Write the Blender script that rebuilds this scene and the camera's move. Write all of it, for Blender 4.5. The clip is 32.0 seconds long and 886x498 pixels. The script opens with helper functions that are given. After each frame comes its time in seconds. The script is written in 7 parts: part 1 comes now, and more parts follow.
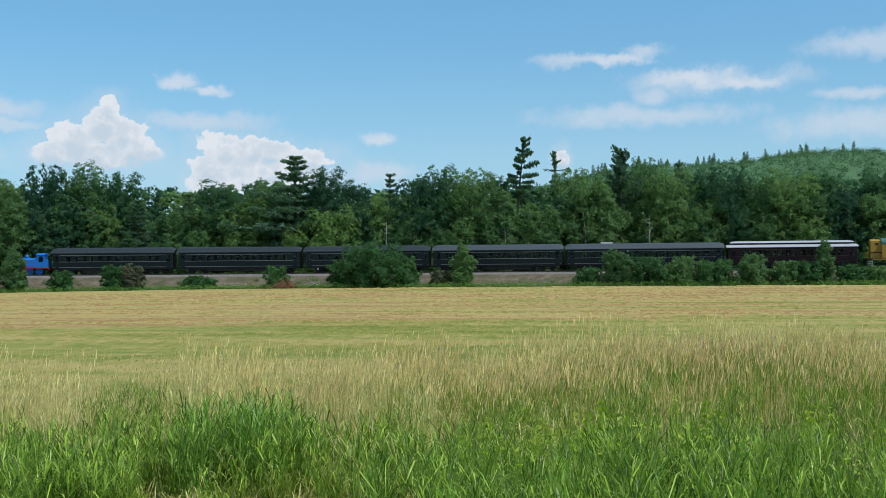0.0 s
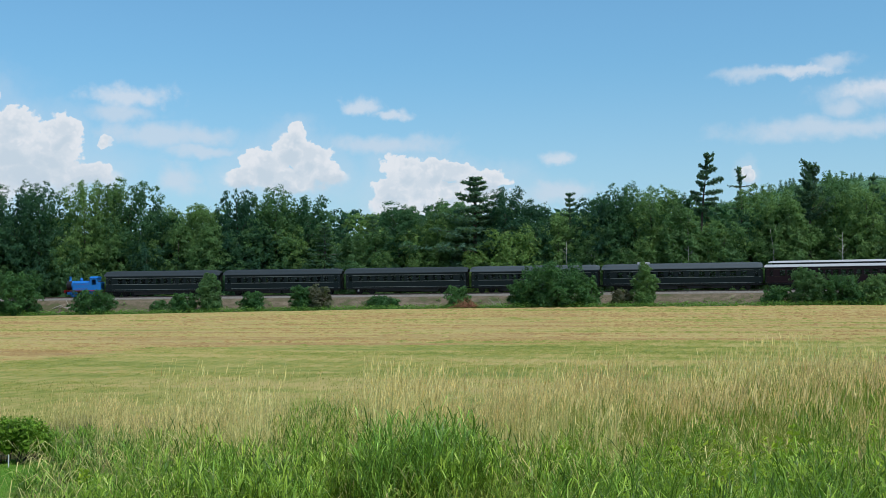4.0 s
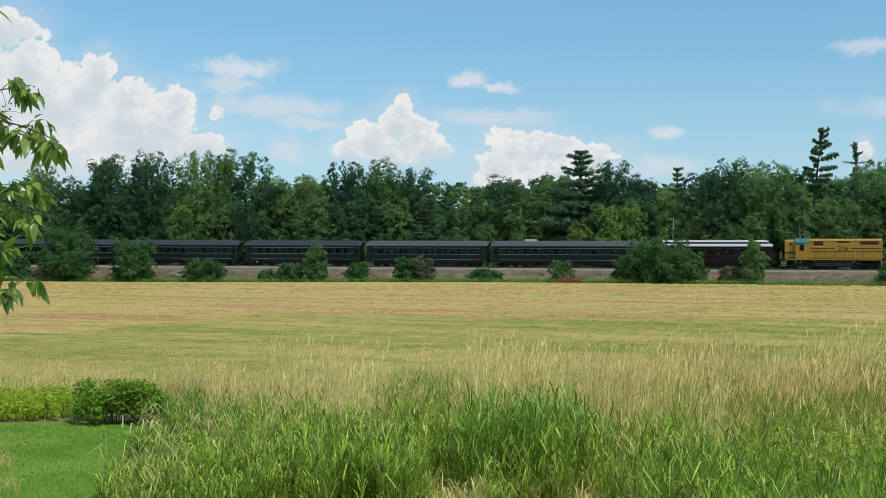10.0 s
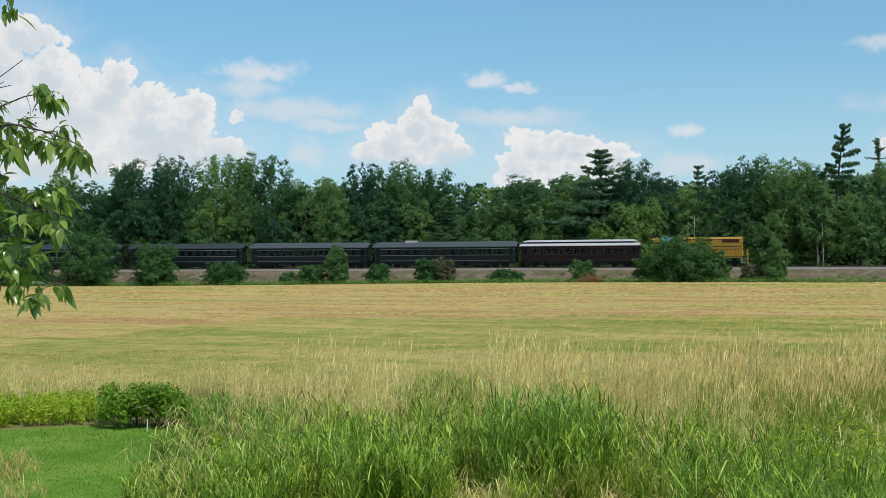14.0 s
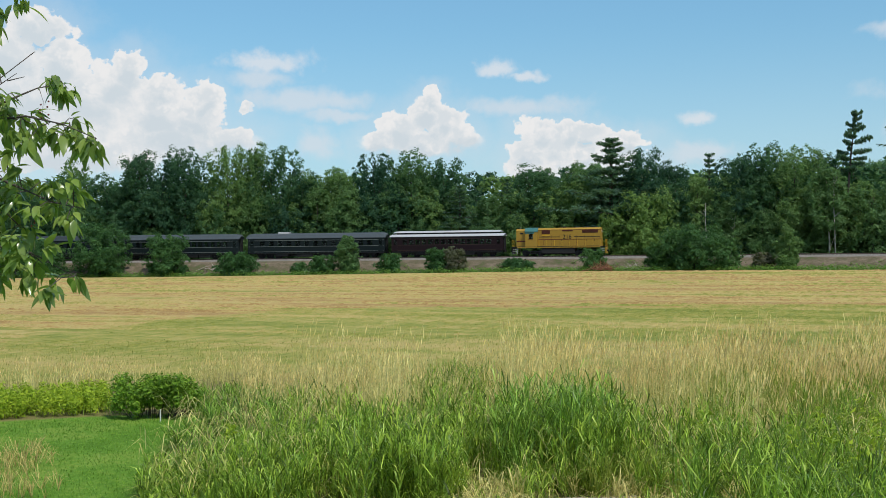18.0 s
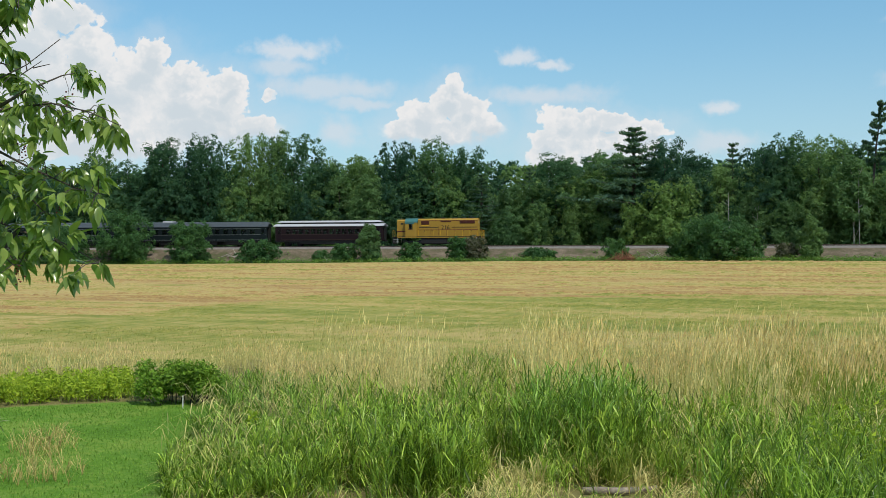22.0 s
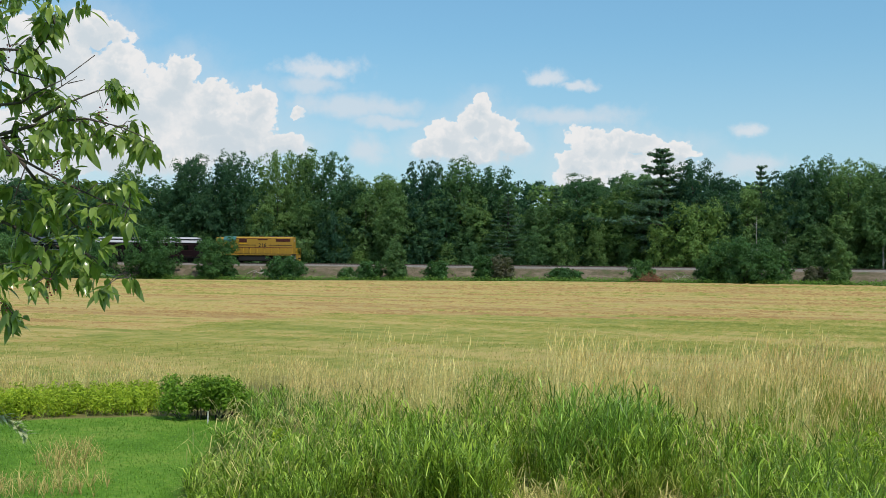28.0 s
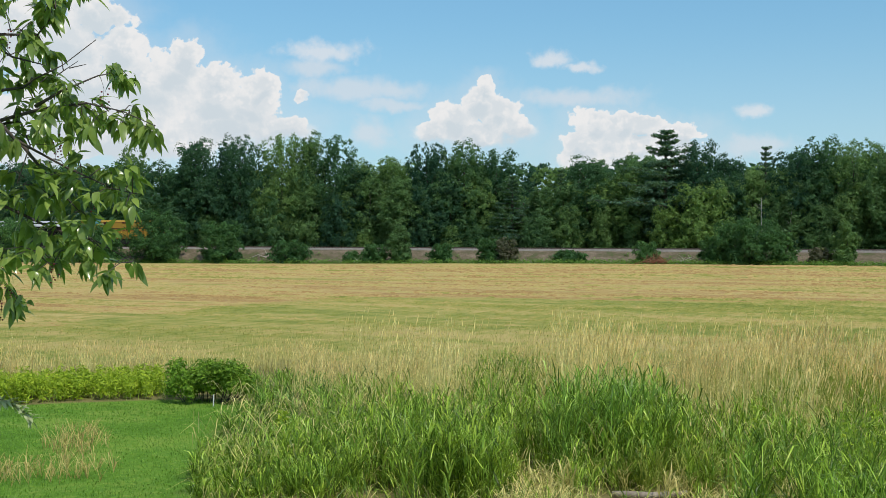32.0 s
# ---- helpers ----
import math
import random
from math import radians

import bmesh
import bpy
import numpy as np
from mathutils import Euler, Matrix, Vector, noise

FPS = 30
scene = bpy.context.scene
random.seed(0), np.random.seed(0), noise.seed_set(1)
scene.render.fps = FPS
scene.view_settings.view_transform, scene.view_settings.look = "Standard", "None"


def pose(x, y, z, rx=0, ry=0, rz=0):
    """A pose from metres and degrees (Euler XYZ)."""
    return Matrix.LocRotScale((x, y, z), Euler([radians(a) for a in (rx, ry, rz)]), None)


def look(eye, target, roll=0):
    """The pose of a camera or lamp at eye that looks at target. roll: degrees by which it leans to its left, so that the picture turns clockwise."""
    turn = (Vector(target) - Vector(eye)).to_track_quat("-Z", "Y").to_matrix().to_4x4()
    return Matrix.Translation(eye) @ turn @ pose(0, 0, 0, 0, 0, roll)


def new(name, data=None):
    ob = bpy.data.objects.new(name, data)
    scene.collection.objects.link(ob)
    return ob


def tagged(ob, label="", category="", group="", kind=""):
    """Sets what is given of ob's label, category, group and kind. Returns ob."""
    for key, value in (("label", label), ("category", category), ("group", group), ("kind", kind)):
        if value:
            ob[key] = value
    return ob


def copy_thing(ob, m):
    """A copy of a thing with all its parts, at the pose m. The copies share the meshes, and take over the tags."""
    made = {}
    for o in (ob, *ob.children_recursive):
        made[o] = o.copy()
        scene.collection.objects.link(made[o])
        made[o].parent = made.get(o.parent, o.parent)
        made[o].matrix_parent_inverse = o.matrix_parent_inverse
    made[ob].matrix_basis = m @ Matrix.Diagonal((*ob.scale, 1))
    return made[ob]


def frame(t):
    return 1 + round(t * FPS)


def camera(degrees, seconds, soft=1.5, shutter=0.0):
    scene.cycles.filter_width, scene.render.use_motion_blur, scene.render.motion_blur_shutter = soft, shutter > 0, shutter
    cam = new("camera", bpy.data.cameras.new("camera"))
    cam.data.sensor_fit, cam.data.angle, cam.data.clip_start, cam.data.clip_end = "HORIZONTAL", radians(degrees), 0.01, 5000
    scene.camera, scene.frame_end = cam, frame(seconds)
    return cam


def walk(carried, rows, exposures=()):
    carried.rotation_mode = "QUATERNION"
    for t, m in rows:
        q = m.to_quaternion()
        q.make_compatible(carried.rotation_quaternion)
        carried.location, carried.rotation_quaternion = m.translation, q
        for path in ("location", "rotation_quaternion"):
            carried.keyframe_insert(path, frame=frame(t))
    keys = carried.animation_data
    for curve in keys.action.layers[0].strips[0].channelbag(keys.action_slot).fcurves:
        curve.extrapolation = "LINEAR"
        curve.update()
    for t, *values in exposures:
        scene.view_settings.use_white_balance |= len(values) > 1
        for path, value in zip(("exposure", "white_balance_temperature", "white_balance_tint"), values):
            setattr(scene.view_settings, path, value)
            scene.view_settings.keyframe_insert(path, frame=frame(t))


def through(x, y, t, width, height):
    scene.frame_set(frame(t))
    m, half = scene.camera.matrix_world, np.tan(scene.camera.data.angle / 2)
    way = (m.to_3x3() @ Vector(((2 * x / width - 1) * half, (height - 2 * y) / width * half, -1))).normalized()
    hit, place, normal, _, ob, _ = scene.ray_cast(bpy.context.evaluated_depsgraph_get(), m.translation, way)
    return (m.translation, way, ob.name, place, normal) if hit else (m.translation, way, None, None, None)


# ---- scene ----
CLIP = 32.0
EYE = 2.85
cam = camera(42.81, CLIP, soft=0.55)
walk(cam, [
    (0, pose(0.000, 0, 2.85, 91.041, 0.443, 6.738)),
    (0.5, pose(0.000, 0, 2.85, 90.905, 0.731, 7.503)),
    (1, pose(0.000, 0, 2.85, 91.157, 0.878, 7.951)),
    (1.5, pose(0.000, 0, 2.85, 91.149, 0.888, 7.601)),
    (2, pose(0.000, 0, 2.85, 91.380, 0.660, 7.309)),
    (2.5, pose(0.000, 0, 2.85, 91.572, 0.668, 8.280)),
    (3, pose(0.000, 0, 2.85, 91.998, 1.096, 10.587)),
    (3.5, pose(0.000, 0, 2.85, 92.107, 0.705, 12.589)),
    (4, pose(0.000, 0, 2.85, 92.125, 0.649, 15.856)),
    (4.5, pose(0.000, 0, 2.85, 91.973, 0.697, 17.980)),
    (6.5, pose(0.000, 0, 2.85, 91.415, 0.200, 20.927)),
    (7, pose(0.000, 0, 2.85, 91.322, -0.006, 21.300)),
    (7.5, pose(0.000, 0, 2.85, 91.037, -0.030, 21.073)),
    (8, pose(0.000, 0, 2.85, 90.608, -0.206, 20.547)),
    (8.5, pose(0.000, 0, 2.85, 90.125, -0.396, 21.032)),
    (9, pose(0.000, 0, 2.85, 90.242, -0.465, 20.785)),
    (9.5, pose(0.000, 0, 2.85, 90.523, -0.314, 21.359)),
    (10, pose(0.000, 0, 2.85, 90.775, -0.350, 21.100)),
    (10.5, pose(0.000, 0, 2.85, 91.044, -0.267, 21.203)),
    (11, pose(0.000, 0, 2.85, 90.994, -0.164, 21.449)),
    (11.5, pose(-0.003, 0, 2.85, 90.867, 0.003, 21.766)),
    (12, pose(-0.006, 0, 2.85, 90.958, -0.044, 21.868)),
    (12.5, pose(-0.009, 0, 2.85, 91.093, 0.058, 21.663)),
    (13, pose(-0.012, 0, 2.85, 91.073, 0.144, 21.984)),
    (13.5, pose(-0.016, 0, 2.85, 90.869, 0.145, 21.807)),
    (14, pose(-0.019, 0, 2.85, 90.823, 0.255, 22.140)),
    (14.5, pose(-0.021, 0, 2.85, 91.076, 0.128, 22.388)),
    (16.5, pose(-0.027, 0, 2.85, 90.657, 0.204, 22.431)),
    (17, pose(-0.028, 0, 2.85, 90.538, 0.387, 22.585)),
    (17.5, pose(-0.029, 0, 2.85, 90.432, 0.495, 22.786)),
    (18, pose(-0.029, 0, 2.85, 90.291, 0.553, 22.679)),
    (18.5, pose(-0.030, 0, 2.85, 90.364, 0.673, 22.539)),
    (19, pose(-0.030, 0, 2.85, 90.244, 0.727, 22.396)),
    (19.5, pose(-0.031, 0, 2.85, 90.237, 0.656, 22.600)),
    (20, pose(-0.032, 0, 2.85, 89.913, 0.492, 22.755)),
    (20.5, pose(-0.032, 0, 2.85, 89.842, 0.340, 23.335)),
    (21, pose(-0.033, 0, 2.85, 89.901, 0.082, 23.402)),
    (21.5, pose(-0.033, 0, 2.85, 89.934, 0.000, 23.547)),
    (22, pose(-0.034, 0, 2.85, 89.726, 0.221, 23.769)),
    (22.5, pose(-0.034, 0, 2.85, 89.651, 0.230, 23.734)),
    (23, pose(-0.035, 0, 2.85, 89.831, 0.057, 24.068)),
    (23.5, pose(-0.035, 0, 2.85, 90.045, 0.207, 23.972)),
    (24, pose(-0.036, 0, 2.85, 90.219, 0.208, 23.718)),
    (24.5, pose(-0.036, 0, 2.85, 90.350, 0.068, 24.652)),
    (25, pose(-0.038, 0, 2.85, 90.715, -0.296, 24.996)),
    (25.5, pose(-0.041, 0, 2.85, 90.539, -0.025, 25.539)),
    (27.5, pose(-0.050, 0, 2.85, 90.663, -0.487, 24.932)),
    (28, pose(-0.049, 0, 2.85, 90.686, -0.540, 25.076)),
    (28.5, pose(-0.047, 0, 2.85, 90.806, -0.528, 25.020)),
    (29, pose(-0.046, 0, 2.85, 90.376, -0.489, 24.662)),
    (29.5, pose(-0.045, 0, 2.85, 90.283, -0.520, 24.766)),
    (30, pose(-0.043, 0, 2.85, 90.195, -0.354, 25.404)),
    (30.5, pose(-0.042, 0, 2.85, 89.978, -0.349, 25.441)),
    (31, pose(-0.041, 0, 2.85, 89.811, -0.387, 25.262)),
    (31.5, pose(-0.039, 0, 2.85, 89.851, -0.369, 25.232)),
    (32, pose(-0.038, 0, 2.85, 89.810, -0.237, 25.310)),
], [(0, -0.08, 5980, 9), (4, -0.08, 6030, 9), (7, 0.0, 6500, 10), (32, 0.0, 6500, 10)])


# ---- the plan: the railway is a gentle curve fitted to the camera's view, x runs along it, y away from the meadow ----
def track(x):
    """The line of the railway's middle, y at x."""
    k = max(-170.0, min(110.0, x))
    y = 193.64 - 0.000943 * k * k + 1.42e-6 * k ** 3
    return y + (x - k) * (-0.001886 * k + 4.26e-6 * k * k)


def heading(x):
    return math.degrees(math.atan((track(x + 0.5) - track(x - 0.5)) / 1.0))


RAIL = 2.49


def smooth(a, b, v):
    k = max(0.0, min(1.0, (v - a) / (b - a)))
    return k * k * (3 - 2 * k)


def land(x, y):
    """Height of the ground."""
    r = math.hypot(x, y)
    z = 1.15 * (1 - smooth(2.5, 15.0, r))
    d = y - track(x)
    if d < 0:
        z += 1.95 * smooth(-9.5, -3.6, d)
    else:
        z += 1.95 - 0.9 * smooth(3.4, 7.5, d)
    z -= 0.55 * smooth(-40, -130, x) * smooth(90, 160, y) * (1 - smooth(-9.5, -3.6, d))
    far = smooth(60, 600, d)
    z += 0.05 * noise.noise((x * 0.13, y * 0.13, 0.0)) * (1 - far) + 6.0 * far * noise.noise((x * 0.004, y * 0.004, 3.0))
    return z


def spot(az, r):
    """Plan place at a bearing in degrees to the right of +y and a distance."""
    return r * math.sin(radians(az)), r * math.cos(radians(az))


# ---- world: summer sky with fair-weather clouds ----
SUN_EL, SUN_AZ = 58.0, 118.0
world = bpy.data.worlds.new("summer_sky")
scene.world = world
world.use_nodes = True
wt = world.node_tree
wt.nodes.clear()


def math_node(tree, op, a, b=None, clamp=False):
    n = tree.nodes.new("ShaderNodeMath")
    n.operation, n.use_clamp = op, clamp
    for i, v in enumerate((a, b)):
        if v is None:
            continue
        if isinstance(v, (int, float)):
            n.inputs[i].default_value = v
        else:
            tree.links.new(v, n.inputs[i])
    return n.outputs[0]


def range_node(tree, value, a, b, lo=0.0, hi=1.0, kind="SMOOTHSTEP"):
    n = tree.nodes.new("ShaderNodeMapRange")
    n.interpolation_type = kind
    tree.links.new(value, n.inputs["Value"])
    for name, v in (("From Min", a), ("From Max", b), ("To Min", lo), ("To Max", hi)):
        n.inputs[name].default_value = v
    return n.outputs["Result"]


def noise_node(tree, vector, scale, detail=6.0, rough=0.55, out="Fac"):
    n = tree.nodes.new("ShaderNodeTexNoise")
    n.inputs["Scale"].default_value, n.inputs["Detail"].default_value, n.inputs["Roughness"].default_value = scale, detail, rough
    if vector is not None:
        tree.links.new(vector, n.inputs["Vector"])
    return n.outputs[out]


def mix_node(tree, fac, a, b, blend="MIX"):
    n = tree.nodes.new("ShaderNodeMix")
    n.data_type, n.blend_type = "RGBA", blend
    for sock, v in ((n.inputs["Factor"], fac), (n.inputs["A"], a), (n.inputs["B"], b)):
        if isinstance(v, (int, float)):
            sock.default_value = v
        elif isinstance(v, tuple):
            sock.default_value = (*v, 1)
        else:
            tree.links.new(v, sock)
    return n.outputs["Result"]


def cloud_field(name, puffs):
    """A node group: bearing and height over the horizon in degrees in, distance from the nearest puff out (1 at its edge)."""
    g = bpy.data.node_groups.new(name, "ShaderNodeTree")
    g.interface.new_socket("Vector", in_out="INPUT", socket_type="NodeSocketVector")
    g.interface.new_socket("Value", in_out="OUTPUT", socket_type="NodeSocketFloat")
    gi, go = g.nodes.new("NodeGroupInput"), g.nodes.new("NodeGroupOutput")
    best = None
    for az, el, ra, re in puffs:
        sub = g.nodes.new("ShaderNodeVectorMath")
        sub.operation = "SUBTRACT"
        g.links.new(gi.outputs[0], sub.inputs[0])
        sub.inputs[1].default_value = (az, el, 0)
        mul = g.nodes.new("ShaderNodeVectorMath")
        mul.operation = "MULTIPLY"
        g.links.new(sub.outputs[0], mul.inputs[0])
        mul.inputs[1].default_value = (1 / ra, 1 / re, 0)
        ln = g.nodes.new("ShaderNodeVectorMath")
        ln.operation = "LENGTH"
        g.links.new(mul.outputs[0], ln.inputs[0])
        best = ln.outputs["Value"] if best is None else math_node(g, "MINIMUM", best, ln.outputs["Value"])
    g.links.new(best, go.inputs[0])
    return g


HEAP_LEFT = [(-42.3, 11.0, 1.9, 1.0), (-43.9, 9.6, 2.2, 1.2), (-41.2, 9.4, 1.7, 1.0), (-38.2, 9.3, 1.0, 0.9), (-38.9, 8.3, 1.6, 1.2), (-36.7, 8.1, 1.5, 0.9), (-34.6, 7.8, 1.1, 0.9), (-34.9, 6.9, 1.6, 1.1),
             (-36.8, 7.1, 1.7, 1.0), (-33.8, 5.9, 2.0, 0.8), (-40.0, 7.5, 3.4, 1.9), (-43.2, 7.4, 3.7, 2.0), (-36.2, 6.0, 3.7, 1.3), (-40.8, 5.1, 5.4, 1.1), (-45.2, 5.4, 3.7, 2.0), (-46.2, 9.8, 2.6, 2.0)]
HEAP_MID = [(-23.2, 8.1, 0.65, 0.6), (-23.5, 7.3, 1.1, 0.9), (-22.6, 6.8, 1.25, 0.9), (-24.8, 6.4, 1.4, 0.9), (-22.0, 6.0, 1.4, 0.7), (-25.8, 5.7, 1.2, 0.6), (-23.6, 5.7, 2.3, 0.7)]
HEAP_RIGHT = [(-17.8, 6.3, 1.3, 0.8), (-16.4, 6.2, 1.2, 0.7), (-15.2, 6.1, 1.2, 0.6), (-13.8, 5.6, 1.6, 0.65), (-18.3, 5.2, 1.2, 0.8), (-17.0, 5.6, 1.5, 0.9), (-18.4, 4.4, 1.3, 0.9), (-16.0, 4.2, 2.8, 0.7), (-15.5, 4.9, 3.4, 0.8)]
SMALL = [(-32.4, 7.3, 0.5, 0.4), (-0.8, 5.6, 0.4, 0.5)]
# unseen clouds out of view; the high ones are added to brighten shadows
FILL_CLOUDS = [(-70, 9, 8, 3), (-95, 14, 9, 4), (-130, 10, 12, 4), (-170, 12, 12, 4), (40, 9, 8, 2.5), (75, 12, 10, 3), (120, 10, 12, 4), (160, 14, 10, 4),
          (-60, 32, 15, 7), (-8, 38, 17, 7), (45, 30, 15, 6), (100, 42, 20, 8), (155, 33, 18, 8), (-110, 40, 20, 8), (-160, 30, 16, 7), (20, 62, 30, 8), (-150, 64, 35, 8)]
LITTLE = [(-31.5, 9.7, 2.3, 0.6), (-19.9, 9.3, 1.2, 0.55), (-18.4, 8.9, 1.2, 0.3), (-9.8, 6.6, 1.0, 0.45), (5.5, 9.4, 2.4, 0.4), (8.2, 9.0, 2.2, 0.4), (2.4, 10.3, 1.6, 0.3)]
THIN_NEAR = [(-31.7, 8.8, 1.7, 0.4), (-30.3, 7.8, 3.2, 0.6),
             (-18.6, 7.4, 3.3, 0.5), (-27.7, 7.1, 1.7, 0.3), (-9.8, 4.9, 2.0, 0.5), (-29.0, 5.6, 1.0, 0.7)]
THIN_FAR = [(0.4, 10.4, 2.4, 0.3), (3.5, 10.7, 1.1, 0.3), (7.0, 9.2, 4.0, 0.7), (4.0, 8.5, 0.9, 0.5), (3.7, 7.6, 4.7, 0.5), (14.1, 10.5, 2.3, 0.6),
            (13.6, 8.2, 2.0, 0.3), (13.3, 6.8, 3.4, 0.7), (-27.6, 7.8, 1.3, 0.5)]

coord = wt.nodes.new("ShaderNodeTexCoord").outputs["Generated"]
sep = wt.nodes.new("ShaderNodeSeparateXYZ")
wt.links.new(coord, sep.inputs[0])
az_d = math_node(wt, "MULTIPLY", math_node(wt, "ARCTAN2", sep.outputs[0], sep.outputs[1]), 57.2958)
el_d = math_node(wt, "MULTIPLY", math_node(wt, "ARCSINE", sep.outputs[2]), 57.2958)


def sky_point(du, dv):
    c = wt.nodes.new("ShaderNodeCombineXYZ")
    for i, v in enumerate((du, dv)):
        wt.links.new(v, c.inputs[i])
    return c.outputs[0]


def group_of(tree_group, vector):
    n = wt.nodes.new("ShaderNodeGroup")
    n.node_tree = tree_group
    wt.links.new(vector, n.inputs[0])
    return n.outputs[0]


billow = noise_node(wt, coord, 46.0, 7.0, 0.58, "Color")
bsep = wt.nodes.new("ShaderNodeSeparateColor")
wt.links.new(billow, bsep.inputs[0])
fine = noise_node(wt, coord, 62.0, 9.0, 0.62)
wide = noise_node(wt, coord, 30.0, 8.0, 0.6)


def warped(amount, lift=0.0):
    u = math_node(wt, "ADD", az_d, math_node(wt, "MULTIPLY", math_node(wt, "SUBTRACT", bsep.outputs[0], 0.5), amount))
    v = math_node(wt, "ADD", math_node(wt, "ADD", el_d, lift), math_node(wt, "MULTIPLY", math_node(wt, "SUBTRACT", bsep.outputs[1], 0.5), amount))
    return sky_point(u, v)


def knobs(scale, smoothness=0.35):
    """Rounded cauliflower lumps over the sky, 0 in the middle of each."""
    n = wt.nodes.new("ShaderNodeTexVoronoi")
    n.feature = "SMOOTH_F1"
    n.inputs["Scale"].default_value, n.inputs["Smoothness"].default_value = scale, smoothness
    off = wt.nodes.new("ShaderNodeVectorMath")
    off.operation = "MULTIPLY_ADD"
    wt.links.new(billow, off.inputs[0])
    off.inputs[1].default_value = (0.012, 0.012, 0.012)
    wt.links.new(coord, off.inputs[2])
    wt.links.new(off.outputs[0], n.inputs["Vector"])
    return n.outputs["Distance"]


lump_a, lump_b, lump_c = knobs(55.0), knobs(120.0), knobs(260.0)
lumps = math_node(wt, "ADD", math_node(wt, "ADD", math_node(wt, "MULTIPLY", lump_a, 0.5), math_node(wt, "MULTIPLY", lump_b, 0.3)), math_node(wt, "MULTIPLY", lump_c, 0.2))
heaps = cloud_field("cloud_heaps", HEAP_LEFT + HEAP_MID + HEAP_RIGHT + SMALL + FILL_CLOUDS)
veils = cloud_field("cloud_veils", THIN_NEAR + THIN_FAR)
here = group_of(heaps, warped(1.5))
above = group_of(heaps, warped(1.5, 0.55))
below = group_of(heaps, warped(1.5, -0.6))
base_soft = range_node(wt, math_node(wt, "SUBTRACT", below, here), 0.1, 0.5, 0.0, 0.85)
ragged = math_node(wt, "ADD", here, math_node(wt, "MULTIPLY", math_node(wt, "SUBTRACT", wide, 0.5), 1.2))
soft_mask = range_node(wt, ragged, 1.15, 0.55)
heap_edge = math_node(wt, "ADD", math_node(wt, "ADD", here, math_node(wt, "MULTIPLY", math_node(wt, "SUBTRACT", lumps, 0.4), 0.65)), math_node(wt, "MULTIPLY", math_node(wt, "SUBTRACT", fine, 0.5), 0.5))
heap_hard = math_node(wt, "MAXIMUM", range_node(wt, heap_edge, 1.02, 0.9), range_node(wt, here, 0.86, 0.66))
heap_mask = math_node(wt, "ADD", math_node(wt, "MULTIPLY", heap_hard, math_node(wt, "SUBTRACT", 1.0, base_soft)), math_node(wt, "MULTIPLY", soft_mask, base_soft))
heap_soft = range_node(wt, math_node(wt, "ADD", here, math_node(wt, "MULTIPLY", math_node(wt, "SUBTRACT", wide, 0.5), 1.6)), 2.2, 0.8, 0.0, 0.3)
inside = range_node(wt, math_node(wt, "ADD", above, math_node(wt, "MULTIPLY", math_node(wt, "SUBTRACT", wide, 0.5), 2.2)), 0.95, 0.15)
valley = math_node(wt, "MULTIPLY", range_node(wt, lumps, 0.36, 0.62), range_node(wt, heap_edge, 1.0, 0.5, 0.0, 0.6))
inside = math_node(wt, "MAXIMUM", math_node(wt, "MULTIPLY", inside, 0.85), valley)
veil_d = group_of(veils, warped(1.1))
veil = range_node(wt, math_node(wt, "ADD", veil_d, math_node(wt, "MULTIPLY", math_node(wt, "SUBTRACT", wide, 0.5), 2.2)), 1.5, 0.2, 0.0, 0.72)

little = group_of(cloud_field("small_cumulus", LITTLE), warped(1.3))
little_mask = range_node(wt, math_node(wt, "ADD", math_node(wt, "ADD", little, math_node(wt, "MULTIPLY", math_node(wt, "SUBTRACT", fine, 0.5), 1.5)), math_node(wt, "MULTIPLY", math_node(wt, "SUBTRACT", lumps, 0.4), 0.6)), 1.35, 0.25, 0.0, 0.75)
sky = wt.nodes.new("ShaderNodeTexSky")
sky.sky_type = "NISHITA"
sky.sun_disc = False
sky.sun_elevation, sky.sun_rotation = radians(SUN_EL), radians(SUN_AZ)
sky.air_density, sky.dust_density, sky.ozone_density = 1.0, 0.7, 1.6
base_sky = mix_node(wt, 1.0, sky.outputs[0], (0.845, 1.19, 1.235), "MULTIPLY")
base_sky = mix_node(wt, range_node(wt, el_d, 6.0, 15.0), base_sky, mix_node(wt, 1.0, base_sky, (1.12, 1.12, 1.1), "MULTIPLY"))
haze = range_node(wt, el_d, 12.0, 2.0, 0.0, 0.45)
base_sky = mix_node(wt, haze, base_sky, (4.75, 6.05, 7.75))
CLOUD = 7.9
bright = (CLOUD, CLOUD, CLOUD * 1.0)
shade = (CLOUD * 0.69, CLOUD * 0.79, CLOUD * 0.86)
cloud_col = mix_node(wt, inside, bright, shade)
with_veil = mix_node(wt, math_node(wt, "MAXIMUM", veil, heap_soft), base_sky, (CLOUD * 0.80, CLOUD * 0.87, CLOUD * 0.94))
heap_mask = math_node(wt, "MAXIMUM", heap_mask, range_node(wt, here, 0.9, 0.62))
with_little = mix_node(wt, little_mask, with_veil, (CLOUD * 0.9, CLOUD * 0.93, CLOUD * 0.97))
with_heap = mix_node(wt, heap_mask, with_little, cloud_col)
bg = wt.nodes.new("ShaderNodeBackground")
bg.inputs["Strength"].default_value = 0.105
wt.links.new(with_heap, bg.inputs["Color"])
wo = wt.nodes.new("ShaderNodeOutputWorld")
wt.links.new(bg.outputs[0], wo.inputs["Surface"])

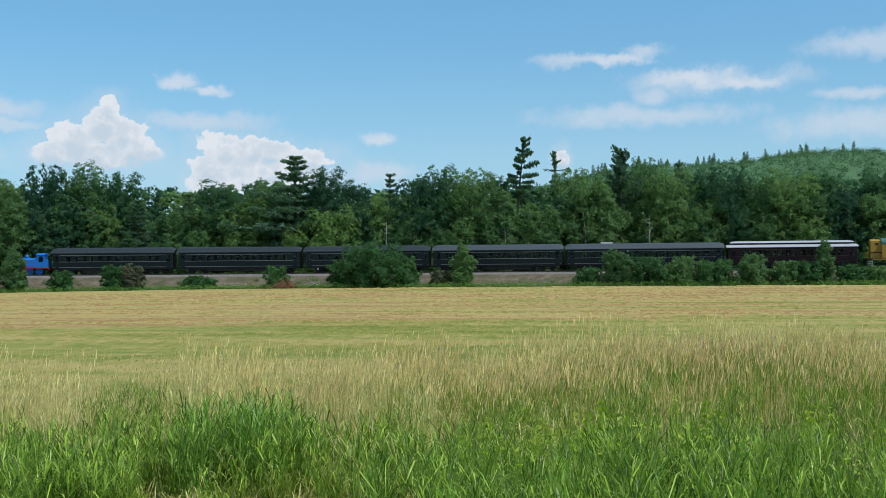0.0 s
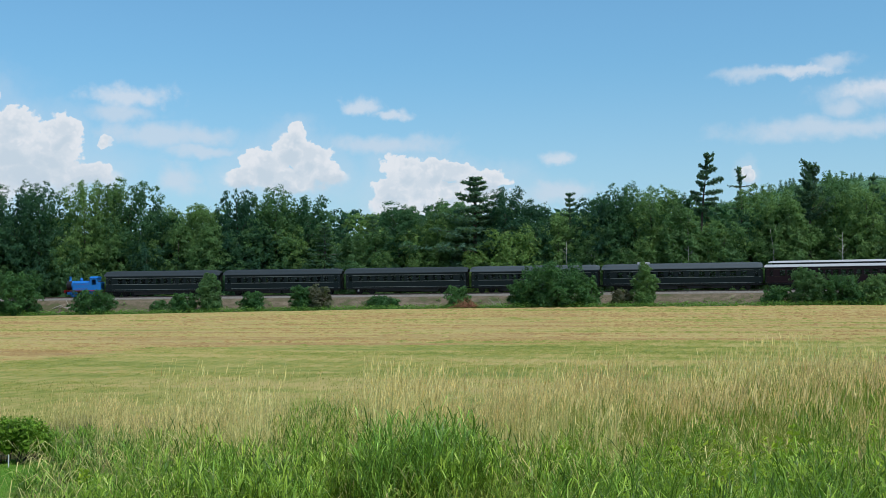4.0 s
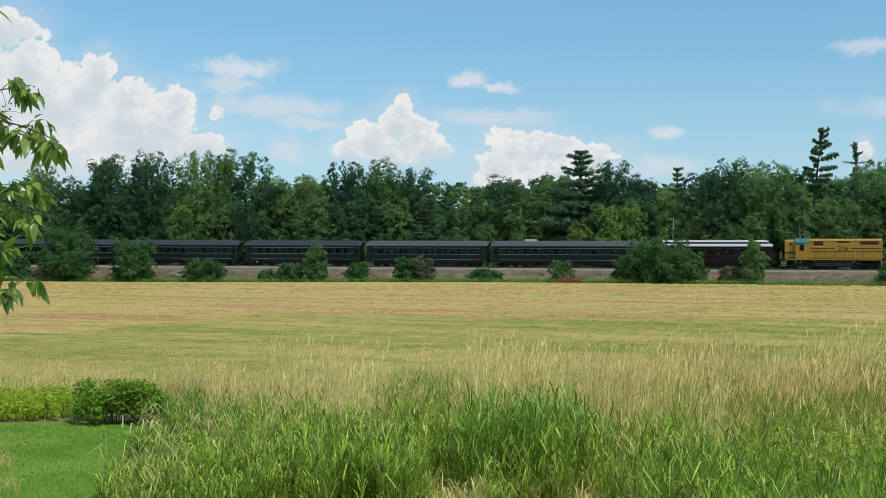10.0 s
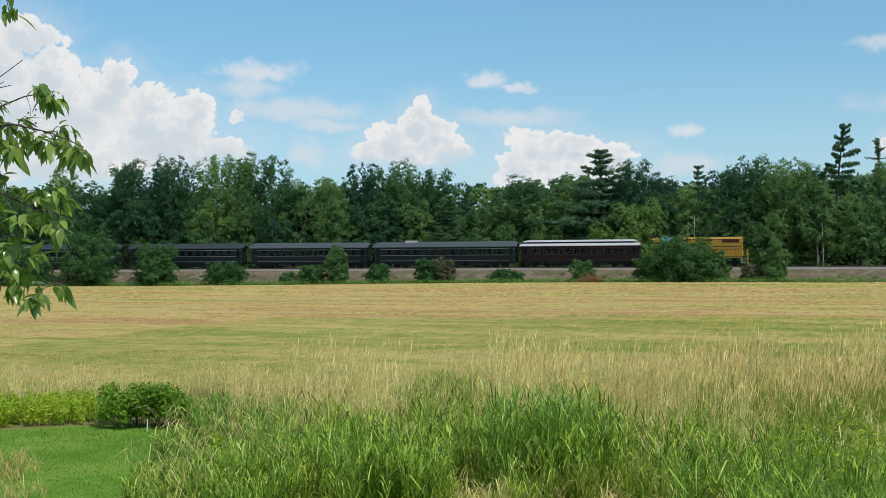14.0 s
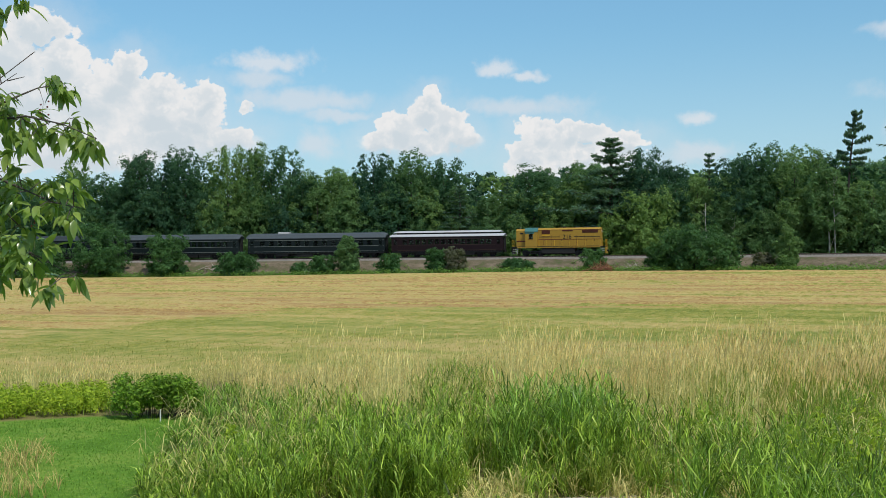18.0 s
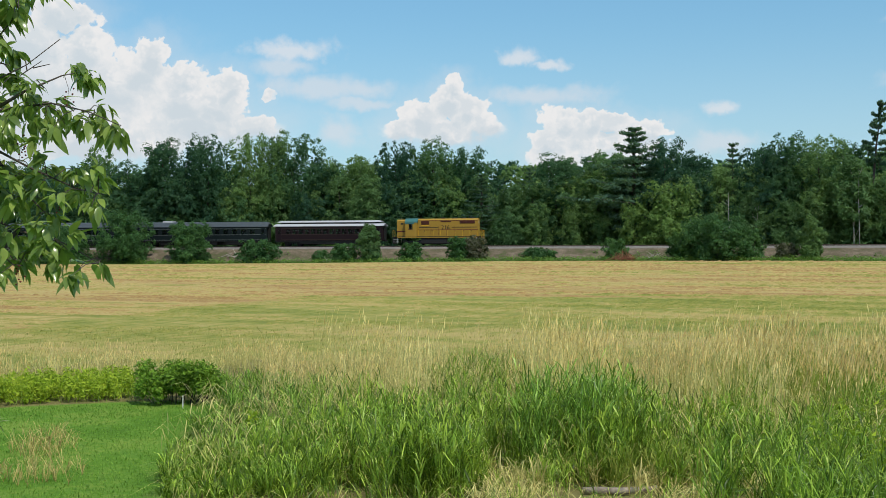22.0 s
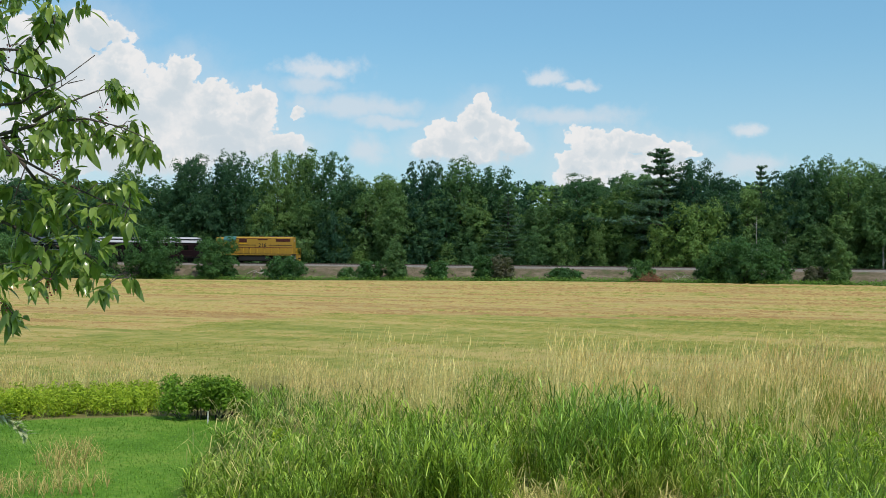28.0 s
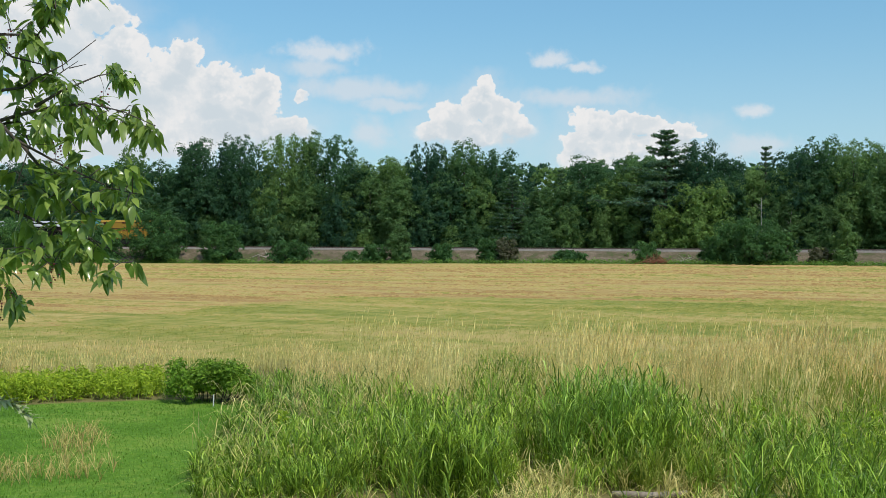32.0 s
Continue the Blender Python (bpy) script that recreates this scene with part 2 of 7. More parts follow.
sun_data = bpy.data.lights.new("sun", "SUN")
sun_data.energy, sun_data.angle, sun_data.color = 3.5, radians(0.53), (1.0, 0.95, 0.86)
sun = new("sun", sun_data)
sun_dir = Vector((math.sin(radians(SUN_AZ)) * math.cos(radians(SUN_EL)), math.cos(radians(SUN_AZ)) * math.cos(radians(SUN_EL)), math.sin(radians(SUN_EL))))
sun.matrix_world = look((0, 0, 60), Vector((0, 0, 60)) - sun_dir)
scene.view_settings.exposure = 0.0


# ---- materials ----
def material(name):
    m = bpy.data.materials.new(name)
    m.use_nodes = True
    return m, m.node_tree, m.node_tree.nodes["Principled BSDF"]


def painted(name, colour, rough=0.5, metal=0.0, dirt=0.25, scale=1.5, bump=0.0, gloss=0.3):
    """Paint or metal with uneven tone, grime and a little relief."""
    m, t, b = material(name)
    co = t.nodes.new("ShaderNodeTexCoord").outputs["Object"]
    n1 = noise_node(t, co, scale, 6.0, 0.6)
    n2 = noise_node(t, co, scale * 14, 3.0, 0.6)
    f = math_node(t, "MULTIPLY", math_node(t, "ADD", math_node(t, "MULTIPLY", n1, 0.7), math_node(t, "MULTIPLY", n2, 0.3)), dirt * 2)
    dark = tuple(c * 0.45 + 0.012 for c in colour)
    t.links.new(mix_node(t, f, colour, dark), b.inputs["Base Color"])
    t.links.new(range_node(t, n1, 0.3, 0.7, max(0.05, rough - 0.12), min(1, rough + 0.12)), b.inputs["Roughness"])
    b.inputs["Metallic"].default_value = metal
    b.inputs["Specular IOR Level"].default_value = gloss
    if bump:
        bn = t.nodes.new("ShaderNodeBump")
        bn.inputs["Strength"].default_value, bn.inputs["Distance"].default_value = bump, 0.03
        t.links.new(n2, bn.inputs["Height"])
        t.links.new(bn.outputs[0], b.inputs["Normal"])
    return m


def ramp(t, value, stops):
    r = t.nodes.new("ShaderNodeValToRGB")
    e = r.color_ramp.elements
    while len(e) < len(stops):
        e.new(0.5)
    for i, (p, c) in enumerate(stops):
        e[i].position, e[i].color = p, (*c, 1)
    t.links.new(value, r.inputs[0])
    return r.outputs[0]


def leafy(name, stops, through=0.35, rough=0.5, patch=0.35, by_object=0.35, uneven=0.9, spread=0.12, gloss=0.15, tint=0.5, each=0.45):
    """Leaves and blades: each piece its own tone, each plant its own shift, light coming through."""
    m, t, b = material(name)
    geo = t.nodes.new("ShaderNodeNewGeometry")
    info = t.nodes.new("ShaderNodeObjectInfo")
    pos = geo.outputs["Position"]
    wide_n = noise_node(t, pos, patch, 3.0, 0.6)
    v = math_node(t, "ADD", math_node(t, "MULTIPLY", geo.outputs["Random Per Island"], each),
                  math_node(t, "MULTIPLY", math_node(t, "SUBTRACT", wide_n, 0.5 - (0.45 - each / 2) / uneven), uneven))
    v = math_node(t, "ADD", math_node(t, "MULTIPLY", v, 1 - by_object), math_node(t, "MULTIPLY", info.outputs["Random"], by_object))
    col = ramp(t, v, stops)
    hs = t.nodes.new("ShaderNodeHueSaturation")
    t.links.new(col, hs.inputs["Color"])
    t.links.new(range_node(t, wide_n, 0.3, 0.7, 0.5 - spread * 0.1, 0.5 + spread * 0.1, "LINEAR"), hs.inputs["Hue"])
    t.links.new(range_node(t, geo.outputs["Random Per Island"], 0, 1, 1 - spread * 1.6, 1 + spread * 1.6, "LINEAR"), hs.inputs["Value"])
    t.links.new(hs.outputs[0], b.inputs["Base Color"])
    b.inputs["Roughness"].default_value = rough
    b.inputs["Specular IOR Level"].default_value = gloss
    tr = t.nodes.new("ShaderNodeBsdfTranslucent")
    t.links.new(mix_node(t, tint, hs.outputs[0], (0.25, 0.42, 0.05)), tr.inputs["Color"])
    mx = t.nodes.new("ShaderNodeMixShader")
    mx.inputs[0].default_value = through
    t.links.new(b.outputs[0], mx.inputs[1])
    t.links.new(tr.outputs[0], mx.inputs[2])
    t.links.new(mx.outputs[0], t.nodes["Material Output"].inputs["Surface"])
    return m


def bark(name, a, c, scale=6.0):
    m, t, b = material(name)
    co = t.nodes.new("ShaderNodeTexCoord").outputs["Object"]
    mp = t.nodes.new("ShaderNodeMapping")
    mp.inputs["Scale"].default_value = (1, 1, 0.25)
    t.links.new(co, mp.inputs[0])
    n = noise_node(t, mp.outputs[0], scale, 8.0, 0.65)
    t.links.new(ramp(t, n, [(0.3, a), (0.7, c)]), b.inputs["Base Color"])
    b.inputs["Roughness"].default_value = 0.9
    bn = t.nodes.new("ShaderNodeBump")
    bn.inputs["Strength"].default_value, bn.inputs["Distance"].default_value = 0.6, 0.02
    t.links.new(n, bn.inputs["Height"])
    t.links.new(bn.outputs[0], b.inputs["Normal"])
    return m


MAT = {
    "coach_green": painted("dark_green_coach_paint", (0.0055, 0.0115, 0.013), 0.42, dirt=0.2, gloss=0.14),
    "coach_red": painted("maroon_coach_paint", (0.013, 0.0045, 0.0075), 0.42, dirt=0.2, gloss=0.14),
    "dull_gold": painted("tarnished_gold_lining", (0.05, 0.03, 0.018), 0.5),
    "cream_line": painted("faded_gold_lining", (0.2, 0.22, 0.21), 0.5),
    "roof_grey": painted("grey_roof_canvas", (0.062, 0.078, 0.09), 0.5, dirt=0.35),
    "roof_dark": painted("sooty_roof_paint", (0.034, 0.045, 0.052), 0.5, dirt=0.35, gloss=0.15),
    "roof_white": painted("white_roof_paint", (0.42, 0.43, 0.46), 0.45, dirt=0.12),
    "black": painted("black_underframe_paint", (0.012, 0.012, 0.013), 0.6, dirt=0.4),
    "steel": painted("worn_wheel_steel", (0.16, 0.15, 0.14), 0.4, 0.9),
    "rail": painted("rusty_rail_steel", (0.16, 0.12, 0.1), 0.5, 0.6),
    "yellow": painted("yellow_engine_paint", (0.385, 0.228, 0.027), 0.5, dirt=0.3),
    "yellow_rail": painted("yellow_handrail_paint", (0.62, 0.35, 0.02), 0.45, dirt=0.1),
    "teal": painted("teal_cab_paint", (0.045, 0.155, 0.15), 0.45, dirt=0.25),
    "grille": painted("rusty_brown_grille_paint", (0.115, 0.045, 0.016), 0.6, dirt=0.4),
    "maroon_trim": painted("dark_red_trim_paint", (0.1, 0.012, 0.01), 0.45),
    "blue": painted("bright_blue_engine_paint", (0.018, 0.16, 0.5), 0.4, dirt=0.1),
    "red": painted("red_buffer_paint", (0.3, 0.015, 0.02), 0.4),
    "pale_grey": painted("pale_grey_paint", (0.5, 0.5, 0.5), 0.5),
    "tie": painted("weathered_sleeper_wood", (0.1, 0.085, 0.07), 0.9, dirt=0.4, scale=3),
    "dead_wood": painted("bleached_dead_wood", (0.42, 0.38, 0.32), 0.85, dirt=0.25, scale=5, bump=0.4),
    "rust_brush": painted("rusty_dead_brush", (0.22, 0.095, 0.05), 0.9, dirt=0.3, scale=4),
    "log": bark("grey_log_bark", (0.12, 0.09, 0.06), (0.36, 0.31, 0.25), 8),
    "bark": bark("grey_brown_bark", (0.035, 0.028, 0.022), (0.12, 0.1, 0.085)),
    "birch": bark("white_birch_bark", (0.2, 0.19, 0.17), (0.6, 0.58, 0.53), 3),
    "twig": bark("brown_twig_bark", (0.03, 0.022, 0.018), (0.11, 0.085, 0.07), 30),
    "stake": painted("white_stake_paint", (0.7, 0.7, 0.68), 0.6),
    "berry": painted("dark_red_berry_skin", (0.16, 0.03, 0.03), 0.3),
}
gm, gt, gb = material("tinted_window_glass")
gb.inputs["Base Color"].default_value = (0.01, 0.012, 0.012, 1)
gb.inputs["Roughness"].default_value = 0.08
clear = gt.nodes.new("ShaderNodeBsdfTransparent")
clear.inputs["Color"].default_value = (0.8, 0.87, 0.83, 1)
pane_mix = gt.nodes.new("ShaderNodeMixShader")
pane_mix.inputs[0].default_value = 0.22
gt.links.new(clear.outputs[0], pane_mix.inputs[1])
gt.links.new(gb.outputs[0], pane_mix.inputs[2])
gt.links.new(pane_mix.outputs[0], gt.nodes["Material Output"].inputs["Surface"])
MAT["glass"] = gm
# leaf_wood greens are lifted and blued to stand in for haze over the wood
MAT["leaf_wood"] = leafy("broadleaf_foliage", [(0.22, (0.034, 0.098, 0.06)), (0.5, (0.088, 0.19, 0.078)), (0.78, (0.19, 0.31, 0.09))], 0.55, 0.5, gloss=0.14, tint=0.12, each=0.2, spread=0.08, by_object=0.55, patch=0.7, uneven=1.3)
MAT["leaf_light"] = leafy("light_green_foliage", [(0.1, (0.085, 0.175, 0.075)), (0.5, (0.13, 0.24, 0.085)), (0.9, (0.21, 0.33, 0.095))], 0.55, 0.5, gloss=0.14, tint=0.15, each=0.2, spread=0.08, by_object=0.4)
MAT["leaf_pale"] = leafy("yellow_green_foliage", [(0.1, (0.12, 0.215, 0.065)), (0.5, (0.18, 0.3, 0.08)), (0.9, (0.25, 0.37, 0.095))], 0.5, 0.5, gloss=0.14, tint=0.2, each=0.3, by_object=0.0, patch=0.7)
MAT["leaf_bush"] = leafy("bush_foliage", [(0.1, (0.032, 0.09, 0.036)), (0.5, (0.062, 0.15, 0.048)), (0.9, (0.13, 0.245, 0.064))], 0.4, 0.5, gloss=0.12, tint=0.2, patch=1.1, uneven=1.5, by_object=0.25, each=0.3)
MAT["leaf_dull"] = leafy("grey_brown_foliage", [(0.1, (0.07, 0.075, 0.05)), (0.5, (0.12, 0.115, 0.075)), (0.9, (0.17, 0.155, 0.1))], 0.3, 0.6)
MAT["needle"] = leafy("pine_needles", [(0.1, (0.05, 0.11, 0.088)), (0.5, (0.08, 0.155, 0.11)), (0.9, (0.115, 0.2, 0.12))], 0.4, 0.6, gloss=0.08)
# aerial haze is mixed into these hill greens, lighter and bluer than leaves
MAT["hazed_leaf"] = leafy("hazed_hill_woods", [(0.1, (0.062, 0.142, 0.072)), (0.5, (0.088, 0.182, 0.084)), (0.9, (0.125, 0.225, 0.096))], 0.2, 0.7, patch=0.02)
MAT["cherry"] = leafy("glossy_cherry_leaf", [(0.1, (0.06, 0.11, 0.032)), (0.4, (0.155, 0.235, 0.055)), (0.75, (0.33, 0.41, 0.09)), (1.0, (0.6, 0.54, 0.13))], 0.42, 0.22, patch=6.0, by_object=0.35, uneven=1.1, gloss=0.6)
MAT["olive_leaf"] = leafy("grey_green_leaf", [(0.1, (0.24, 0.28, 0.14)), (0.5, (0.38, 0.42, 0.23)), (0.9, (0.52, 0.55, 0.34))], 0.3, 0.5, patch=2.0, by_object=0.4)
# reed and deep grass patch tones imitate leaves turned to and from the light
MAT["reed"] = leafy("green_reed_blades", [(0.05, (0.065, 0.14, 0.015)), (0.4, (0.185, 0.315, 0.03)), (0.75, (0.37, 0.485, 0.064)), (1.0, (0.66, 0.63, 0.2))], 0.42, 0.4, patch=4.0, by_object=0.0, uneven=1.5, spread=0.36, gloss=0.28, each=0.6)
MAT["reed_blue"] = leafy("blue_green_reed_blades", [(0.08, (0.06, 0.155, 0.02)), (0.45, (0.165, 0.31, 0.035)), (0.85, (0.38, 0.5, 0.09))], 0.36, 0.4, patch=4.0, by_object=0.0, uneven=1.4, spread=0.36, gloss=0.28, each=0.55)
MAT["deep_grass"] = leafy("deep_green_grass_blades", [(0.08, (0.062, 0.135, 0.014)), (0.45, (0.165, 0.285, 0.027)), (0.85, (0.35, 0.45, 0.058)), (1.0, (0.66, 0.62, 0.19))], 0.4, 0.38, patch=4.0, by_object=0.0, uneven=1.5, spread=0.36, gloss=0.28, each=0.6)
MAT["dry"] = leafy("dry_grass_straw", [(0.1, (0.38, 0.39, 0.11)), (0.45, (0.64, 0.57, 0.21)), (0.9, (0.88, 0.78, 0.38))], 0.4, 0.6, patch=0.35, by_object=0.0, tint=0.0)
MAT["head"] = leafy("tan_seed_heads", [(0.1, (0.76, 0.62, 0.24)), (0.5, (0.9, 0.77, 0.34)), (0.9, (0.96, 0.87, 0.46))], 0.4, 0.6, patch=0.25, by_object=0.0, tint=0.0)
MAT["pink_head"] = leafy("pinkish_seed_heads", [(0.1, (0.69, 0.54, 0.22)), (0.5, (0.86, 0.715, 0.32)), (0.9, (0.95, 0.83, 0.45))], 0.4, 0.6, patch=0.2, by_object=0.0, tint=0.0)
MAT["litter"] = leafy("brown_dead_grass", [(0.1, (0.36, 0.28, 0.1)), (0.5, (0.54, 0.43, 0.16)), (0.9, (0.7, 0.59, 0.26))], 0.35, 0.7, patch=0.8, by_object=0.0, tint=0.0)
MAT["red_head"] = leafy("reddish_seed_heads", [(0.1, (0.58, 0.36, 0.22)), (0.5, (0.72, 0.49, 0.31)), (0.9, (0.82, 0.62, 0.42))], 0.4, 0.6, patch=0.3, by_object=0.0, tint=0.0)
MAT["stalk"] = leafy("olive_grass_stalks", [(0.1, (0.14, 0.25, 0.03)), (0.45, (0.28, 0.36, 0.06)), (0.9, (0.64, 0.55, 0.19))], 0.4, 0.55, patch=0.4, by_object=0.0, tint=0.1)
MAT["lawn"] = leafy("mown_lawn_blades", [(0.1, (0.08, 0.195, 0.022)), (0.5, (0.135, 0.28, 0.032)), (0.9, (0.24, 0.37, 0.055))], 0.4, 0.5, patch=0.9, by_object=0.0, uneven=1.5)
MAT["meadow"] = leafy("short_meadow_blades", [(0.1, (0.24, 0.29, 0.065)), (0.5, (0.35, 0.35, 0.095)), (0.9, (0.5, 0.42, 0.16))], 0.4, 0.55, patch=0.12, by_object=0.0, tint=0.2)
MAT["verge"] = leafy("lush_verge_grass", [(0.1, (0.07, 0.16, 0.035)), (0.5, (0.125, 0.245, 0.05)), (0.9, (0.21, 0.32, 0.075))], 0.45, 0.6, patch=0.2, by_object=0.0)
MAT["weed"] = leafy("yellow_green_weed_leaves", [(0.1, (0.18, 0.3, 0.02)), (0.5, (0.34, 0.46, 0.034)), (0.9, (0.54, 0.58, 0.06))], 0.42, 0.5, patch=0.6, by_object=0.1)
MAT["shrub"] = leafy("dark_shrub_leaves", [(0.1, (0.06, 0.15, 0.016)), (0.5, (0.17, 0.31, 0.03)), (0.9, (0.4, 0.5, 0.06))], 0.4, 0.5, patch=1.5, by_object=0.1)

# the ground: hay, meadow, lawn, bank and forest floor, blended by what grows where
m, t, b = material("meadow_ground")
MAT["ground"] = m
geo_n = t.nodes.new("ShaderNodeNewGeometry")
pos = geo_n.outputs["Position"]


def attr(name):
    a = t.nodes.new("ShaderNodeAttribute")
    a.attribute_name = name
    return a.outputs["Fac"]


stretch = t.nodes.new("ShaderNodeMapping")
stretch.inputs["Scale"].default_value = (0.024, 0.21, 1)
stretch.inputs["Rotation"].default_value = (0, 0, radians(3))
t.links.new(pos, stretch.inputs[0])
rows_n = noise_node(t, stretch.outputs[0], 1.0, 7.0, 0.68)
broad = t.nodes.new("ShaderNodeMapping")
broad.inputs["Scale"].default_value = (0.014, 0.055, 1)
t.links.new(pos, broad.inputs[0])
patch_n = noise_node(t, broad.outputs[0], 1.0, 5.0, 0.62)
strand = t.nodes.new("ShaderNodeMapping")
strand.inputs["Scale"].default_value = (2.6, 0.5, 1)
t.links.new(pos, strand.inputs[0])
strand_n = noise_node(t, strand.outputs[0], 1.0, 5.0, 0.7)
clump_n = noise_node(t, pos, 0.5, 7.0, 0.7)
grain_n = noise_node(t, pos, 9.0, 5.0, 0.75)
hay_v = math_node(t, "ADD", math_node(t, "MULTIPLY", math_node(t, "ADD", math_node(t, "MULTIPLY", rows_n, 0.9), math_node(t, "MULTIPLY", patch_n, 0.5)), 0.5), math_node(t, "MULTIPLY", math_node(t, "ADD", strand_n, clump_n), 0.15))
hay_c = ramp(t, hay_v, [(0.435, (0.22, 0.23, 0.055)), (0.465, (0.32, 0.275, 0.085)), (0.49, (0.43, 0.345, 0.135)), (0.515, (0.385, 0.265, 0.105)), (0.54, (0.285, 0.178, 0.07)), (0.565, (0.39, 0.295, 0.112))])
mead_v = math_node(t, "ADD", math_node(t, "MULTIPLY", rows_n, 0.3), math_node(t, "ADD", math_node(t, "MULTIPLY", patch_n, 0.22), math_node(t, "MULTIPLY", math_node(t, "ADD", strand_n, clump_n), 0.24)))
mead_c = ramp(t, mead_v, [(0.435, (0.16, 0.195, 0.042)), (0.47, (0.225, 0.24, 0.055)), (0.505, (0.3, 0.28, 0.08)), (0.545, (0.4, 0.32, 0.12))])
bank_c = ramp(t, math_node(t, "ADD", math_node(t, "MULTIPLY", clump_n, 0.6), math_node(t, "MULTIPLY", grain_n, 0.4)),
              [(0.38, (0.055, 0.095, 0.025)), (0.46, (0.095, 0.085, 0.05)), (0.54, (0.15, 0.118, 0.085)), (0.66, (0.25, 0.21, 0.155))])
verge_c = ramp(t, clump_n, [(0.3, (0.07, 0.14, 0.025)), (0.7, (0.17, 0.25, 0.06))])
lawn_c = ramp(t, math_node(t, "ADD", math_node(t, "MULTIPLY", clump_n, 0.6), math_node(t, "MULTIPLY", grain_n, 0.4)),
              [(0.4, (0.065, 0.15, 0.014)), (0.5, (0.105, 0.225, 0.024)), (0.58, (0.18, 0.275, 0.045))])
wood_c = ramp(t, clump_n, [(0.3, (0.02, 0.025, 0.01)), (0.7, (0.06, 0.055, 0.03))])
soil_c = ramp(t, clump_n, [(0.3, (0.1, 0.11, 0.035)), (0.7, (0.29, 0.24, 0.1))])


def soft_edge(name, wander=0.0):
    return range_node(t, math_node(t, "ADD", attr(name), math_node(t, "ADD", math_node(t, "MULTIPLY", math_node(t, "SUBTRACT", clump_n, 0.5), 0.7), math_node(t, "MULTIPLY", math_node(t, "SUBTRACT", rows_n, 0.5), wander))), 0.35, 0.65)


col = mix_node(t, soft_edge("hay", 2.2), mead_c, hay_c)
col = mix_node(t, soft_edge("tall"), col, soil_c)
col = mix_node(t, soft_edge("lawn"), col, lawn_c)
col = mix_node(t, soft_edge("verge"), col, verge_c)
col = mix_node(t, soft_edge("bank"), col, bank_c)
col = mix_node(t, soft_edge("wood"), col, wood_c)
t.links.new(col, b.inputs["Base Color"])
b.inputs["Roughness"].default_value = 0.95
b.inputs["Specular IOR Level"].default_value = 0.1
bn = t.nodes.new("ShaderNodeBump")
bn.inputs["Strength"].default_value, bn.inputs["Distance"].default_value = 0.8, 0.12
t.links.new(math_node(t, "ADD", rows_n, math_node(t, "MULTIPLY", math_node(t, "ADD", clump_n, grain_n), 0.5)), bn.inputs["Height"])
t.links.new(bn.outputs[0], b.inputs["Normal"])

m, t, b = material("crushed_stone_ballast")
MAT["ballast"] = m
pos = t.nodes.new("ShaderNodeNewGeometry").outputs["Position"]
v1 = t.nodes.new("ShaderNodeTexVoronoi")
v1.inputs["Scale"].default_value = 9.0
t.links.new(pos, v1.inputs["Vector"])
n1 = noise_node(t, pos, 0.6, 5.0, 0.6)
t.links.new(mix_node(t, 0.5, ramp(t, n1, [(0.3, (0.1, 0.085, 0.072)), (0.7, (0.2, 0.175, 0.155))]), ramp(t, v1.outputs["Color"], [(0.1, (0.09, 0.08, 0.075)), (0.9, (0.31, 0.29, 0.27))])), b.inputs["Base Color"])
b.inputs["Roughness"].default_value = 0.9
bn = t.nodes.new("ShaderNodeBump")
bn.inputs["Distance"].default_value = 0.05
t.links.new(v1.outputs["Distance"], bn.inputs["Height"])
t.links.new(bn.outputs[0], b.inputs["Normal"])


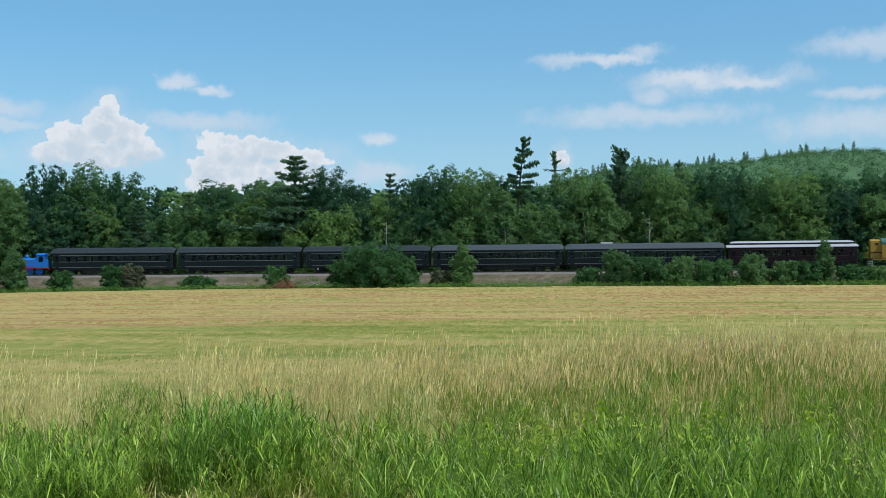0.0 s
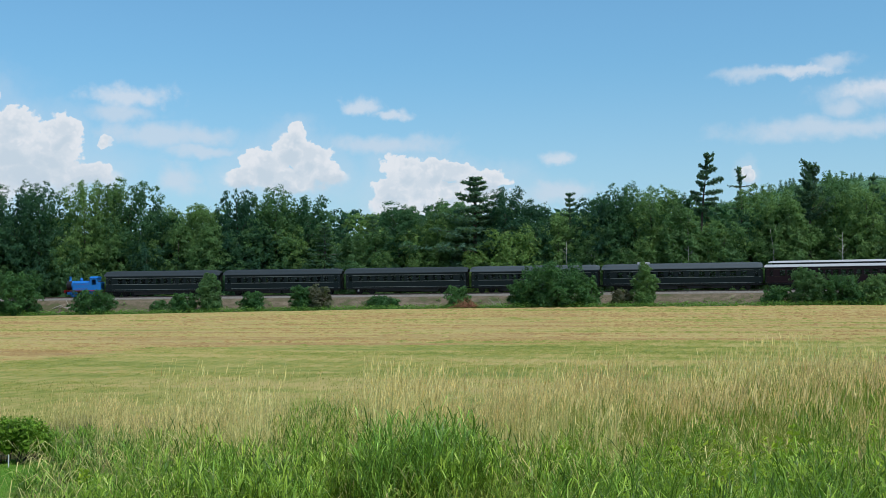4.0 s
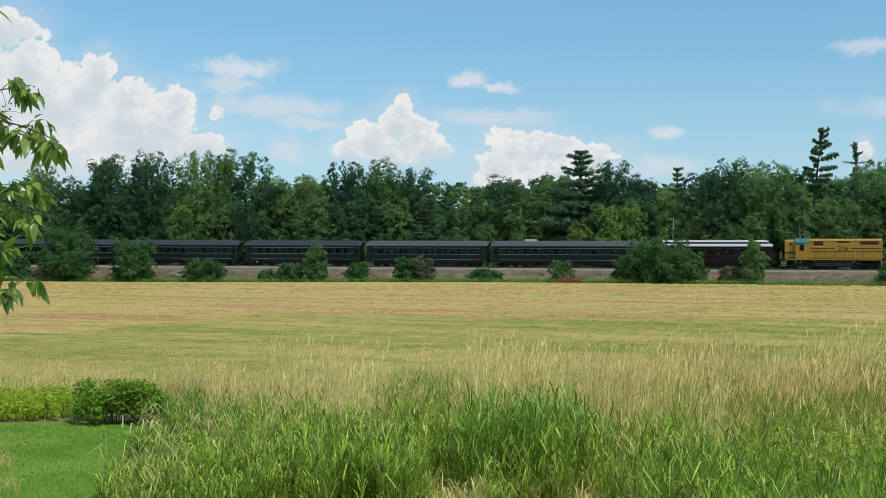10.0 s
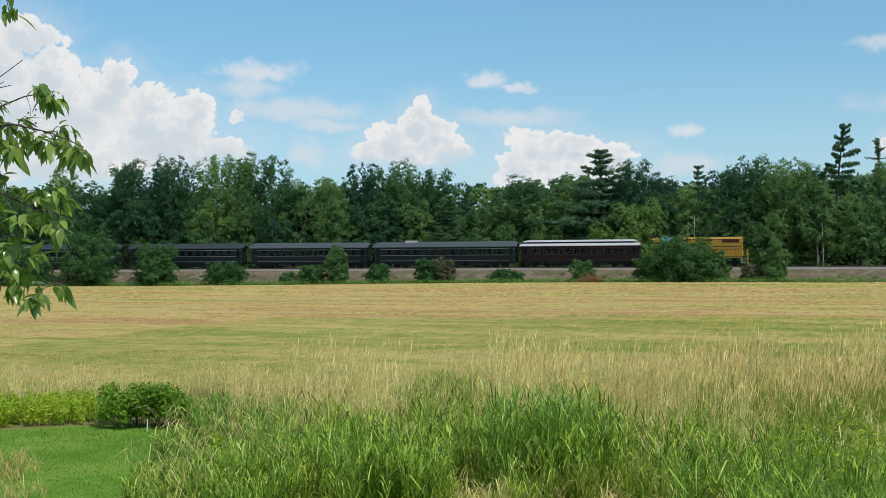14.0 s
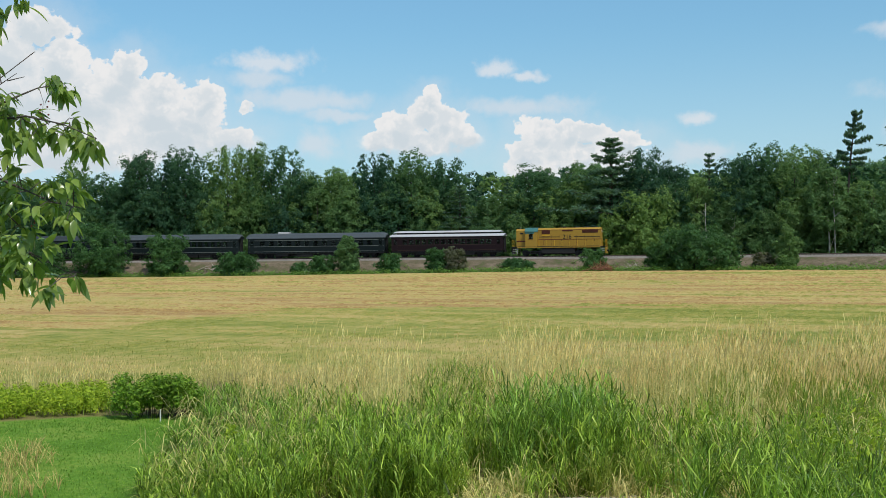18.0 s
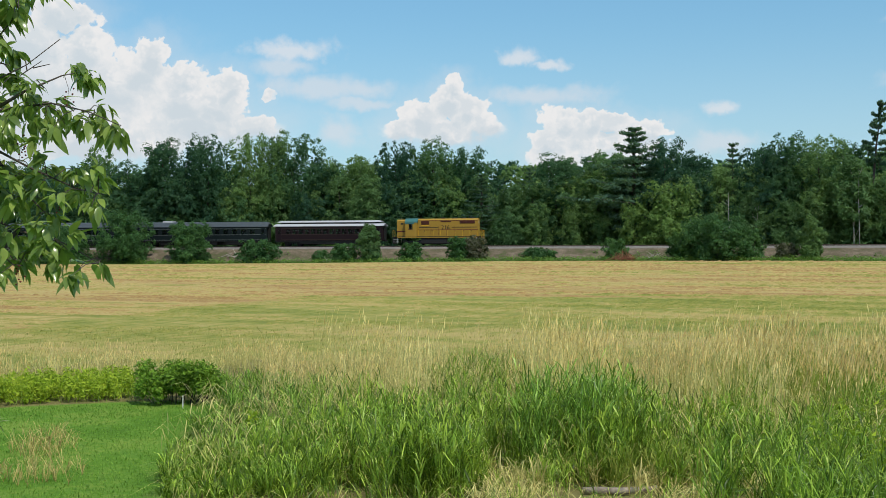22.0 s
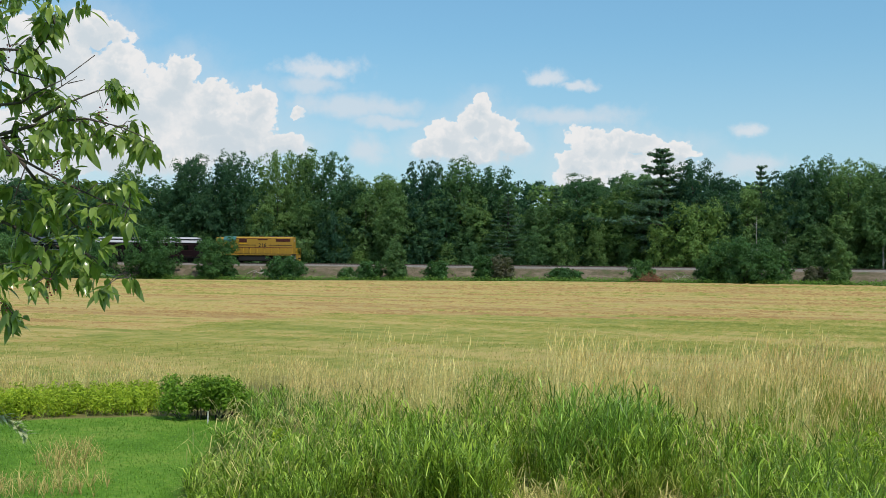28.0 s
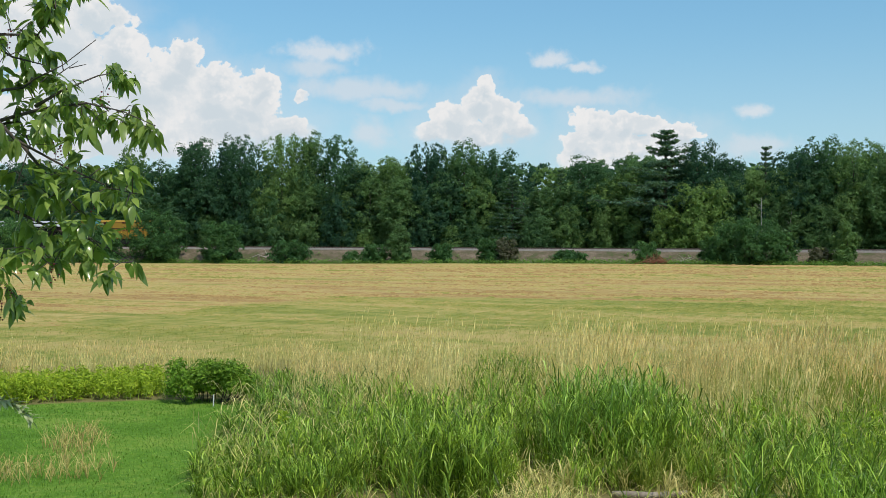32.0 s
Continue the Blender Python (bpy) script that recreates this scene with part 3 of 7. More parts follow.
# ---- mesh helpers ----
class Geo:
    """Collects verts and faces of one part."""

    def __init__(self):
        self.v, self.f = [], []

    def add(self, verts, faces):
        o = len(self.v)
        self.v.extend(verts)
        self.f.extend([tuple(i + o for i in f) for f in faces])
        return self

    def box(self, x0, x1, y0, y1, z0, z1, c=0.0):
        """A box; c cuts its four long edges along x."""
        if c:
            prof = [(y0 + c, z0), (y1 - c, z0), (y1, z0 + c), (y1, z1 - c), (y1 - c, z1), (y0 + c, z1), (y0, z1 - c), (y0, z0 + c)]
            return self.prism(prof, x0, x1)
        p = [(x, y, z) for x in (x0, x1) for y in (y0, y1) for z in (z0, z1)]
        return self.add(p, [(0, 1, 3, 2), (4, 6, 7, 5), (0, 4, 5, 1), (2, 3, 7, 6), (0, 2, 6, 4), (1, 5, 7, 3)])

    def prism(self, prof, x0, x1):
        n = len(prof)
        vs = [(x0, y, z) for y, z in prof] + [(x1, y, z) for y, z in prof]
        fs = [(i, (i + 1) % n, n + (i + 1) % n, n + i) for i in range(n)]
        return self.add(vs, [tuple(reversed(range(n)))] + fs + [tuple(range(n, 2 * n))])

    def tube(self, pts, radii, n=6, cap=True):
        """A round limb through points."""
        rings, o = [], len(self.v)
        for i, p in enumerate(pts):
            a = Vector(pts[max(0, i - 1)])
            c = Vector(pts[min(len(pts) - 1, i + 1)])
            d = (c - a).normalized()
            s = d.cross(Vector((0, 0, 1)) if abs(d.z) < 0.9 else Vector((1, 0, 0))).normalized()
            u = s.cross(d)
            for k in range(n):
                w = 2 * math.pi * k / n
                self.v.append(tuple(Vector(p) + radii[i] * (math.cos(w) * s + math.sin(w) * u)))
        for i in range(len(pts) - 1):
            for k in range(n):
                a, c = o + i * n + k, o + i * n + (k + 1) % n
                self.f.append((a, c, c + n, a + n))
        if cap:
            self.f.append(tuple(o + k for k in reversed(range(n))))
            self.f.append(tuple(o + (len(pts) - 1) * n + k for k in range(n)))
        return self

    def cyl(self, a, c, r, n=12):
        return self.tube([a, c], [r, r], n)

    def mesh(self, name, mat, flat=True):
        me = bpy.data.meshes.new(name)
        me.from_pydata(self.v, [], self.f)
        me.materials.append(mat)
        if not flat:
            me.polygons.foreach_set("use_smooth", [True] * len(me.polygons))
        me.update()
        return me


def part(name, geo, mat, parent=None, label="", smooth_faces=False):
    ob = new(name, geo.mesh(name, MAT[mat] if isinstance(mat, str) else mat, not smooth_faces))
    ob.parent = parent
    if label:
        ob["label"] = label
    return ob


def put(name, me, parent=None, at=(0, 0, 0), turn=0.0):
    ob = new(name, me)
    ob.parent = parent
    ob.matrix_basis = pose(*at, 0, 0, turn)
    return ob


def fast_mesh(name, verts, tris, mat):
    """A triangle mesh straight from arrays."""
    me = bpy.data.meshes.new(name)
    verts, tris = np.asarray(verts, np.float32), np.asarray(tris, np.int32)
    me.vertices.add(len(verts))
    me.vertices.foreach_set("co", verts.ravel())
    me.loops.add(tris.size)
    me.loops.foreach_set("vertex_index", tris.ravel())
    me.polygons.add(len(tris))
    me.polygons.foreach_set("loop_start", np.arange(0, tris.size, 3, dtype=np.int32))
    me.materials.append(MAT[mat])
    me.update(calc_edges=True)
    return me


# ---- the ground: one sheet to the horizon ----
def steps(*spans):
    out = []
    for a, c, n in spans:
        out += [a + (c - a) * i / n for i in range(n)]
    return out + [spans[-1][1]]


def lawn_edge(az, r):
    """1 on the mown lawn beside the reeds."""
    edge = -37.6 + 2.6 * smooth(11, 21, r) + 0.5 * math.sin(r * 1.7)
    return 1.0 if az < edge and r < 21.2 - 0.35 * (az + 46.7) * 0.12 else 0.0


def tall_edge(az):
    """How far out the uncut grass reaches."""
    return 28.0 + 1.5 * smooth(-36, -44, az) + 1.2 * math.sin(az * 0.9) + 0.7 * math.sin(az * 2.3)


def hay_share(az, r):
    """1 where the meadow is cut and the hay lies, 0 on the green strip before it."""
    hay_r = 62 - 20 * smooth(-28, -46, az) + 6 * smooth(-10, 12, az)
    return smooth(hay_r - 7, hay_r + 7, r)


def build_ground():
    xs = steps((-3200, -700, 8), (-700, -190, 14), (-190, -60, 52), (-60, 20, 64), (20, 110, 36), (110, 700, 14), (700, 3200, 8))
    ds = steps((-420, -205, 8), (-205, -150, 55), (-150, -16, 45), (-16, 10, 52), (10, 60, 12), (60, 700, 14), (700, 3600, 10))
    verts, masks = [], {k: [] for k in ("hay", "tall", "lawn", "verge", "bank", "wood")}
    for x in xs:
        ty = track(x)
        for d in ds:
            y = d + ty
            verts.append((x, y, land(x, y)))
            r, az = math.hypot(x, y), math.degrees(math.atan2(x, y))
            masks["hay"].append(hay_share(az, r) if y > 0 else 0.0)
            te = tall_edge(az)
            masks["tall"].append(1 - smooth(te - 3, te + 2, r))
            edge = -37.6 + 2.6 * smooth(11, 21, r) + 0.5 * math.sin(r * 1.7)
            side = smooth(1.0, -1.0, math.radians(az - edge) * r) * smooth(22.0, 20.6, r)
            masks["lawn"].append(max(side, smooth(10.0, 8.6, r)) if y > 0 else 1.0)
            masks["verge"].append(smooth(-15.0, -13.0, d) * (1 - smooth(-11.0, -9.2, d)))
            masks["bank"].append(smooth(-11.0, -9.2, d) * (1 - smooth(5, 7, d)))
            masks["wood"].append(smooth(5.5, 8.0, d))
    n = len(ds)
    faces = [(i * n + j, (i + 1) * n + j, (i + 1) * n + j + 1, i * n + j + 1) for i in range(len(xs) - 1) for j in range(n - 1)]
    me = bpy.data.meshes.new("ground")
    me.from_pydata(verts, [], faces)
    me.polygons.foreach_set("use_smooth", [True] * len(me.polygons))
    for key, values in masks.items():
        me.attributes.new(key, "FLOAT", "POINT").data.foreach_set("value", values)
    me.materials.append(MAT["ground"])
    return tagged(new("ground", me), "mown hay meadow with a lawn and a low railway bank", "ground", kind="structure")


build_ground()


def swept(name, prof, x0, x1, step, mat, lift=0.0):
    """A profile of (across, height) swept along the railway."""
    g = Geo()
    n, xs = len(prof), steps((x0, x1, int((x1 - x0) / step)))
    for x in xs:
        s = math.radians(heading(x))
        for d, z in prof:
            g.v.append((x - d * math.sin(s), track(x) + d * math.cos(s), z + lift))
    for i in range(len(xs) - 1):
        for k in range(n - 1):
            a = i * n + k
            g.f.append((a, a + n, a + n + 1, a + 1))
    return new(name, g.mesh(name, MAT[mat]))


bed = swept("ballast_bed", [(-4.2, 1.75), (-3.1, 2.0), (-2.0, 2.27), (-1.6, 2.29), (1.6, 2.29), (2.0, 2.27), (3.6, 1.8)], -330, 260, 2.5, "ballast")
tagged(bed, "grey crushed stone railway ballast", "ballast", kind="structure")
line = tagged(new("railway_track"), "single railway track with rusty rails on wooden sleepers", "railway track", kind="structure")
for side in (-0.75, 0.75):
    rail = swept("rail", [(side - 0.035, RAIL - 0.15), (side - 0.035, RAIL), (side + 0.035, RAIL), (side + 0.035, RAIL - 0.15)], -330, 260, 2.5, "rail")
    rail.parent = line
ties = Geo()
rng = random.Random(4)
x = -240.0
while x < 110:
    s = math.radians(heading(x))
    c0 = (x, track(x))
    for a, e in (((-0.11, -1.3), (0.11, 1.3)),):
        q = []
        for z in (2.2, 2.36):
            for u, w in ((-0.11, -1.3), (0.11, -1.3), (0.11, 1.3), (-0.11, 1.3)):
                q.append((c0[0] + u * math.cos(s) - w * math.sin(s), c0[1] + u * math.sin(s) + w * math.cos(s), z))
        ties.add(q, [(4, 5, 6, 7), (0, 1, 5, 4), (1, 2, 6, 5), (2, 3, 7, 6), (3, 0, 4, 7)])
    x += 0.56 + rng.uniform(-0.03, 0.03)
tagged(part("sleepers", ties, "tie", line, "weathered wooden sleepers"), kind="stuff")


# ---- foliage ----
def leaf_cloud(lobes, count, size, seed, up=0.35, shell=0.3, long=1.5, single=False, rough=0.5):
    """Small diamond-shaped leaf sprays over rounded lobes (cx, cy, cz, rx, ry, rz); arrays of verts and triangles."""
    rg = np.random.default_rng(seed)
    lobes = np.array(lobes, float)
    area = (lobes[:, 3] * lobes[:, 5]) ** 0.9
    pick = rg.choice(len(lobes), count, p=area / area.sum())
    n = rg.normal(size=(count, 3))
    n /= np.linalg.norm(n, axis=1)[:, None]
    rad = shell + (1.06 - shell) * rg.random(count) ** 0.6
    p = lobes[pick, :3] + n * lobes[pick, 3:] * rad[:, None]
    p = p + rg.normal(scale=0.3 * size, size=(count, 3)) * np.array([1, 1, 1.6])
    face = n * 0.8 + np.array([0, 0, up + 0.2]) + rg.normal(scale=rough, size=(count, 3))
    face /= np.linalg.norm(face, axis=1)[:, None]
    a = np.cross(face, rg.normal(size=(count, 3)))
    a /= np.linalg.norm(a, axis=1)[:, None] + 1e-9
    c = np.cross(face, a)
    s = size * rg.uniform(0.55, 1.3, count)[:, None]
    bend = face * s * 0.25
    if single:
        v = np.stack([p - a * s * long * 0.5, p + c * s * 0.55, p + a * s * long * 0.5 - c * s * 0.25], 1).reshape(-1, 3)
        return v, np.arange(count * 3).reshape(-1, 3)
    v = np.stack([p - a * s * long * 0.5 - bend, p + c * s * 0.5, p + a * s * long * 0.5 - bend, p - c * s * 0.5], 1).reshape(-1, 3)
    k = np.arange(count)[:, None] * 4
    tri = np.concatenate([k + [0, 1, 2], k + [0, 2, 3]], 0)
    return v, tri


def tufted_crown(lobes, count, size, seed, pad=0.6, each=20, middle=(0.0, 0.0, 0.0), low=0.0):
    """Sprays of leaves in many small domed tufts over rounded lobes, open beneath; arrays of verts and triangles."""
    rg = np.random.default_rng(seed)
    lobes = np.array(lobes, float)
    pads = max(8, count // each)
    area = (lobes[:, 3] * lobes[:, 5]) ** 0.9
    up = np.array([0, 0, 1.0])

    def unit(a):
        return a / (np.linalg.norm(a, axis=1)[:, None] + 1e-9)

    pick = rg.choice(len(lobes), pads * 3, p=area / area.sum())
    n = unit(rg.normal(size=(pads * 3, 3)))
    c = lobes[pick, :3] + n * lobes[pick, 3:] * rg.uniform(0.72, 1.04, pads * 3)[:, None]
    away = c - np.array(middle)
    away[:, 2] = 0
    away = unit(away)
    keep = rg.random(pads * 3) < 0.12 + 0.9 * np.clip((n * (away + 0.75 * up)).sum(1) + 0.15, 0, 1)
    n, c, away = n[keep][:pads], c[keep][:pads], away[keep][:pads]
    axis = unit(n * 0.5 + up * 0.75 + away * 0.45 + rg.normal(scale=0.2, size=n.shape))
    rad = pad * rg.uniform(0.55, 1.35, len(c))
    k = np.repeat(np.arange(len(c)), each)
    m = rg.normal(size=(len(k), 3))
    m = unit(m)
    side = (m * axis[k]).sum(1)
    m = unit(m + axis[k] * np.where(side < 0.0, -1.8 * side, 0.3)[:, None])
    p = c[k] + m * (rad[k] * rg.uniform(0.35, 1.08, len(k)))[:, None] * np.array([1.0, 1.0, 0.9])
    p[:, 2] = np.maximum(p[:, 2], low)
    face = unit(m * 0.75 + axis[k] * 0.4 + rg.normal(scale=0.45, size=m.shape))
    a = unit(np.cross(face, rg.normal(size=m.shape)))
    b2 = np.cross(face, a)
    sz = size * rg.uniform(0.6, 1.35, len(k))[:, None]
    v = np.stack([p - a * sz * 0.75, p + b2 * sz * 0.55, p + a * sz * 0.75 - b2 * sz * 0.25], 1).reshape(-1, 3)
    # larger sprays in the shade within, which close the crown
    v2, _ = leaf_cloud(lobes, count // 5, size * 2.1, seed + 1, single=True, shell=0.25, rough=0.5)
    v = np.concatenate([v, (v2 - np.array(middle)) * np.array([0.9, 0.9, 0.97]) + np.array(middle)])
    return v, np.arange(len(v)).reshape(-1, 3)


def broad_lobes(h, w, base, seed, n=26, top=0.6, small=1.0, fill=0.32):
    """Lobes of a broad crown from base to h, w wide; the upper ones stand up like shoots."""
    rg = random.Random(seed)
    out = []
    for i in range(n):
        u = (i + 0.5) / n
        z = base + (h - base) * (0.03 + 0.93 * u)
        prof = math.sin(math.pi * min(1.0, 0.22 + 0.7 * u)) ** top
        a = i * 2.39996 + rg.uniform(-0.5, 0.5)
        rr = w * 0.5 * prof * math.sqrt(rg.uniform(0.2, 1.0))
        s = (0.15 * w + 0.03 * h) * rg.uniform(0.4, 1.15) * (1.05 - 0.5 * u) * small
        tall = rg.uniform(0.55, 0.95) if u < 0.8 else rg.uniform(1.0, 1.9)
        out.append((rr * math.cos(a), rr * math.sin(a), min(z, h - s * tall * 0.8), s, s, s * tall))
    # the inner mass that closes the gaps
    for k in range(7):
        u = (k + 0.6) / 7.6
        q = w * fill * rg.uniform(0.75, 1.1) * math.sin(math.pi * min(1.0, 0.22 + 0.7 * u)) ** top
        out.append((rg.uniform(-0.1, 0.1) * w, rg.uniform(-0.1, 0.1) * w, base + (h - base) * u * 0.92, q, q, max(q * 0.6, (h - base) * 0.1)))
    return out


def trunk_geo(h, r, seed, lobes, reach=0.85):
    rg = random.Random(seed)
    g = Geo()
    pts = [(0, 0, -0.3)] + [(rg.uniform(-1, 1) * 0.02 * h * k, rg.uniform(-1, 1) * 0.02 * h * k, h * reach * k) for k in (0.25, 0.5, 0.75, 1.0)]
    g.tube(pts, [r * 1.25, r, r * 0.75, r * 0.5, r * 0.15], 7)
    limbs = Geo()
    for cx, cy, cz, *_ in lobes[::10]:
        z0 = max(h * 0.12, cz - 0.22 * h)
        limbs.tube([(0, 0, z0), (cx * 0.5, cy * 0.5, (z0 + cz) * 0.5 + 0.02 * h), (cx, cy, cz)], [r * 0.4, r * 0.25, r * 0.06], 5)
    return g, limbs


def broadleaf_tree(name, h, w, base, seed, count, size, mat, barkm="bark", n=52, top=0.6, small=0.98):
    ob = new(name)
    lobes = broad_lobes(h, w, base, seed, n, top, small)
    g, limbs = trunk_geo(h, (0.007 if barkm == "birch" else 0.011) * h + 0.02, seed, lobes)
    part("trunk", g, barkm, ob, smooth_faces=True)
    tagged(part("branchwork", limbs, barkm, ob, smooth_faces=True), kind="stuff")
    v, tr = tufted_crown(lobes, int(count * 1.65), size * 0.7, seed, 1.05 * size + 0.3, 24)
    crown = new("crown", fast_mesh("crown", v, tr, mat))
    crown.parent = ob
    return ob


def pine_tree(name, h, w, base, seed, tufts=26, sparse=0.0, whorls=13, lean=0.0, spire=1.0, thick=0.4, sweep=0.0):
    """White pine or spruce: whorls of level boughs with needle tufts, uneven."""
    rg = random.Random(seed)
    ob = new(name)
    g, boughs, lobes = Geo(), Geo(), []
    def axis(z):
        return lean * (z / h) ** 2 * h * 0.12
    g.tube([(axis(z), 0, z - 0.3) for z in (0, h * 0.35, h * 0.7, h * 0.98)], [0.02 * h, 0.015 * h, 0.009 * h, 0.002 * h], 7)
    for i in range(whorls):
        u = (i + 0.3) / whorls
        z = base + (h - base) * min(0.98, u + rg.uniform(-0.2, 0.2) / whorls)
        reach = w * 0.5 * ((1 - u) ** (0.75 * spire) * 0.95 + 0.06) * rg.uniform(0.7, 1.15)
        for k in range(6):
            if rg.random() < sparse:
                continue
            a = k * math.pi / 3 + i * 1.1 + rg.uniform(-0.4, 0.4)
            q = reach * rg.choice((0.25, 0.5, 0.75, 1.0, 1.3)) * rg.uniform(0.8, 1.15) * (1 + 0.45 * lean * math.cos(a))
            rise = rg.uniform(0.0, 0.16) + 0.4 * u ** 3 + sweep * rg.uniform(0.5, 1.2)
            tip = (axis(z) + q * math.cos(a), q * math.sin(a), z + q * rise)
            boughs.tube([(axis(z), 0, z), tip], [0.004 * h, 0.001 * h], 4)
            for s in (0.25, 0.45, 0.65, 0.85, 1.0):
                fan = q * (0.10 + 0.2 * s * (1.35 - s) * 2)
                for e in ((-1, 0, 1) if w > 7 and s > 0.3 else (0,)):
                    rr = 0.05 * w * (0.55 + 0.5 * (1 - u)) * rg.uniform(0.6, 1.25) * (1.0 if e == 0 else 0.8)
                    ox, oy = -math.sin(a) * fan * e * rg.uniform(0.6, 1.2), math.cos(a) * fan * e * rg.uniform(0.6, 1.2)
                    lobes.append((axis(z) + (tip[0] - axis(z)) * s + ox, tip[1] * s + oy, z + (tip[2] - z) * s * s + 0.1, rr, rr, rr * thick))
    for z in (0.9, 0.94, 0.975):
        lobes.append((axis(h * z), 0, h * z, 0.014 * h, 0.014 * h, 0.03 * h))
    part("trunk", g, "bark", ob, smooth_faces=True)
    tagged(part("branchwork", boughs, "bark", ob, smooth_faces=True), kind="stuff")
    v, tr = leaf_cloud(lobes, int(len(lobes) * tufts * 0.42), 0.19 * h / 22, seed, up=0.3, shell=0.1, long=3.2)
    crown = new("crown", fast_mesh("crown", v, tr, "needle"))
    crown.parent = ob
    return ob


def plant_tree(proto, x, y, size_h, size_w, turn, label, category="tree", group="trees behind the railway"):
    """A copy of a tree, scaled to a height and a width."""
    ob = copy_thing(proto, pose(x, y, land(x, y) - 0.1, 0, 0, turn))
    ob.scale = (size_w, size_w, size_h)
    return tagged(ob, label, category, group)


FAR_AWAY = []
PROTO = {}
for i, (h, w, base, count, mat) in enumerate([(20, 12.5, 2.0, 9400, "leaf_wood"), (20, 11.0, 3.0, 8600, "leaf_wood"), (20, 13.5, 1.5, 10000, "leaf_wood"), (20, 10.0, 1.5, 8200, "leaf_wood")]):
    PROTO["tall", i] = (broadleaf_tree("deciduous_tree", h, w, base, 31 + i, count, 0.38, mat, top=(0.42, 0.5, 0.38, 0.65)[i]), h, w)
for i, (h, w, base, count, mat) in enumerate([(10, 9.0, 0.6, 4200, "leaf_wood"), (10, 7.0, 0.4, 3600, "leaf_light"), (10, 8.0, 0.5, 3800, "leaf_wood")]):
    PROTO["low", i] = (broadleaf_tree("young_tree", h, w, base, 51 + i, int(count * 1.0), 0.36, mat, n=44, top=0.5), h, w)
PROTO["round", 0] = (broadleaf_tree("round_tree", 10, 9.6, 0.5, 57, 5200, 0.36, "leaf_pale", n=60, top=0.4), 10, 9.6)
PROTO["back", 0] = (broadleaf_tree("deciduous_tree", 20, 10, 2.0, 88, 1350, 0.9, "leaf_wood"), 20, 10)
PROTO["back", 1] = (broadleaf_tree("deciduous_tree", 20, 9, 2.0, 89, 1350, 0.9, "leaf_wood", top=0.8), 20, 9)
PROTO["back", 2] = (broadleaf_tree("deciduous_tree", 16, 9, 1.0, 90, 3000, 0.5, "leaf_wood"), 16, 9)
PROTO["back", 3] = (broadleaf_tree("deciduous_tree", 16, 8, 1.0, 91, 3000, 0.5, "leaf_light", top=0.8), 16, 8)
PROTO["pine", 0] = (pine_tree("pine_tree", 24, 15.0, 4.0, 7, 34, 0.22, 19, thick=0.55, spire=0.95), 24, 13.0)
PROTO["cone", 0] = (pine_tree("spruce_tree", 20, 8.0, 2.0, 9, 13, 0.05, 19, spire=1.0, thick=0.6), 20, 7.0)
PROTO["scrag", 0] = (pine_tree("tall_pine_tree", 27, 8.5, 16.0, 12, 44, 0.42, 11, lean=0.9, spire=0.45, thick=0.4), 27, 7.5)
PROTO["swept", 0] = (pine_tree("tall_pine_tree", 27, 9.5, 16.0, 18, 32, 0.12, 13, lean=0.2, spire=0.4, thick=0.5, sweep=0.6), 27, 7.5)
PROTO["thin", 0] = (pine_tree("thin_dead_pine_tree", 25, 4.5, 17.0, 21, 14, 0.5, 6, lean=-0.2, spire=0.3), 25, 4.5)
PROTO["birch", 0] = (broadleaf_tree("birch_tree", 17, 6.5, 5.0, 77, 3600, 0.5, "leaf_light", "birch", 44, 0.8), 17, 6.5)

# the wood's skyline, tree by tree: place along the railway, height
SKYLINE = [(-179.5, 18.8), (-173.1, 18.3), (-166.1, 17.1), (-158.4, 20.9), (-152.3, 18.6), (-146.2, 22.9), (-141.7, 22.3), (-137.1, 23.4), (-128.6, 24.0), (-123.5, 23.9),
           (-119.8, 23.2), (-113.8, 18.4), (-109.9, 19.0), (-106.4, 18.7), (-99.7, 21.7), (-92.1, 21.6), (-85.6, 20.4), (-68.0, 18.5), (-62.1, 17.7), (-58.9, 18.3),
           (-47.4, 21.3), (-41.7, 18.4), (-30.7, 18.8), (-25.8, 20.7), (-20.0, 20.7), (-14.7, 19.3), (1.2, 20.1), (12.7, 21.4), (17.9, 19.7), (24.0, 19.8), (28.1, 20.0),
           (33.1, 18.4), (39.1, 19.3), (44.0, 19.1), (48.9, 17.0), (53.7, 18.9), (60, 19.5), (66, 18.5), (73, 20)]
LEAFY_LABEL = "tall deciduous tree with a dense dark green crown"
rng = random.Random(11)
for i, (x, h) in enumerate(SKYLINE):
    proto, ph, pw = PROTO["tall", i * 7 % 4]
    d = 17.5 + rng.uniform(-2.5, 4.5)
    k = (d - 20) / 195
    plant_tree(proto, x * (1 + k), track(x) + d, (h * (1 + k) + 0.3) / ph, rng.uniform(0.82, 1.08), rng.uniform(0, 360), LEAFY_LABEL)
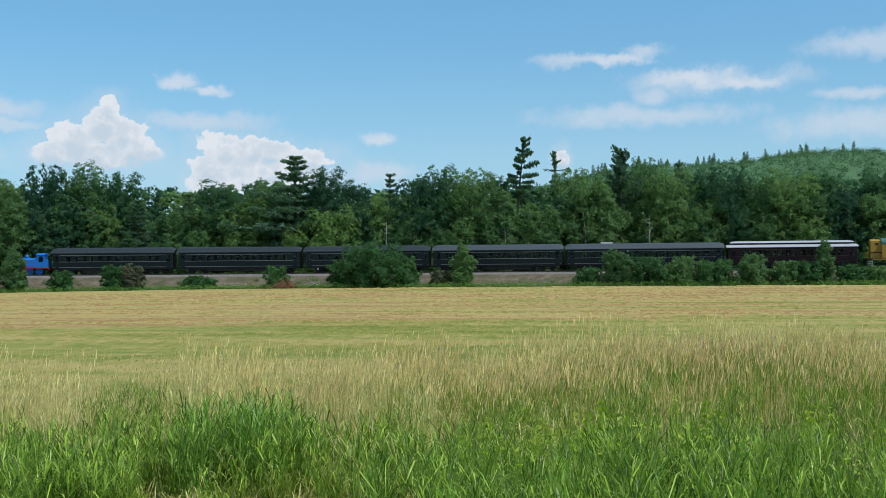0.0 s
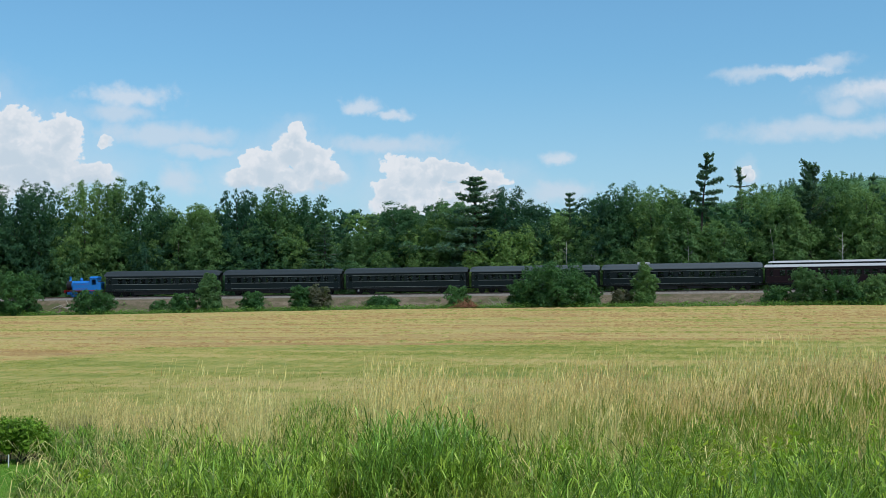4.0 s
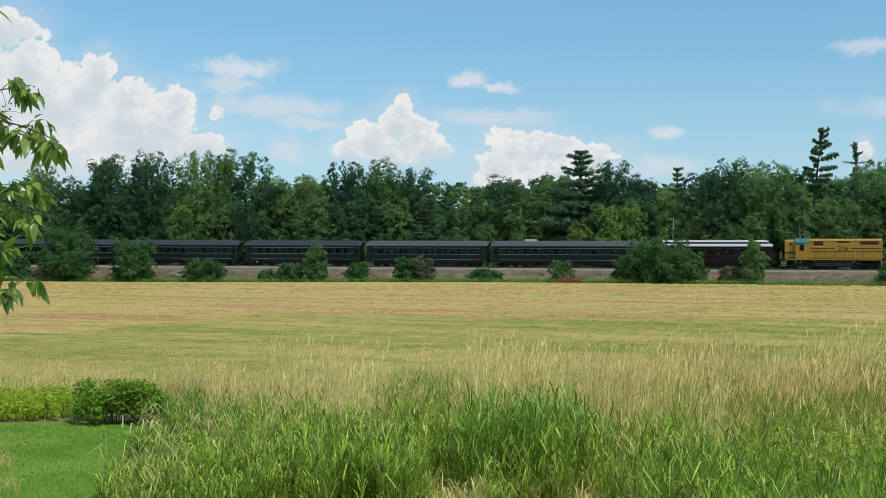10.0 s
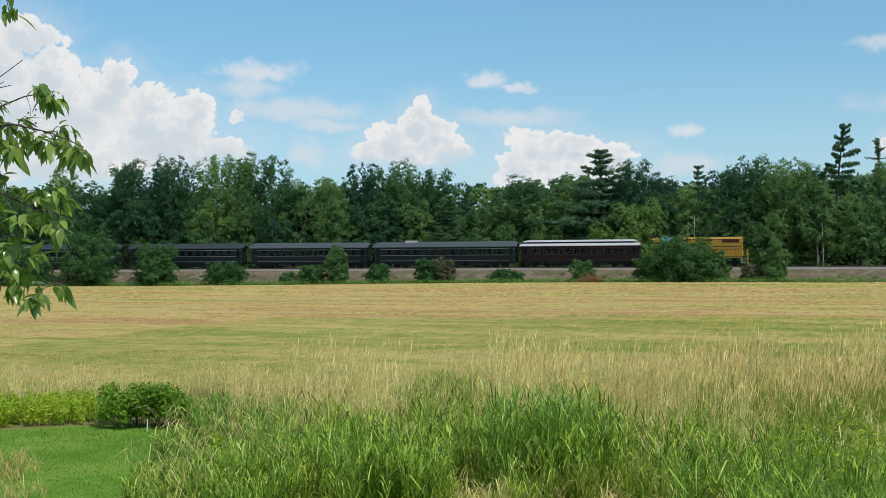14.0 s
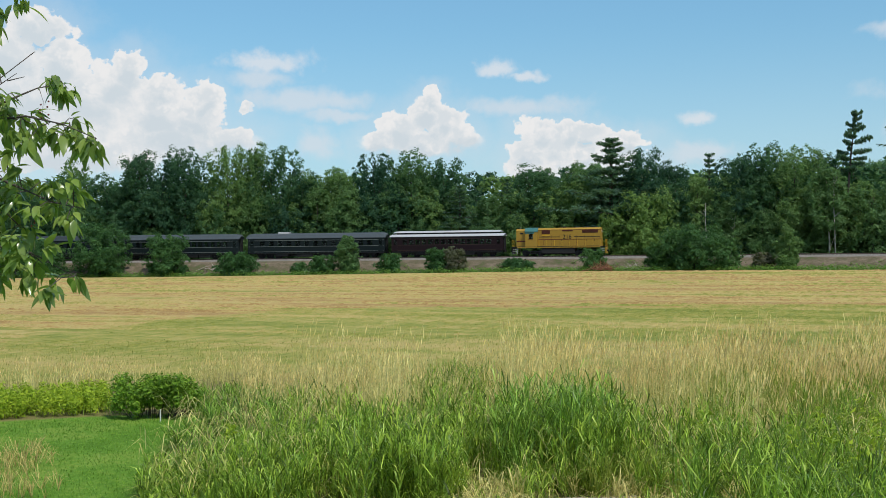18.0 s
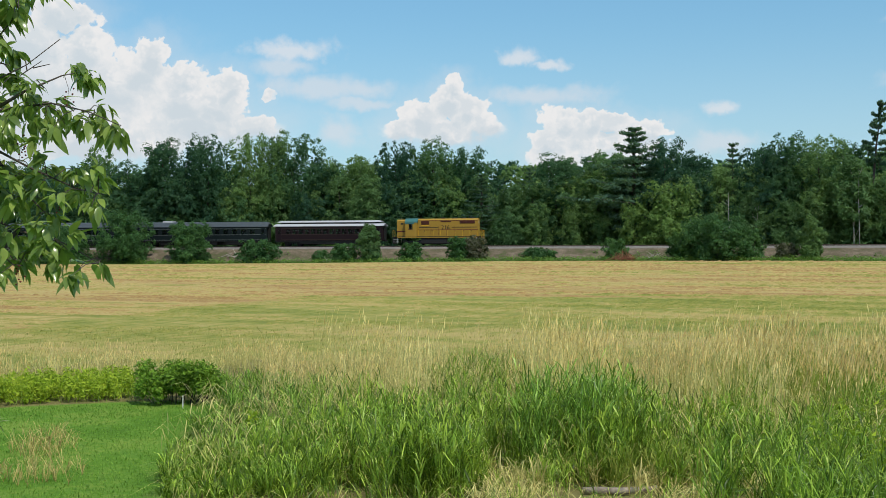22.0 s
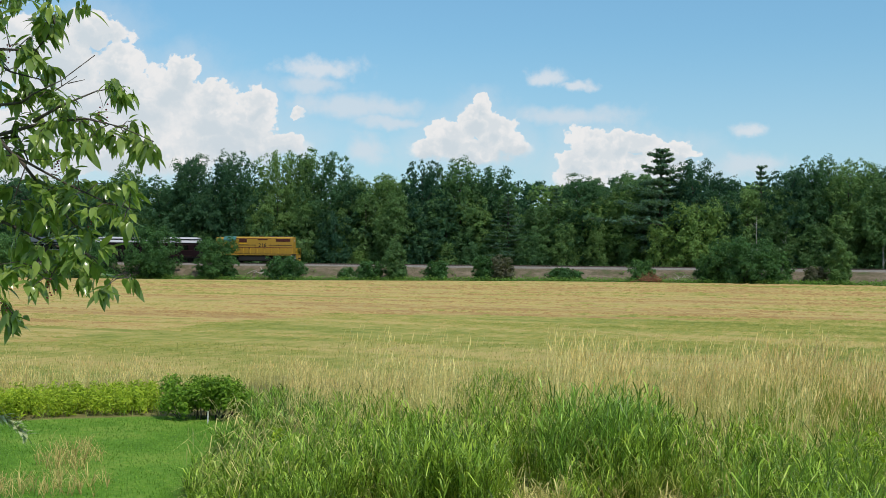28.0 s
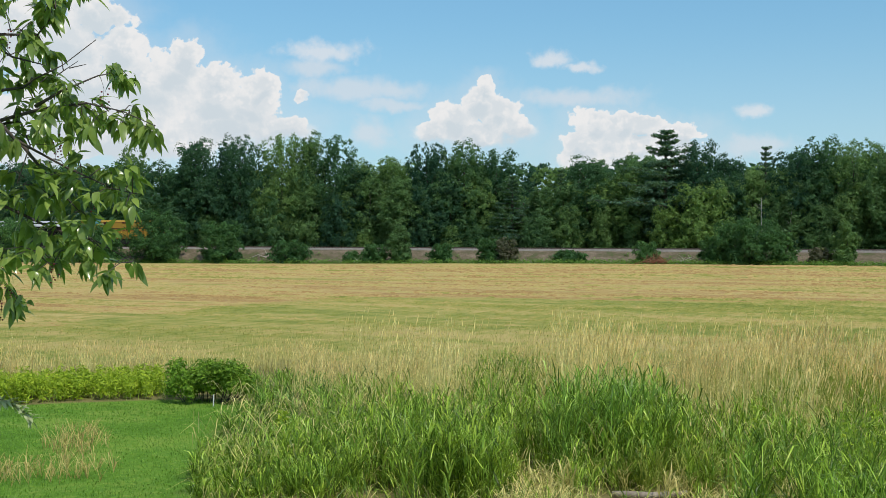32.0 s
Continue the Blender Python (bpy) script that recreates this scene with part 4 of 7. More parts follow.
for kind, x, d, h, w, label in [
        ("pine", -51.8, 14.0, 23.3, 18.0, "tall white pine with level dark boughs"), ("cone", -35.3, 21, 20.4, 7.5, "dark pointed spruce among broadleaf trees"),
        ("scrag", -11.2, 16, 26.2, 5.0, "tall leaning pine with a tufted bare-stemmed top"), ("thin", -3.4, 22, 24.2, 5.0, "thin half-dead pine above the wood"),
        ("swept", 7.9, 17, 23.2, 5.4, "tall pine with upswept feathery boughs"), ("cone", -80.0, 13, 15.2, 8.0, "dark pointed spruce among broadleaf trees"),
        ("cone", -74.5, 24, 17.0, 6.5, "dark pointed spruce among broadleaf trees"), ("cone", 19.5, 26, 22.0, 6.5, "dark pointed spruce among broadleaf trees"),
        ("cone", -176, 14, 17, 7.5, "dark pointed spruce among broadleaf trees"), ("birch", -13.6, 10.5, 16.5, 6.5, "birch with a pale trunk and light leaves"),
        ("birch", 4.6, 12.5, 17.5, 6.0, "birch with a pale trunk and light leaves"), ("birch", -101, 11.5, 15, 6.0, "birch with a pale trunk and light leaves")]:
    proto, ph, pw = PROTO[kind, 0]
    plant_tree(proto, x, track(x) + d, h / ph, w / pw, rng.uniform(-15, 15), label)
# the wood's near edge: lower trees and young growth in front of the tall ones
x = -186.0
while x < 74:
    h = rng.choice((4.0, 5.5, 7.5, 9.0, 11.0, 13.0))
    proto, ph, pw = PROTO["low", rng.choice((0, 0, 1, 2, 2) if x < -25 else (0, 1, 1, 2))]
    d = 9.0 + h * 0.28 + rng.uniform(0, 2.0)
    plant_tree(proto, x, track(x) + d, h / ph, (0.35 + 0.055 * h) * rng.uniform(0.85, 1.15), rng.uniform(0, 360), "young leafy tree at the edge of the wood")
    x += 3.4 + 0.3 * h * rng.uniform(0.6, 1.2)
x = -188.0
while x < 76:
    h = rng.uniform(12.0, 16.5)
    proto, ph, pw = PROTO["back", rng.randrange(2, 4)]
    plant_tree(proto, x, track(x) + 15.5 + rng.uniform(-1.0, 1.5), h / ph, rng.uniform(0.8, 1.05), rng.uniform(0, 360), LEAFY_LABEL)
    x += rng.uniform(4.0, 7.0)
tree = PROTO["low", 1]
plant_tree(PROTO["round", 0][0], -44.4, track(-44.4) + 10.0, 1.3, 1.25, 40, "broad round light green tree at the edge of the wood")
plant_tree(PROTO["round", 0][0], -50.6, track(-50.6) + 9.6, 0.92, 0.66, 150, "small round yellow-green tree at the edge of the wood")
plant_tree(tree[0], -31.0, track(-31) + 12, 1.1, 1.0, 200, "round light green tree at the edge of the wood")
# the wood behind
for i in range(92):
    x = -215 + i * 3.25 + rng.uniform(-1.2, 1.2)
    proto, ph, pw = PROTO["back", rng.randrange(2)]
    d = 27 + 9 * (i % 3) + rng.uniform(0, 6)
    plant_tree(proto, x, track(x) + d, (18.6 + 0.03 * (d - 27) + rng.uniform(-1.0, 1.0)) / ph, rng.uniform(1.0, 1.3), rng.uniform(0, 360), LEAFY_LABEL)
for proto, *_ in PROTO.values():
    FAR_AWAY.append(proto)

# bare pale stems before the wood's edge
def bare_stem(x, d, h, seed):
    rg = random.Random(seed)
    ob = new("bare_tree")
    pts = [(0, 0, -0.3), (rg.uniform(-0.1, 0.1), 0, h * 0.35), (rg.uniform(-0.25, 0.25), 0, h * 0.7), (rg.uniform(-0.4, 0.4), 0, h)]
    part("trunk", Geo().tube(pts, [0.1, 0.08, 0.055, 0.02], 7), "birch", ob, smooth_faces=True)
    for k in range(7):
        z, a = h * rg.uniform(0.45, 0.95), rg.uniform(0, 6.28)
        q = rg.uniform(0.5, 1.5)
        part("branch", Geo().tube([(0, 0, z), (q * 0.6 * math.cos(a), q * 0.6 * math.sin(a), z + 0.4 * q), (q * math.cos(a), q * math.sin(a), z + 0.9 * q)], [0.035, 0.025, 0.008], 5), "birch", ob)
    ob.matrix_basis = pose(x, track(x) + d, land(x, track(x) + d))
    tagged(ob, "bare pale grey trunk of a half-dead birch", "tree", "trees behind the railway")


bare_stem(-12.5, 8.6, 14.5, 4)
for k, (x, d, h) in enumerate([(-34.2, 10.3, 10.5), (1.6, 10.5, 12.0), (-29.5, 10.8, 9.0), (13.0, 10.6, 11.0)]):
    bare_stem(x, d, h, 70 + k)

# undergrowth that closes the foot of the wood
lobes = []
x = -230.0
while x < 120:
    s = rng.uniform(0.7, 1.6)
    d = 8.0 + rng.uniform(0, 3.5)
    lobes.append((x, track(x) + d, land(x, track(x) + d) + s * 0.5, s * 1.3, s, s))
    d = 20.0 + rng.uniform(0, 8)
    lobes.append((x, track(x) + d, 3.0 + rng.uniform(0, 4), 2.4, 1.6, 3.2))
    x += 0.85
v, tr = leaf_cloud(lobes, 80000, 0.34, 5, single=True)
tagged(new("undergrowth", fast_mesh("undergrowth", v, tr, "leaf_wood")), "dense leafy undergrowth along the wood's foot", "undergrowth", kind="stuff")

# ---- bushes on the bank beside the meadow: place along the railway, height, width ----
BUSHES = [(-159.6, 7.5, 12.2), (-146.6, 6.9, 11.9), (-134.6, 9.4, 10.2), (-122.9, 7.3, 7.8), (-110.7, 3.8, 7.6), (-95.5, 3.2, 5.0), (-91.0, 6.6, 5.1), (-83.5, 3.1, 4.4),
          (-75.3, 4.0, 4.4), (-72.4, 4.2, 4.3), (-62.0, 1.9, 5.7), (-49.0, 3.4, 4.4), (-32.9, 6.9, 12.1), (-37.7, 4.4, 5.6), (-27.7, 4.8, 4.6), (-22.2, 2.4, 3.7), (-18.5, 6.9, 4.8),
          (1.8, 2.7, 4.4), (6.8, 5.6, 5.5), (11.7, 4.6, 6.5), (16.6, 4.4, 6.5), (21.9, 4.0, 6.5), (27.5, 4.7, 5.6), (32.3, 3.6, 5.6), (36.1, 3.7, 5.6), (38.5, 6.8, 3.6),
          (42.8, 2.9, 5.6), (46.6, 2.6, 5.6), (51, 3.2, 5.6), (-100.0, 2.0, 3.0)]
DULL = {-72.4, -22.2}
SLIM = {-91.0, -18.5, 38.5}
for i, (x, h, w) in enumerate(BUSHES):
    ob = new("bush")
    dull = x in DULL
    n = 40 if w < 6 else 70
    lobes = broad_lobes(h, w * (0.85 if x in SLIM else 1.0), 0.03 * h, 300 + i, n, 0.42 if x not in SLIM else 1.1, 0.8 if w < 6 else 0.72, 0.2)
    stems = Geo()
    for cx, cy, cz, *_ in lobes[::5]:
        stems.tube([(cx * 0.1, cy * 0.1, -0.2), (cx * 0.5, cy * 0.5, cz * 0.55), (cx, cy, cz)], [0.07, 0.05, 0.015], 5)
    tagged(part("branchwork", stems, "bark", ob, smooth_faces=True), kind="stuff")
    v, tr = tufted_crown(lobes, int(1800 + 150 * h * w), 0.225, 400 + i, 0.3 + 0.028 * w, 20, low=0.05)
    crown = new("crown", fast_mesh("crown", v, tr, "leaf_dull" if dull else ("leaf_light" if i in (6, 16, 18, 20, 22, 23, 25, 27) else "leaf_bush")))
    crown.parent = ob
    d = -10.2 if h > 3 else -9.0
    ob.matrix_basis = pose(x, track(x) + d, land(x, track(x) + d), 0, 0, 37 * i)
    tagged(ob, "grey-brown half-dry bush on the railway bank" if dull else ("slender young tree on the railway bank" if x in SLIM else "leafy green bush on the railway bank"), "bush", "bushes on the bank")

# grass and weeds along the foot of the bank
lobes = []
x = -230.0
while x < 110:
    for d in (-13.6, -12.9, -12.2, -11.5, -10.8):
        dd = d + rng.uniform(-0.6, 0.6)
        lobes.append((x, track(x) + dd, land(x, track(x) + dd) + 0.25, 0.6, 0.5, rng.uniform(0.25, 0.7)))
    if rng.random() < 0.6:
        dd = rng.uniform(-11.0, -5.5)
        lobes.append((x, track(x) + dd, land(x, track(x) + dd) + 0.15, 0.5, 0.4, rng.uniform(0.2, 0.6)))
    x += 0.8
v, tr = leaf_cloud(lobes, 56000, 0.22, 8, up=0.8, single=True)
tagged(new("bank_weeds", fast_mesh("bank_weeds", v, tr, "verge")), "lush green weeds along the foot of the bank", "weeds", kind="stuff")


# brush pile, bleached branches
def stick_heap(name, x, y, w, h, count, r, mat, seed, label, category, flat=0.5):
    ob = new(name)
    rg = random.Random(seed)
    for i in range(count):
        a, s = rg.uniform(0, math.pi), rg.uniform(0.4, 1.0)
        cx, cy = rg.uniform(-0.5, 0.5) * w * (1 - s * 0.4), rg.uniform(-0.25, 0.25) * w
        top = h * rg.uniform(0.25, 1.0) * max(0.15, 1 - abs(cx) * 1.7 / w)
        p0 = (cx - math.cos(a) * s * w * 0.25, cy - 0.3 * math.sin(a), top * rg.uniform(0, 0.4))
        p1 = (cx + math.cos(a) * s * w * 0.25, cy + 0.3 * math.sin(a), top * (1 if rg.random() > flat else 0.5))
        mid = tuple((u + v) / 2 + rg.uniform(-0.12, 0.12) for u, v in zip(p0, p1))
        part("branch", Geo().tube([p0, mid, p1], [r, r * 0.8, r * 0.3], 5), mat, ob)
    ob.matrix_basis = pose(x, y, land(x, y) + 0.05)
    return tagged(ob, label, category)


stick_heap("brush_pile", -46.8, track(-46.8) - 13.2, 5.6, 2.3, 60, 0.07, "rust_brush", 3, "rust-red heap of cut dead brush at the meadow's edge", "brush pile")
stick_heap("dead_branches", -116.8, track(-116.8) - 7.2, 5.0, 2.0, 12, 0.09, "dead_wood", 6, "bleached bare branches lying on the bank", "branches", 0.3)
stick_heap("dry_weed_clump", -98.0, track(-98) - 10.5, 3.0, 1.6, 20, 0.04, "dead_wood", 8, "pale dry weed stalks on the bank", "weeds", 0.2)
stick_heap("dry_weed_clump", -42.5, track(-42.5) - 10.5, 3.5, 2.2, 20, 0.04, "dead_wood", 18, "pale dry weed stalks on the bank", "weeds", 0.2)


# ---- the wooded hill beyond ----
def build_hill():
    g = Geo()
    xs, ys = steps((-900, 1500, 90)), steps((0, 1, 14))
    hmap = {}
    for x in xs:
        for u in ys:
            y = 1050 + 900 * u
            az = math.degrees(math.atan2(x, 1500.0))
            ridge = 93 + 40 * smooth(-9, 3, az) + 26 * smooth(2, 13, az) - 55 * smooth(-9, -14, az) + 4 * math.sin(x * 0.011) + 10 * noise.noise((x * 0.006, 0.5, 0)) + 38 * smooth(-14, -20, az)
            z = ridge * smooth(0, 0.62, u) + 3 * noise.noise((x * 0.02, y * 0.02, 0))
            g.v.append((x, y, z))
    n = len(ys)
    g.f = [(i * n + j, (i + 1) * n + j, (i + 1) * n + j + 1, i * n + j + 1) for i in range(len(xs) - 1) for j in range(n - 1)]
    ob = part("hill", g, "hazed_leaf", None, smooth_faces=True)
    tagged(ob, "long low hill covered with green woods", "hill", kind="structure")
    rg = random.Random(2)
    lobes, cones = [], []
    for i in range(16000):
        k, j = rg.randrange(len(xs) - 1), rg.randrange(4, 10)
        u, w = rg.random(), rg.random()
        a = Vector(g.v[k * n + j]).lerp(Vector(g.v[(k + 1) * n + j]), u)
        c = Vector(g.v[k * n + j + 1]).lerp(Vector(g.v[(k + 1) * n + j + 1]), u)
        p = a.lerp(c, w)
        bear, lift = math.degrees(math.atan2(p.x, p.y)), (p.z + 8) / math.hypot(p.x, p.y)
        if bear > 19 or bear < -25 or lift < (0.068 if bear > 0 else 0.052):
            continue
        s = rg.uniform(4, 7)
        if rg.random() < (0.035 if j >= 8 else 0.006):
            for q in range(4):
                cones.append((p.x, p.y, p.z + 4 + 3.6 * q, 5.2 - 1.2 * q, 5.2 - 1.2 * q, 2.8))
        else:
            lobes.append((p.x, p.y, p.z + s * 0.4, s, s, s * 0.8))
    v1, t1 = leaf_cloud(lobes, 85000, 1.65, 3, up=0.6, single=True, rough=0.3)
    v2, t2 = leaf_cloud(cones, 26000, 1.2, 4, shell=0.15, single=True)
    tagged(new("hill_woods", fast_mesh("hill_woods", v1, t1, "hazed_leaf")), "distant mixed woods covering the hill", "woods", kind="stuff")
    tagged(new("hill_conifers", fast_mesh("hill_conifers", v2, t2, "needle")), "dark conifers standing along the hill's ridge", "woods", kind="stuff")


build_hill()
for proto in FAR_AWAY:
    for o in (*proto.children_recursive, proto):
        bpy.data.objects.remove(o)

# ---- the train; every car stands on z = 0 at rail height, its length along x ----
TURNING = []  # wheelsets: object, radius, place on the car


def wheelset(parent, x, r, mat="black", spokes=False):
    g = Geo()
    for s in (-1, 1):
        g.cyl((0, s * 0.68, 0), (0, s * 0.80, 0), r, 18)
        g.cyl((0, s * 0.66, 0), (0, s * 0.69, 0), r + 0.03, 18)
        g.cyl((0, s * 0.80, 0), (0, s * 0.86, 0), 0.13, 8)
        for k in range(6):
            a = k * math.pi / 3
            g.tube([(0.12 * math.cos(a), s * 0.81, 0.12 * math.sin(a)), (0.85 * r * math.cos(a), s * 0.81, 0.85 * r * math.sin(a))], [0.035, 0.03], 4)
    g.cyl((0, -0.7, 0), (0, 0.7, 0), 0.08, 8)
    ob = part("wheelset", g, mat, parent)
    TURNING.append((ob, r, x))
    return ob


def truck(parent, x, axles, gap, r):
    g = Geo()
    half = gap * (axles - 1) / 2 + 0.55
    for s in (-1, 1):
        y = s * 1.0
        g.box(x - half, x + half, y - 0.08, y + 0.08, 0.62, 0.86, 0.03)
        g.box(x - half * 0.55, x + half * 0.55, y - 0.07, y + 0.07, 0.34, 0.46, 0.02)
        for i in range(axles):
            xa = x + (i - (axles - 1) / 2) * gap
            g.box(xa - 0.16, xa + 0.16, y - 0.12, y + 0.12, 0.32, 0.66, 0.03)
        for xs in (x - half * 0.3, x + half * 0.3):
            g.cyl((xs, y, 0.44), (xs, y, 0.66), 0.11, 8)
    g.box(x - 0.3, x + 0.3, -1.1, 1.1, 0.66, 0.92, 0.03)
    part("truck_frame", g, "black", parent)
    for i in range(axles):
        wheelset(parent, x + (i - (axles - 1) / 2) * gap, r)


def arch(w, z0, z1, n=12, power=0.5):
    pts = []
    for i in range(n + 1):
        u = -1 + 2 * i / n
        pts.append((-u * w, z0 + (z1 - z0) * (1 - abs(u) ** 2.4) ** power))
    return pts


def coach(name, length, body_mat, roof, n_win, label, axles=2, clerestory=False, lines=True, win_w=0.75, doors=True, ac_box=False, battery=False, seed=1):
    car = new(name)
    L, W = length / 2 - 0.35, 1.5
    z0, zs, zt, zr = 1.02, 2.12, 2.92, 3.42
    vest = 1.5
    pitch = (2 * L - 2 * vest - 0.8) / n_win
    g = Geo()
    for s in (-1, 1):
        ya, yb = sorted((s * W, s * (W - 0.09)))
        g.box(-L, L, ya, yb, z0, zs)
        g.box(-L, L, ya, yb, zt, zr)
        edges = [-L] + [v for i in range(n_win) for v in (-L + vest + 0.4 + (i + 0.5) * pitch - win_w / 2, -L + vest + 0.4 + (i + 0.5) * pitch + win_w / 2)] + [L]
        for i in range(0, len(edges), 2):
            g.box(edges[i], edges[i + 1], ya, yb, zs, zt)
    for s in (-1, 1):
        xa, xb = sorted((s * L, s * (L - 0.1)))
        g.box(xa, xb, -W + 0.09, W - 0.09, z0, zr)
    g.box(-L + 0.1, L - 0.1, -W + 0.09, W - 0.09, z0, z0 + 0.12)
    part("body", g, body_mat, car)
    pane = Geo().box(-win_w / 2 + 0.003, win_w / 2 - 0.003, -0.02, 0.02, zs + 0.003, zt - 0.003)
    bar = Geo().box(-win_w / 2 + 0.003, win_w / 2 - 0.003, -0.03, 0.03, (zs + zt) / 2 - 0.025, (zs + zt) / 2 + 0.025)
    pm, bm_ = pane.mesh("window_pane", MAT["glass"]), bar.mesh("sash_bar", MAT[body_mat])
    for s in (-1, 1):
        for i in range(n_win):
            xw = -L + vest + 0.4 + (i + 0.5) * pitch
            p = put("window", pm, car, (xw, s * (W - 0.05), 0))
            put("sash_bar", bm_, p, (0, 0, 0))
    if lines:
        for s in (-1, 1):
            for z in (zs - 0.09, z0 + 0.16, zt + 0.12):
                ya, yb = sorted((s * (W + 0.002), s * (W + 0.018)))
                part("lining", Geo().box(-L + 0.1, L - 0.1, ya, yb, z - 0.025, z + 0.025), "cream_line" if body_mat == "coach_green" else "dull_gold", car, "faded gold lining")
    if doors:
        for s in (-1, 1):
            for e in (-1, 1):
                ya, yb = sorted((s * (W + 0.003), s * (W + 0.03)))
                xc = e * (L - 0.75)
                d = part("vestibule_door", Geo().box(xc - 0.4, xc + 0.4, ya, yb, z0 + 0.1, zt + 0.2), body_mat, car)
                part("door_window", Geo().box(xc - 0.26, xc + 0.26, *sorted((s * (W + 0.032), s * (W + 0.045))), zs, zt), "glass", d)
                st = Geo()
                for k in range(3):
                    st.box(xc - 0.4, xc + 0.4, *sorted((s * (W - 0.35 + 0.1 * k), s * (W - 0.1 + 0.1 * k))), 0.85 - 0.24 * k, 0.9 - 0.24 * k)
                part("steps", st, "black", car)
    # roof, with its ends drooping
    rg = Geo()
    def roof_shell(prof_of, stations):
        o, n = len(rg.v), None
        for x, k in stations:
            prof = prof_of(k)
            n = len(prof)
            rg.v.extend((x, y, z) for y, z in prof)
        for i in range(len(stations) - 1):
            for j in range(n - 1):
                a = o + i * n + j
                rg.f.append((a, a + 1, a + n + 1, a + n))
        rg.f.append(tuple(o + j for j in range(n)))
        rg.f.append(tuple(o + (len(stations) - 1) * n + j for j in reversed(range(n))))
    ends = [(-L - 0.32, 0.5), (-L - 0.1, 0.85), (-L + 0.5, 0.98), (-L + 1.2, 1.0), (L - 1.2, 1.0), (L - 0.5, 0.98), (L + 0.1, 0.85), (L + 0.32, 0.5)]
    if clerestory:
        roof_shell(lambda k: [(1.6, zr - 0.06), (1.6, zr + 0.06)] + [(y, zr + 0.06 + (z - zr) * k) for y, z in arch(1.56, zr, zr + 0.38, 10)] + [(-1.6, zr + 0.06), (-1.6, zr - 0.06)], ends)
        part("roof", rg, roof, car, "white-painted lower roof", True)
        cg = Geo().box(-L + 0.9, L - 0.9, -0.98, 0.98, zr + 0.2, zr + 0.62)
        part("clerestory", cg, "black", car, "dark clerestory band")
        cp = Geo().box(-0.3, 0.3, -0.012, 0.012, zr + 0.46, zr + 0.58).mesh("clerestory_pane", MAT["glass"])
        for s in (-1, 1):
            for i in range(n_win):
                put("clerestory_pane", cp, car, (-L + vest + 0.4 + (i + 0.5) * pitch, s * 0.995, 0))
        rg = Geo()
        inner = [(-L + 0.3, 0.3), (-L + 0.6, 0.8), (-L + 1.2, 1.0), (L - 1.2, 1.0), (L - 0.6, 0.8), (L - 0.3, 0.3)]
        roof_shell(lambda k: [(1.1, zr + 0.6), (1.1, zr + 0.66)] + [(y, zr + 0.66 + (z - zr) * k) for y, z in arch(1.06, zr, zr + 0.26, 10)] + [(-1.1, zr + 0.66), (-1.1, zr + 0.6)], inner)
        part("upper_roof", rg, roof, car, "white-painted upper roof", True)
        top = zr + 0.9
    else:
        roof_shell(lambda k: [(1.58, zr - 0.08), (1.58, zr + 0.04)] + [(y, zr + 0.04 + (z - zr) * k) for y, z in arch(1.55, zr, zr + 0.78, 12)] + [(-1.58, zr + 0.04), (-1.58, zr - 0.08)], ends)
        part("roof", rg, roof, car, "curved grey roof", True)
        top = zr + 0.8
    vents = Geo().tube([(0, 0, 0), (0, 0, 0.12), (0, 0, 0.2)], [0.09, 0.14, 0.05], 8).mesh("roof_vent", MAT["roof_dark"])
    for i in range(5):
        put("roof_vent", vents, car, (-L + 3 + i * (2 * L - 6) / 4, 0.0, top - 0.03))
    if ac_box:
        part("roof_box", Geo().box(-L + 5.6, -L + 7.6, -0.9, 0.5, top - 0.15, top + 0.22, 0.06), "roof_white", car, "white roof unit")
    # below the floor
    ug = Geo().box(-L + 0.1, L - 0.1, -0.35, 0.35, 0.78, 1.0, 0.04)
    rr = random.Random(seed)
    part("centre_sill", ug, "black", car)
    # sills and long blocks added in black for the shadow beneath the body
    for s in (-1, 1):
        part("side_sill", Geo().box(-L + 0.1, L - 0.1, *sorted((s * 1.12, s * 1.44)), 0.8, 1.015, 0.03), "black", car)
        part("brake_rigging", Geo().box(-L + 5.2, L - 5.2, *sorted((s * 0.2, s * 0.5)), 0.3, 0.76, 0.05), "black", car)
    for k in range(4):
        xb = -L + 6.4 + k * (2 * L - 12.8) / 3
        for s in (-1, 1):
            w_ = rr.uniform(1.0, 1.8)
            part("underfloor_box", Geo().box(xb - w_, xb + w_, *sorted((s * 0.55, s * 1.3)), rr.uniform(0.22, 0.42), 0.98, 0.05), "black", car)
    if battery:
        part("battery_box_door", Geo().box(-L + 2.0, -L + 2.3, -1.32, -1.30, 0.45, 0.85), "pale_grey", car, "pale grey box door")
    inset = 3.2 if length < 24 else 3.8
    for e in (-1, 1):
        truck(car, e * (L - inset), axles, 2.3 if axles == 2 else 1.65, 0.46)
        cg = Geo().box(*sorted((e * (L + 0.0), e * (L + 0.5))), -0.13, 0.13, 0.78, 1.04, 0.03)
        part("coupler", cg, "black", car)
        part("gangway", Geo().box(*sorted((e * (L + 0.004), e * (L + 0.27))), -0.5, 0.5, 1.1, 3.2, 0.05), "black", car, "black folding gangway")
    return tagged(car, label, "railway coach", "cars of the train")


